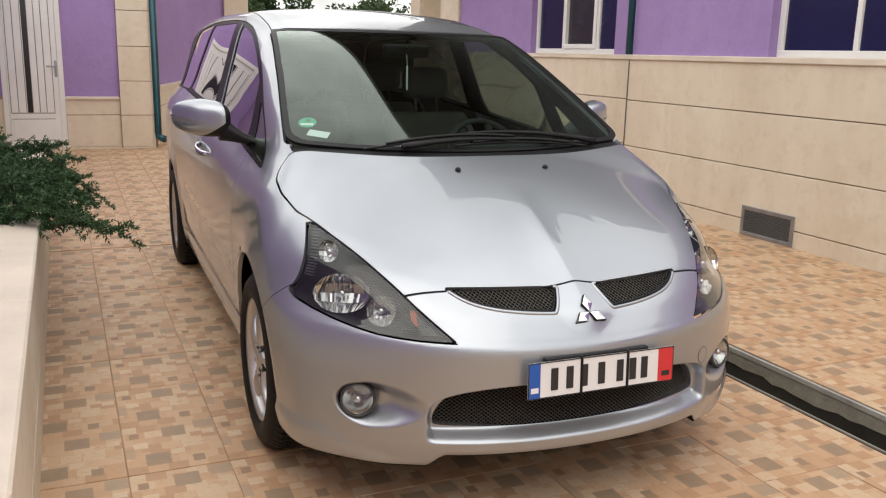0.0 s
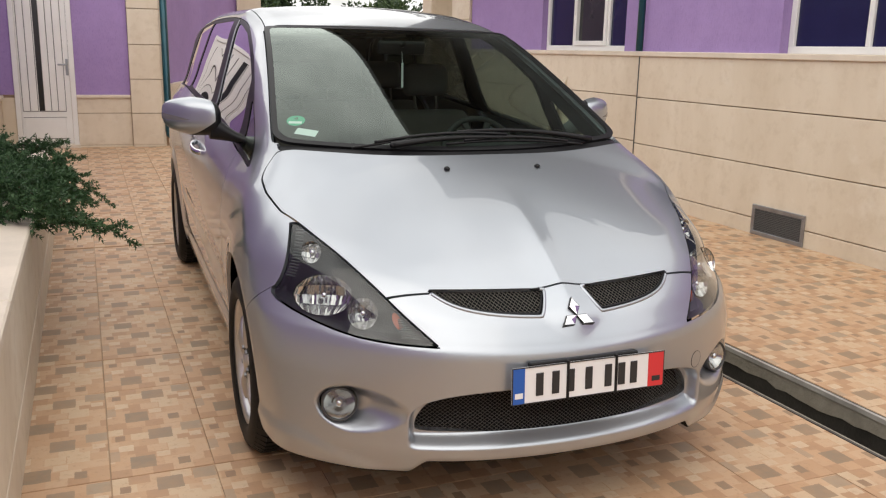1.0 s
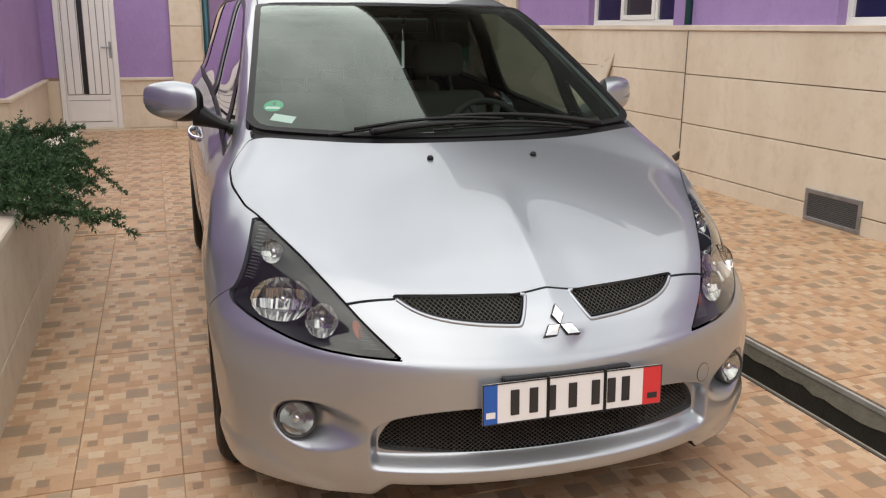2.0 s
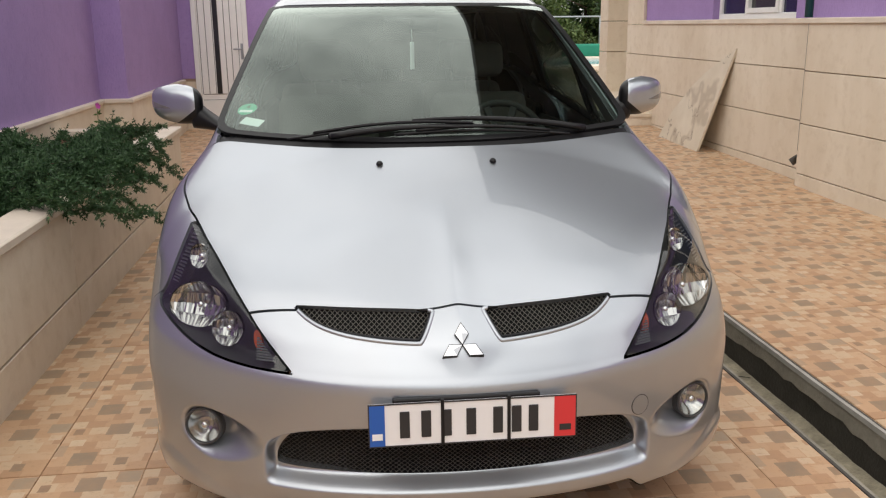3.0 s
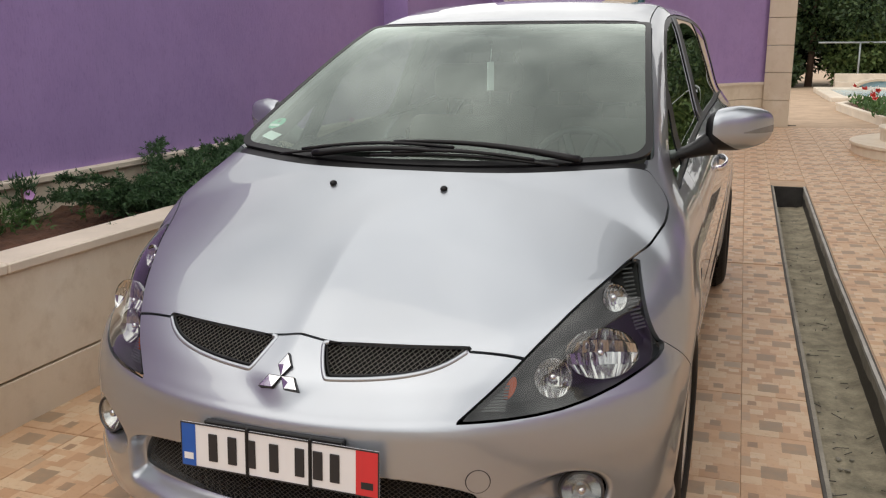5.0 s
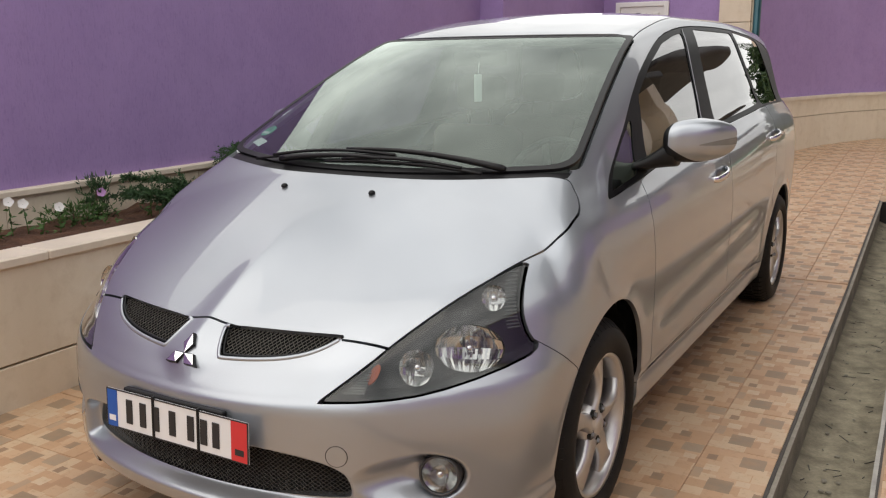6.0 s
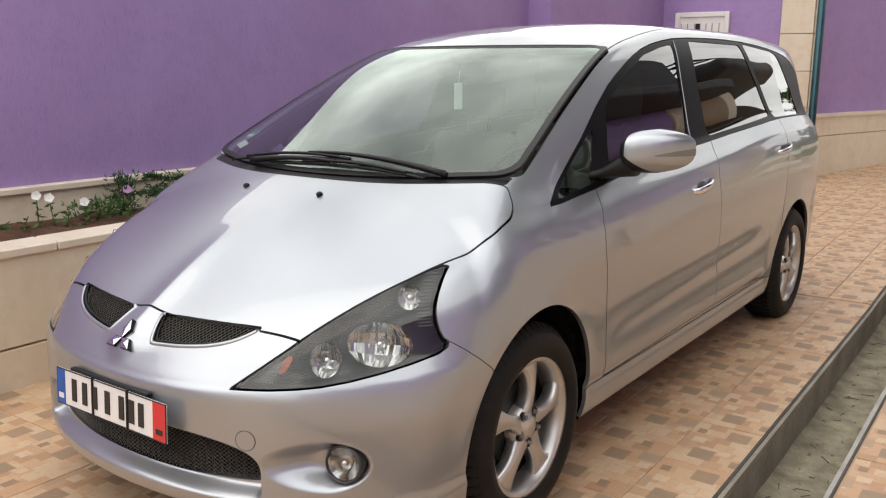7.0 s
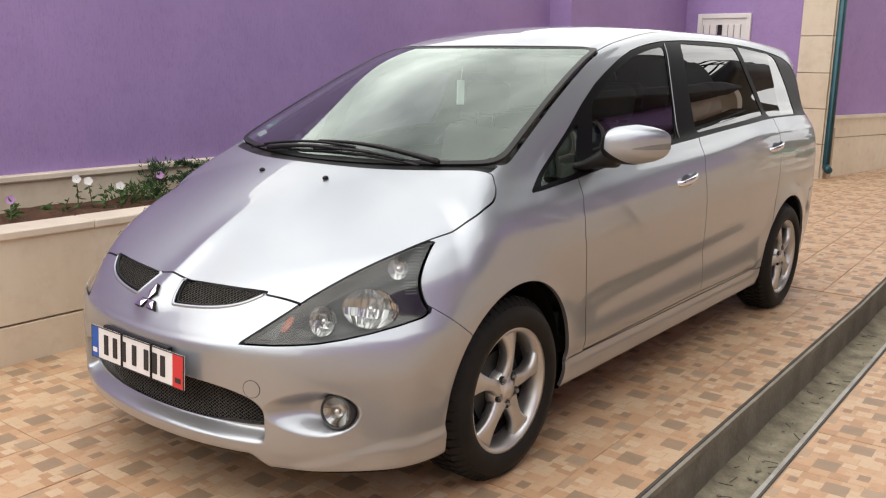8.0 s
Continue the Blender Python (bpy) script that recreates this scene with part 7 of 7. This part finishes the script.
def build_tree(x, y, h, w, mat, seed, label, lobes=26, count=5200):
    rng = np.random.default_rng(seed)
    t = new("tree")
    tagged(t, label, "tree", "trees behind the pool fence")
    base = np.array([x, y, 0.1])
    tube("trunk", [tuple(base + [0, 0, -0.2]), tuple(base + [0.05, 0, h * 0.3]), tuple(base + [0.0, 0.1, h * 0.75])], [0.14, 0.10, 0.03], TWIG, t, 7)
    c = np.stack([x + rng.normal(0, w * 0.42, lobes), y + rng.normal(0, w * 0.3, lobes), h * rng.uniform(0.12, 0.9, lobes)], 1)
    c[:, 0] = x + (c[:, 0] - x) * (1.15 - 0.6 * c[:, 2] / h)
    r = rng.uniform(0.14, 0.30, lobes) * w
    for i in range(5):
        tube("limb", [tuple(base + [0, 0, h * (0.2 + 0.1 * i)]), tuple(c[i])], [0.05, 0.012], TWIG, t, 5)
    v, f = leaf_cloud(rng, c, r, count, 0.17)
    obj_of("crown", mesh_of("crown", v, f, mat), t, kind="stuff")


def build_garden():
    PAVE = plain("pale_pool_paving", (0.62, 0.50, 0.40), 0.7, var=0.12, big=2)
    LAWN = plain("lawn_green", (0.06, 0.095, 0.025), 0.9, var=0.4, big=4, fine=80, bump=0.8, dist=0.03)
    obj_of("garden_paving", mesh_of("garden_paving", [(-6, 13.4, 0.17), (16, 13.4, 0.17), (16, 40, 0.17), (-6, 40, 0.17)], [(0, 1, 2, 3)], PAVE), None, "pale peach paving round the garden pool", "pavement", kind="structure")
    # raised flower bed with a bent outline
    bed = new("flower_bed")
    tagged(bed, "low pale stone-edged flower bed with sparse green plants and red roses", "flower bed", kind="structure")
    out = [(2.84, 18.3), (2.98, 16.1), (3.16, 14.15), (3.40, 13.90), (3.75, 13.86), (4.08, 14.02), (4.22, 14.4), (4.30, 15.6), (4.36, 19.3), (3.25, 19.3)]
    mid = Vector((sum(p[0] for p in out) / 10, sum(p[1] for p in out) / 10))
    bm = bmesh.new()
    rings = []
    for k, z in ((1.0, 0.17), (1.0, 0.31), (1.03, 0.31), (1.03, 0.35), (0.86, 0.35), (0.86, 0.29)):
        rings.append([bm.verts.new((mid.x + (x - mid.x) * k, mid.y + (y - mid.y) * (1 - (1 - k) * 0.3), z)) for x, y in out])
    for q0, q1 in zip(rings, rings[1:]):
        for i in range(10):
            bm.faces.new((q0[i - 1], q0[i], q1[i], q1[i - 1]))
    part("bed_wall", bm, COPING, bed)
    bm = bmesh.new()
    bm.faces.new([bm.verts.new((mid.x + (x - mid.x) * 0.87, mid.y + (y - mid.y) * 0.96, 0.30)) for x, y in out])
    part("bed_soil", bm, SOIL, bed)
    rng = np.random.default_rng(3)
    c = np.stack([rng.uniform(3.1, 4.15, 520), rng.uniform(14.2, 19.0, 520), rng.uniform(0.30, 0.46, 520)], 1)
    v, f = blades(rng, c, np.tile([0, 0, 1.0], (520, 1)), 0.12, 0.05, 2, 0.8)
    obj_of("bed_leaves", mesh_of("bed_leaves", v, f, GREEN), bed, kind="stuff")
    for mat, n in ((PETAL_R, 12), (PETAL_W, 8)):
        c = np.stack([rng.uniform(3.2, 4.1, n), rng.uniform(15.5, 18.8, n), rng.uniform(0.46, 0.66, n)], 1)
        v, f = blades(rng, c, np.tile([0, -0.3, 1.0], (n, 1)), 0.09, 0.07, 5, 0.6)
        obj_of("blooms", mesh_of("blooms", v, f, mat), bed, kind="stuff")
    obj_of("lawn", mesh_of("lawn", [(4.40, 14.6, 0.18), (12, 14.6, 0.18), (12, 21.2, 0.18), (4.40, 21.2, 0.18)], [(0, 1, 2, 3)], LAWN), None, "patch of green lawn beside the flower bed", "lawn", kind="structure")
    rng = np.random.default_rng(5)
    c = np.stack([rng.uniform(4.42, 9.0, 9000), rng.uniform(14.7, 21.1, 9000), np.full(9000, 0.175)], 1)
    v, f = blades(rng, c, np.tile([0, 0, 1.0], (9000, 1)), 0.06, 0.012, 2, 0.5)
    obj_of("lawn_grass", mesh_of("lawn_grass", v, f, TREE_B), None, "short rough grass blades on the lawn", "grass", kind="stuff")
    # pool
    pool = new("pool")
    tagged(pool, "garden swimming pool with a pale rim, blue mosaic and an arched end", "pool", kind="structure")
    k = Nodes("pool_water")
    ck = k.n("TexVoronoi", Vector=k.pos(), Scale=5.0)
    k.set(Base_Color=k.mix(ck.outputs["Distance"], (0.10, 0.36, 0.52), (0.50, 0.66, 0.72)), Roughness=0.08)
    k.bump(k.noise(6.0, 3, 0.5, k.pos()), 0.3, 0.03)
    obj_of("water", mesh_of("water", [(3.4, 22.3, 0.27), (12, 22.3, 0.27), (12, 26.6, 0.27), (3.4, 26.6, 0.27)], [(0, 1, 2, 3)], k.m), pool)
    part("pool_rim", box_bm((3.0, 21.5, 0.17), (12.4, 22.3, 0.31), 0.02), COPING, pool)
    part("pool_rim", box_bm((3.0, 26.6, 0.17), (12.4, 27.4, 0.34), 0.02), COPING, pool)
    part("pool_rim", box_bm((3.0, 22.3, 0.17), (3.4, 26.6, 0.31), 0.02), COPING, pool)
    bm = bmesh.new()
    arcs = []
    for rr, yy in ((1.0, 27.4), (1.0, 28.2), (0.84, 28.2), (0.84, 27.45)):
        arcs.append([bm.verts.new((4.85 + 0.80 * rr * math.cos(math.pi * i / 16), yy, 0.18 + 0.40 * rr * math.sin(math.pi * i / 16))) for i in range(17)])
    for q0, q1 in zip(arcs, arcs[1:] + arcs[:1]):
        for i in range(16):
            bm.faces.new((q0[i], q0[i + 1], q1[i + 1], q1[i]))
    part("pool_arch", bm, COPING, pool)
    bm = bmesh.new()
    bm.faces.new([bm.verts.new((4.85 + 0.68 * math.cos(math.pi * i / 16), 27.6, 0.18 + 0.335 * math.sin(math.pi * i / 16))) for i in range(17)])
    part("arch_mosaic", bm, k.m, pool)
    # drain slot in the garden paving, pipe on the corner
    obj_of("drain_slot", bm_mesh("drain_slot", box_bm((1.43, 14.10, 0.1705), (1.86, 14.24, 0.176)), UNDER), None, "dark narrow drain slot in the garden paving", "drain", kind="structure")
    tube("downpipe", [(1.50, 14.41, 3.3), (1.50, 14.41, 0.72), (1.515, 14.45, 0.66), (1.57, 14.52, 0.62)], 0.04, TEAL, None, 10, label="dark teal downpipe behind the corner pilaster", category="downpipe")
    # wall and rail behind the pool
    fence = new("fence")
    tagged(fence, "grey metal rail fence on a low pale wall", "fence", kind="structure")
    part("fence_base", box_bm((3.77, 29.5, 0.1), (16, 29.8, 0.69), 0.02), COPING, fence)
    part("fence_base", box_bm((3.77, 29.2, 0.1), (16, 29.5, 0.44), 0.02), COPING, fence)
    RAIL = plain("fence_grey", (0.42, 0.46, 0.48), 0.5, 0.3)
    tube("rail", [(3.2, 29.65, 1.666), (16, 29.65, 1.666)], 0.032, RAIL, fence, 6)
    for i in range(6):
        x = 4.445 + 2.45 * i
        tube("post", [(x, 29.65, 0.68), (x, 29.65, 1.666)], 0.03, RAIL, fence, 6)
    # covered garden box by the pool
    bm = box_bm((7.70, 28.0, 0.169), (9.95, 28.7, 0.73), 0.07, 3)
    obj_of("green_cover", bm_mesh("green_cover", bm, plain("green_cloth", (0.01, 0.22, 0.14), 0.7), True), None, "long low box under a dark green cover by the pool", "cover")
    for i, (x, y, h, w, m, lab, n) in enumerate((
        (1.3, 33.0, 7.5, 3.6, TREE_A, "tall dark leafy tree behind the garden", 20000),
        (3.1, 31.5, 6.2, 2.8, TREE_A, "dense dark tree at the end of the fence", 21000),
        (4.9, 32.0, 5.4, 3.0, TREE_A, "dark leafy tree behind the fence", 19000),
        (6.6, 31.6, 2.6, 2.6, TREE_B, "lighter green bushy tree behind the rail", 9000),
        (9.6, 32.4, 3.6, 2.6, TREE_A, "dark leafy tree with a loose crown", 9000),
        (10.4, 31.8, 3.0, 3.0, TREE_B, "lighter green bushy tree", 8000),
        (4.7, 35.5, 6.5, 2.8, TREE_A, "tall dark tree further back", 9000),
        (12.9, 33.0, 3.8, 3.6, TREE_A, "dark leafy tree further back", 7000),
        (-1.5, 33.5, 4.4, 3.2, TREE_A, "dark leafy tree behind the house", 5000),
        (8.0, 31.0, 2.2, 2.4, TREE_B, "low light green bush behind the rail", 6000),
        (5.2, 31.0, 2.2, 2.2, TREE_B, "low light green bush behind the rail", 6000),
    )):
        build_tree(x, y, h, w, m, 20 + i, lab, count=n)


build_juniper()
build_beds()
build_slab()
build_porch()
build_garden()

build_paving()
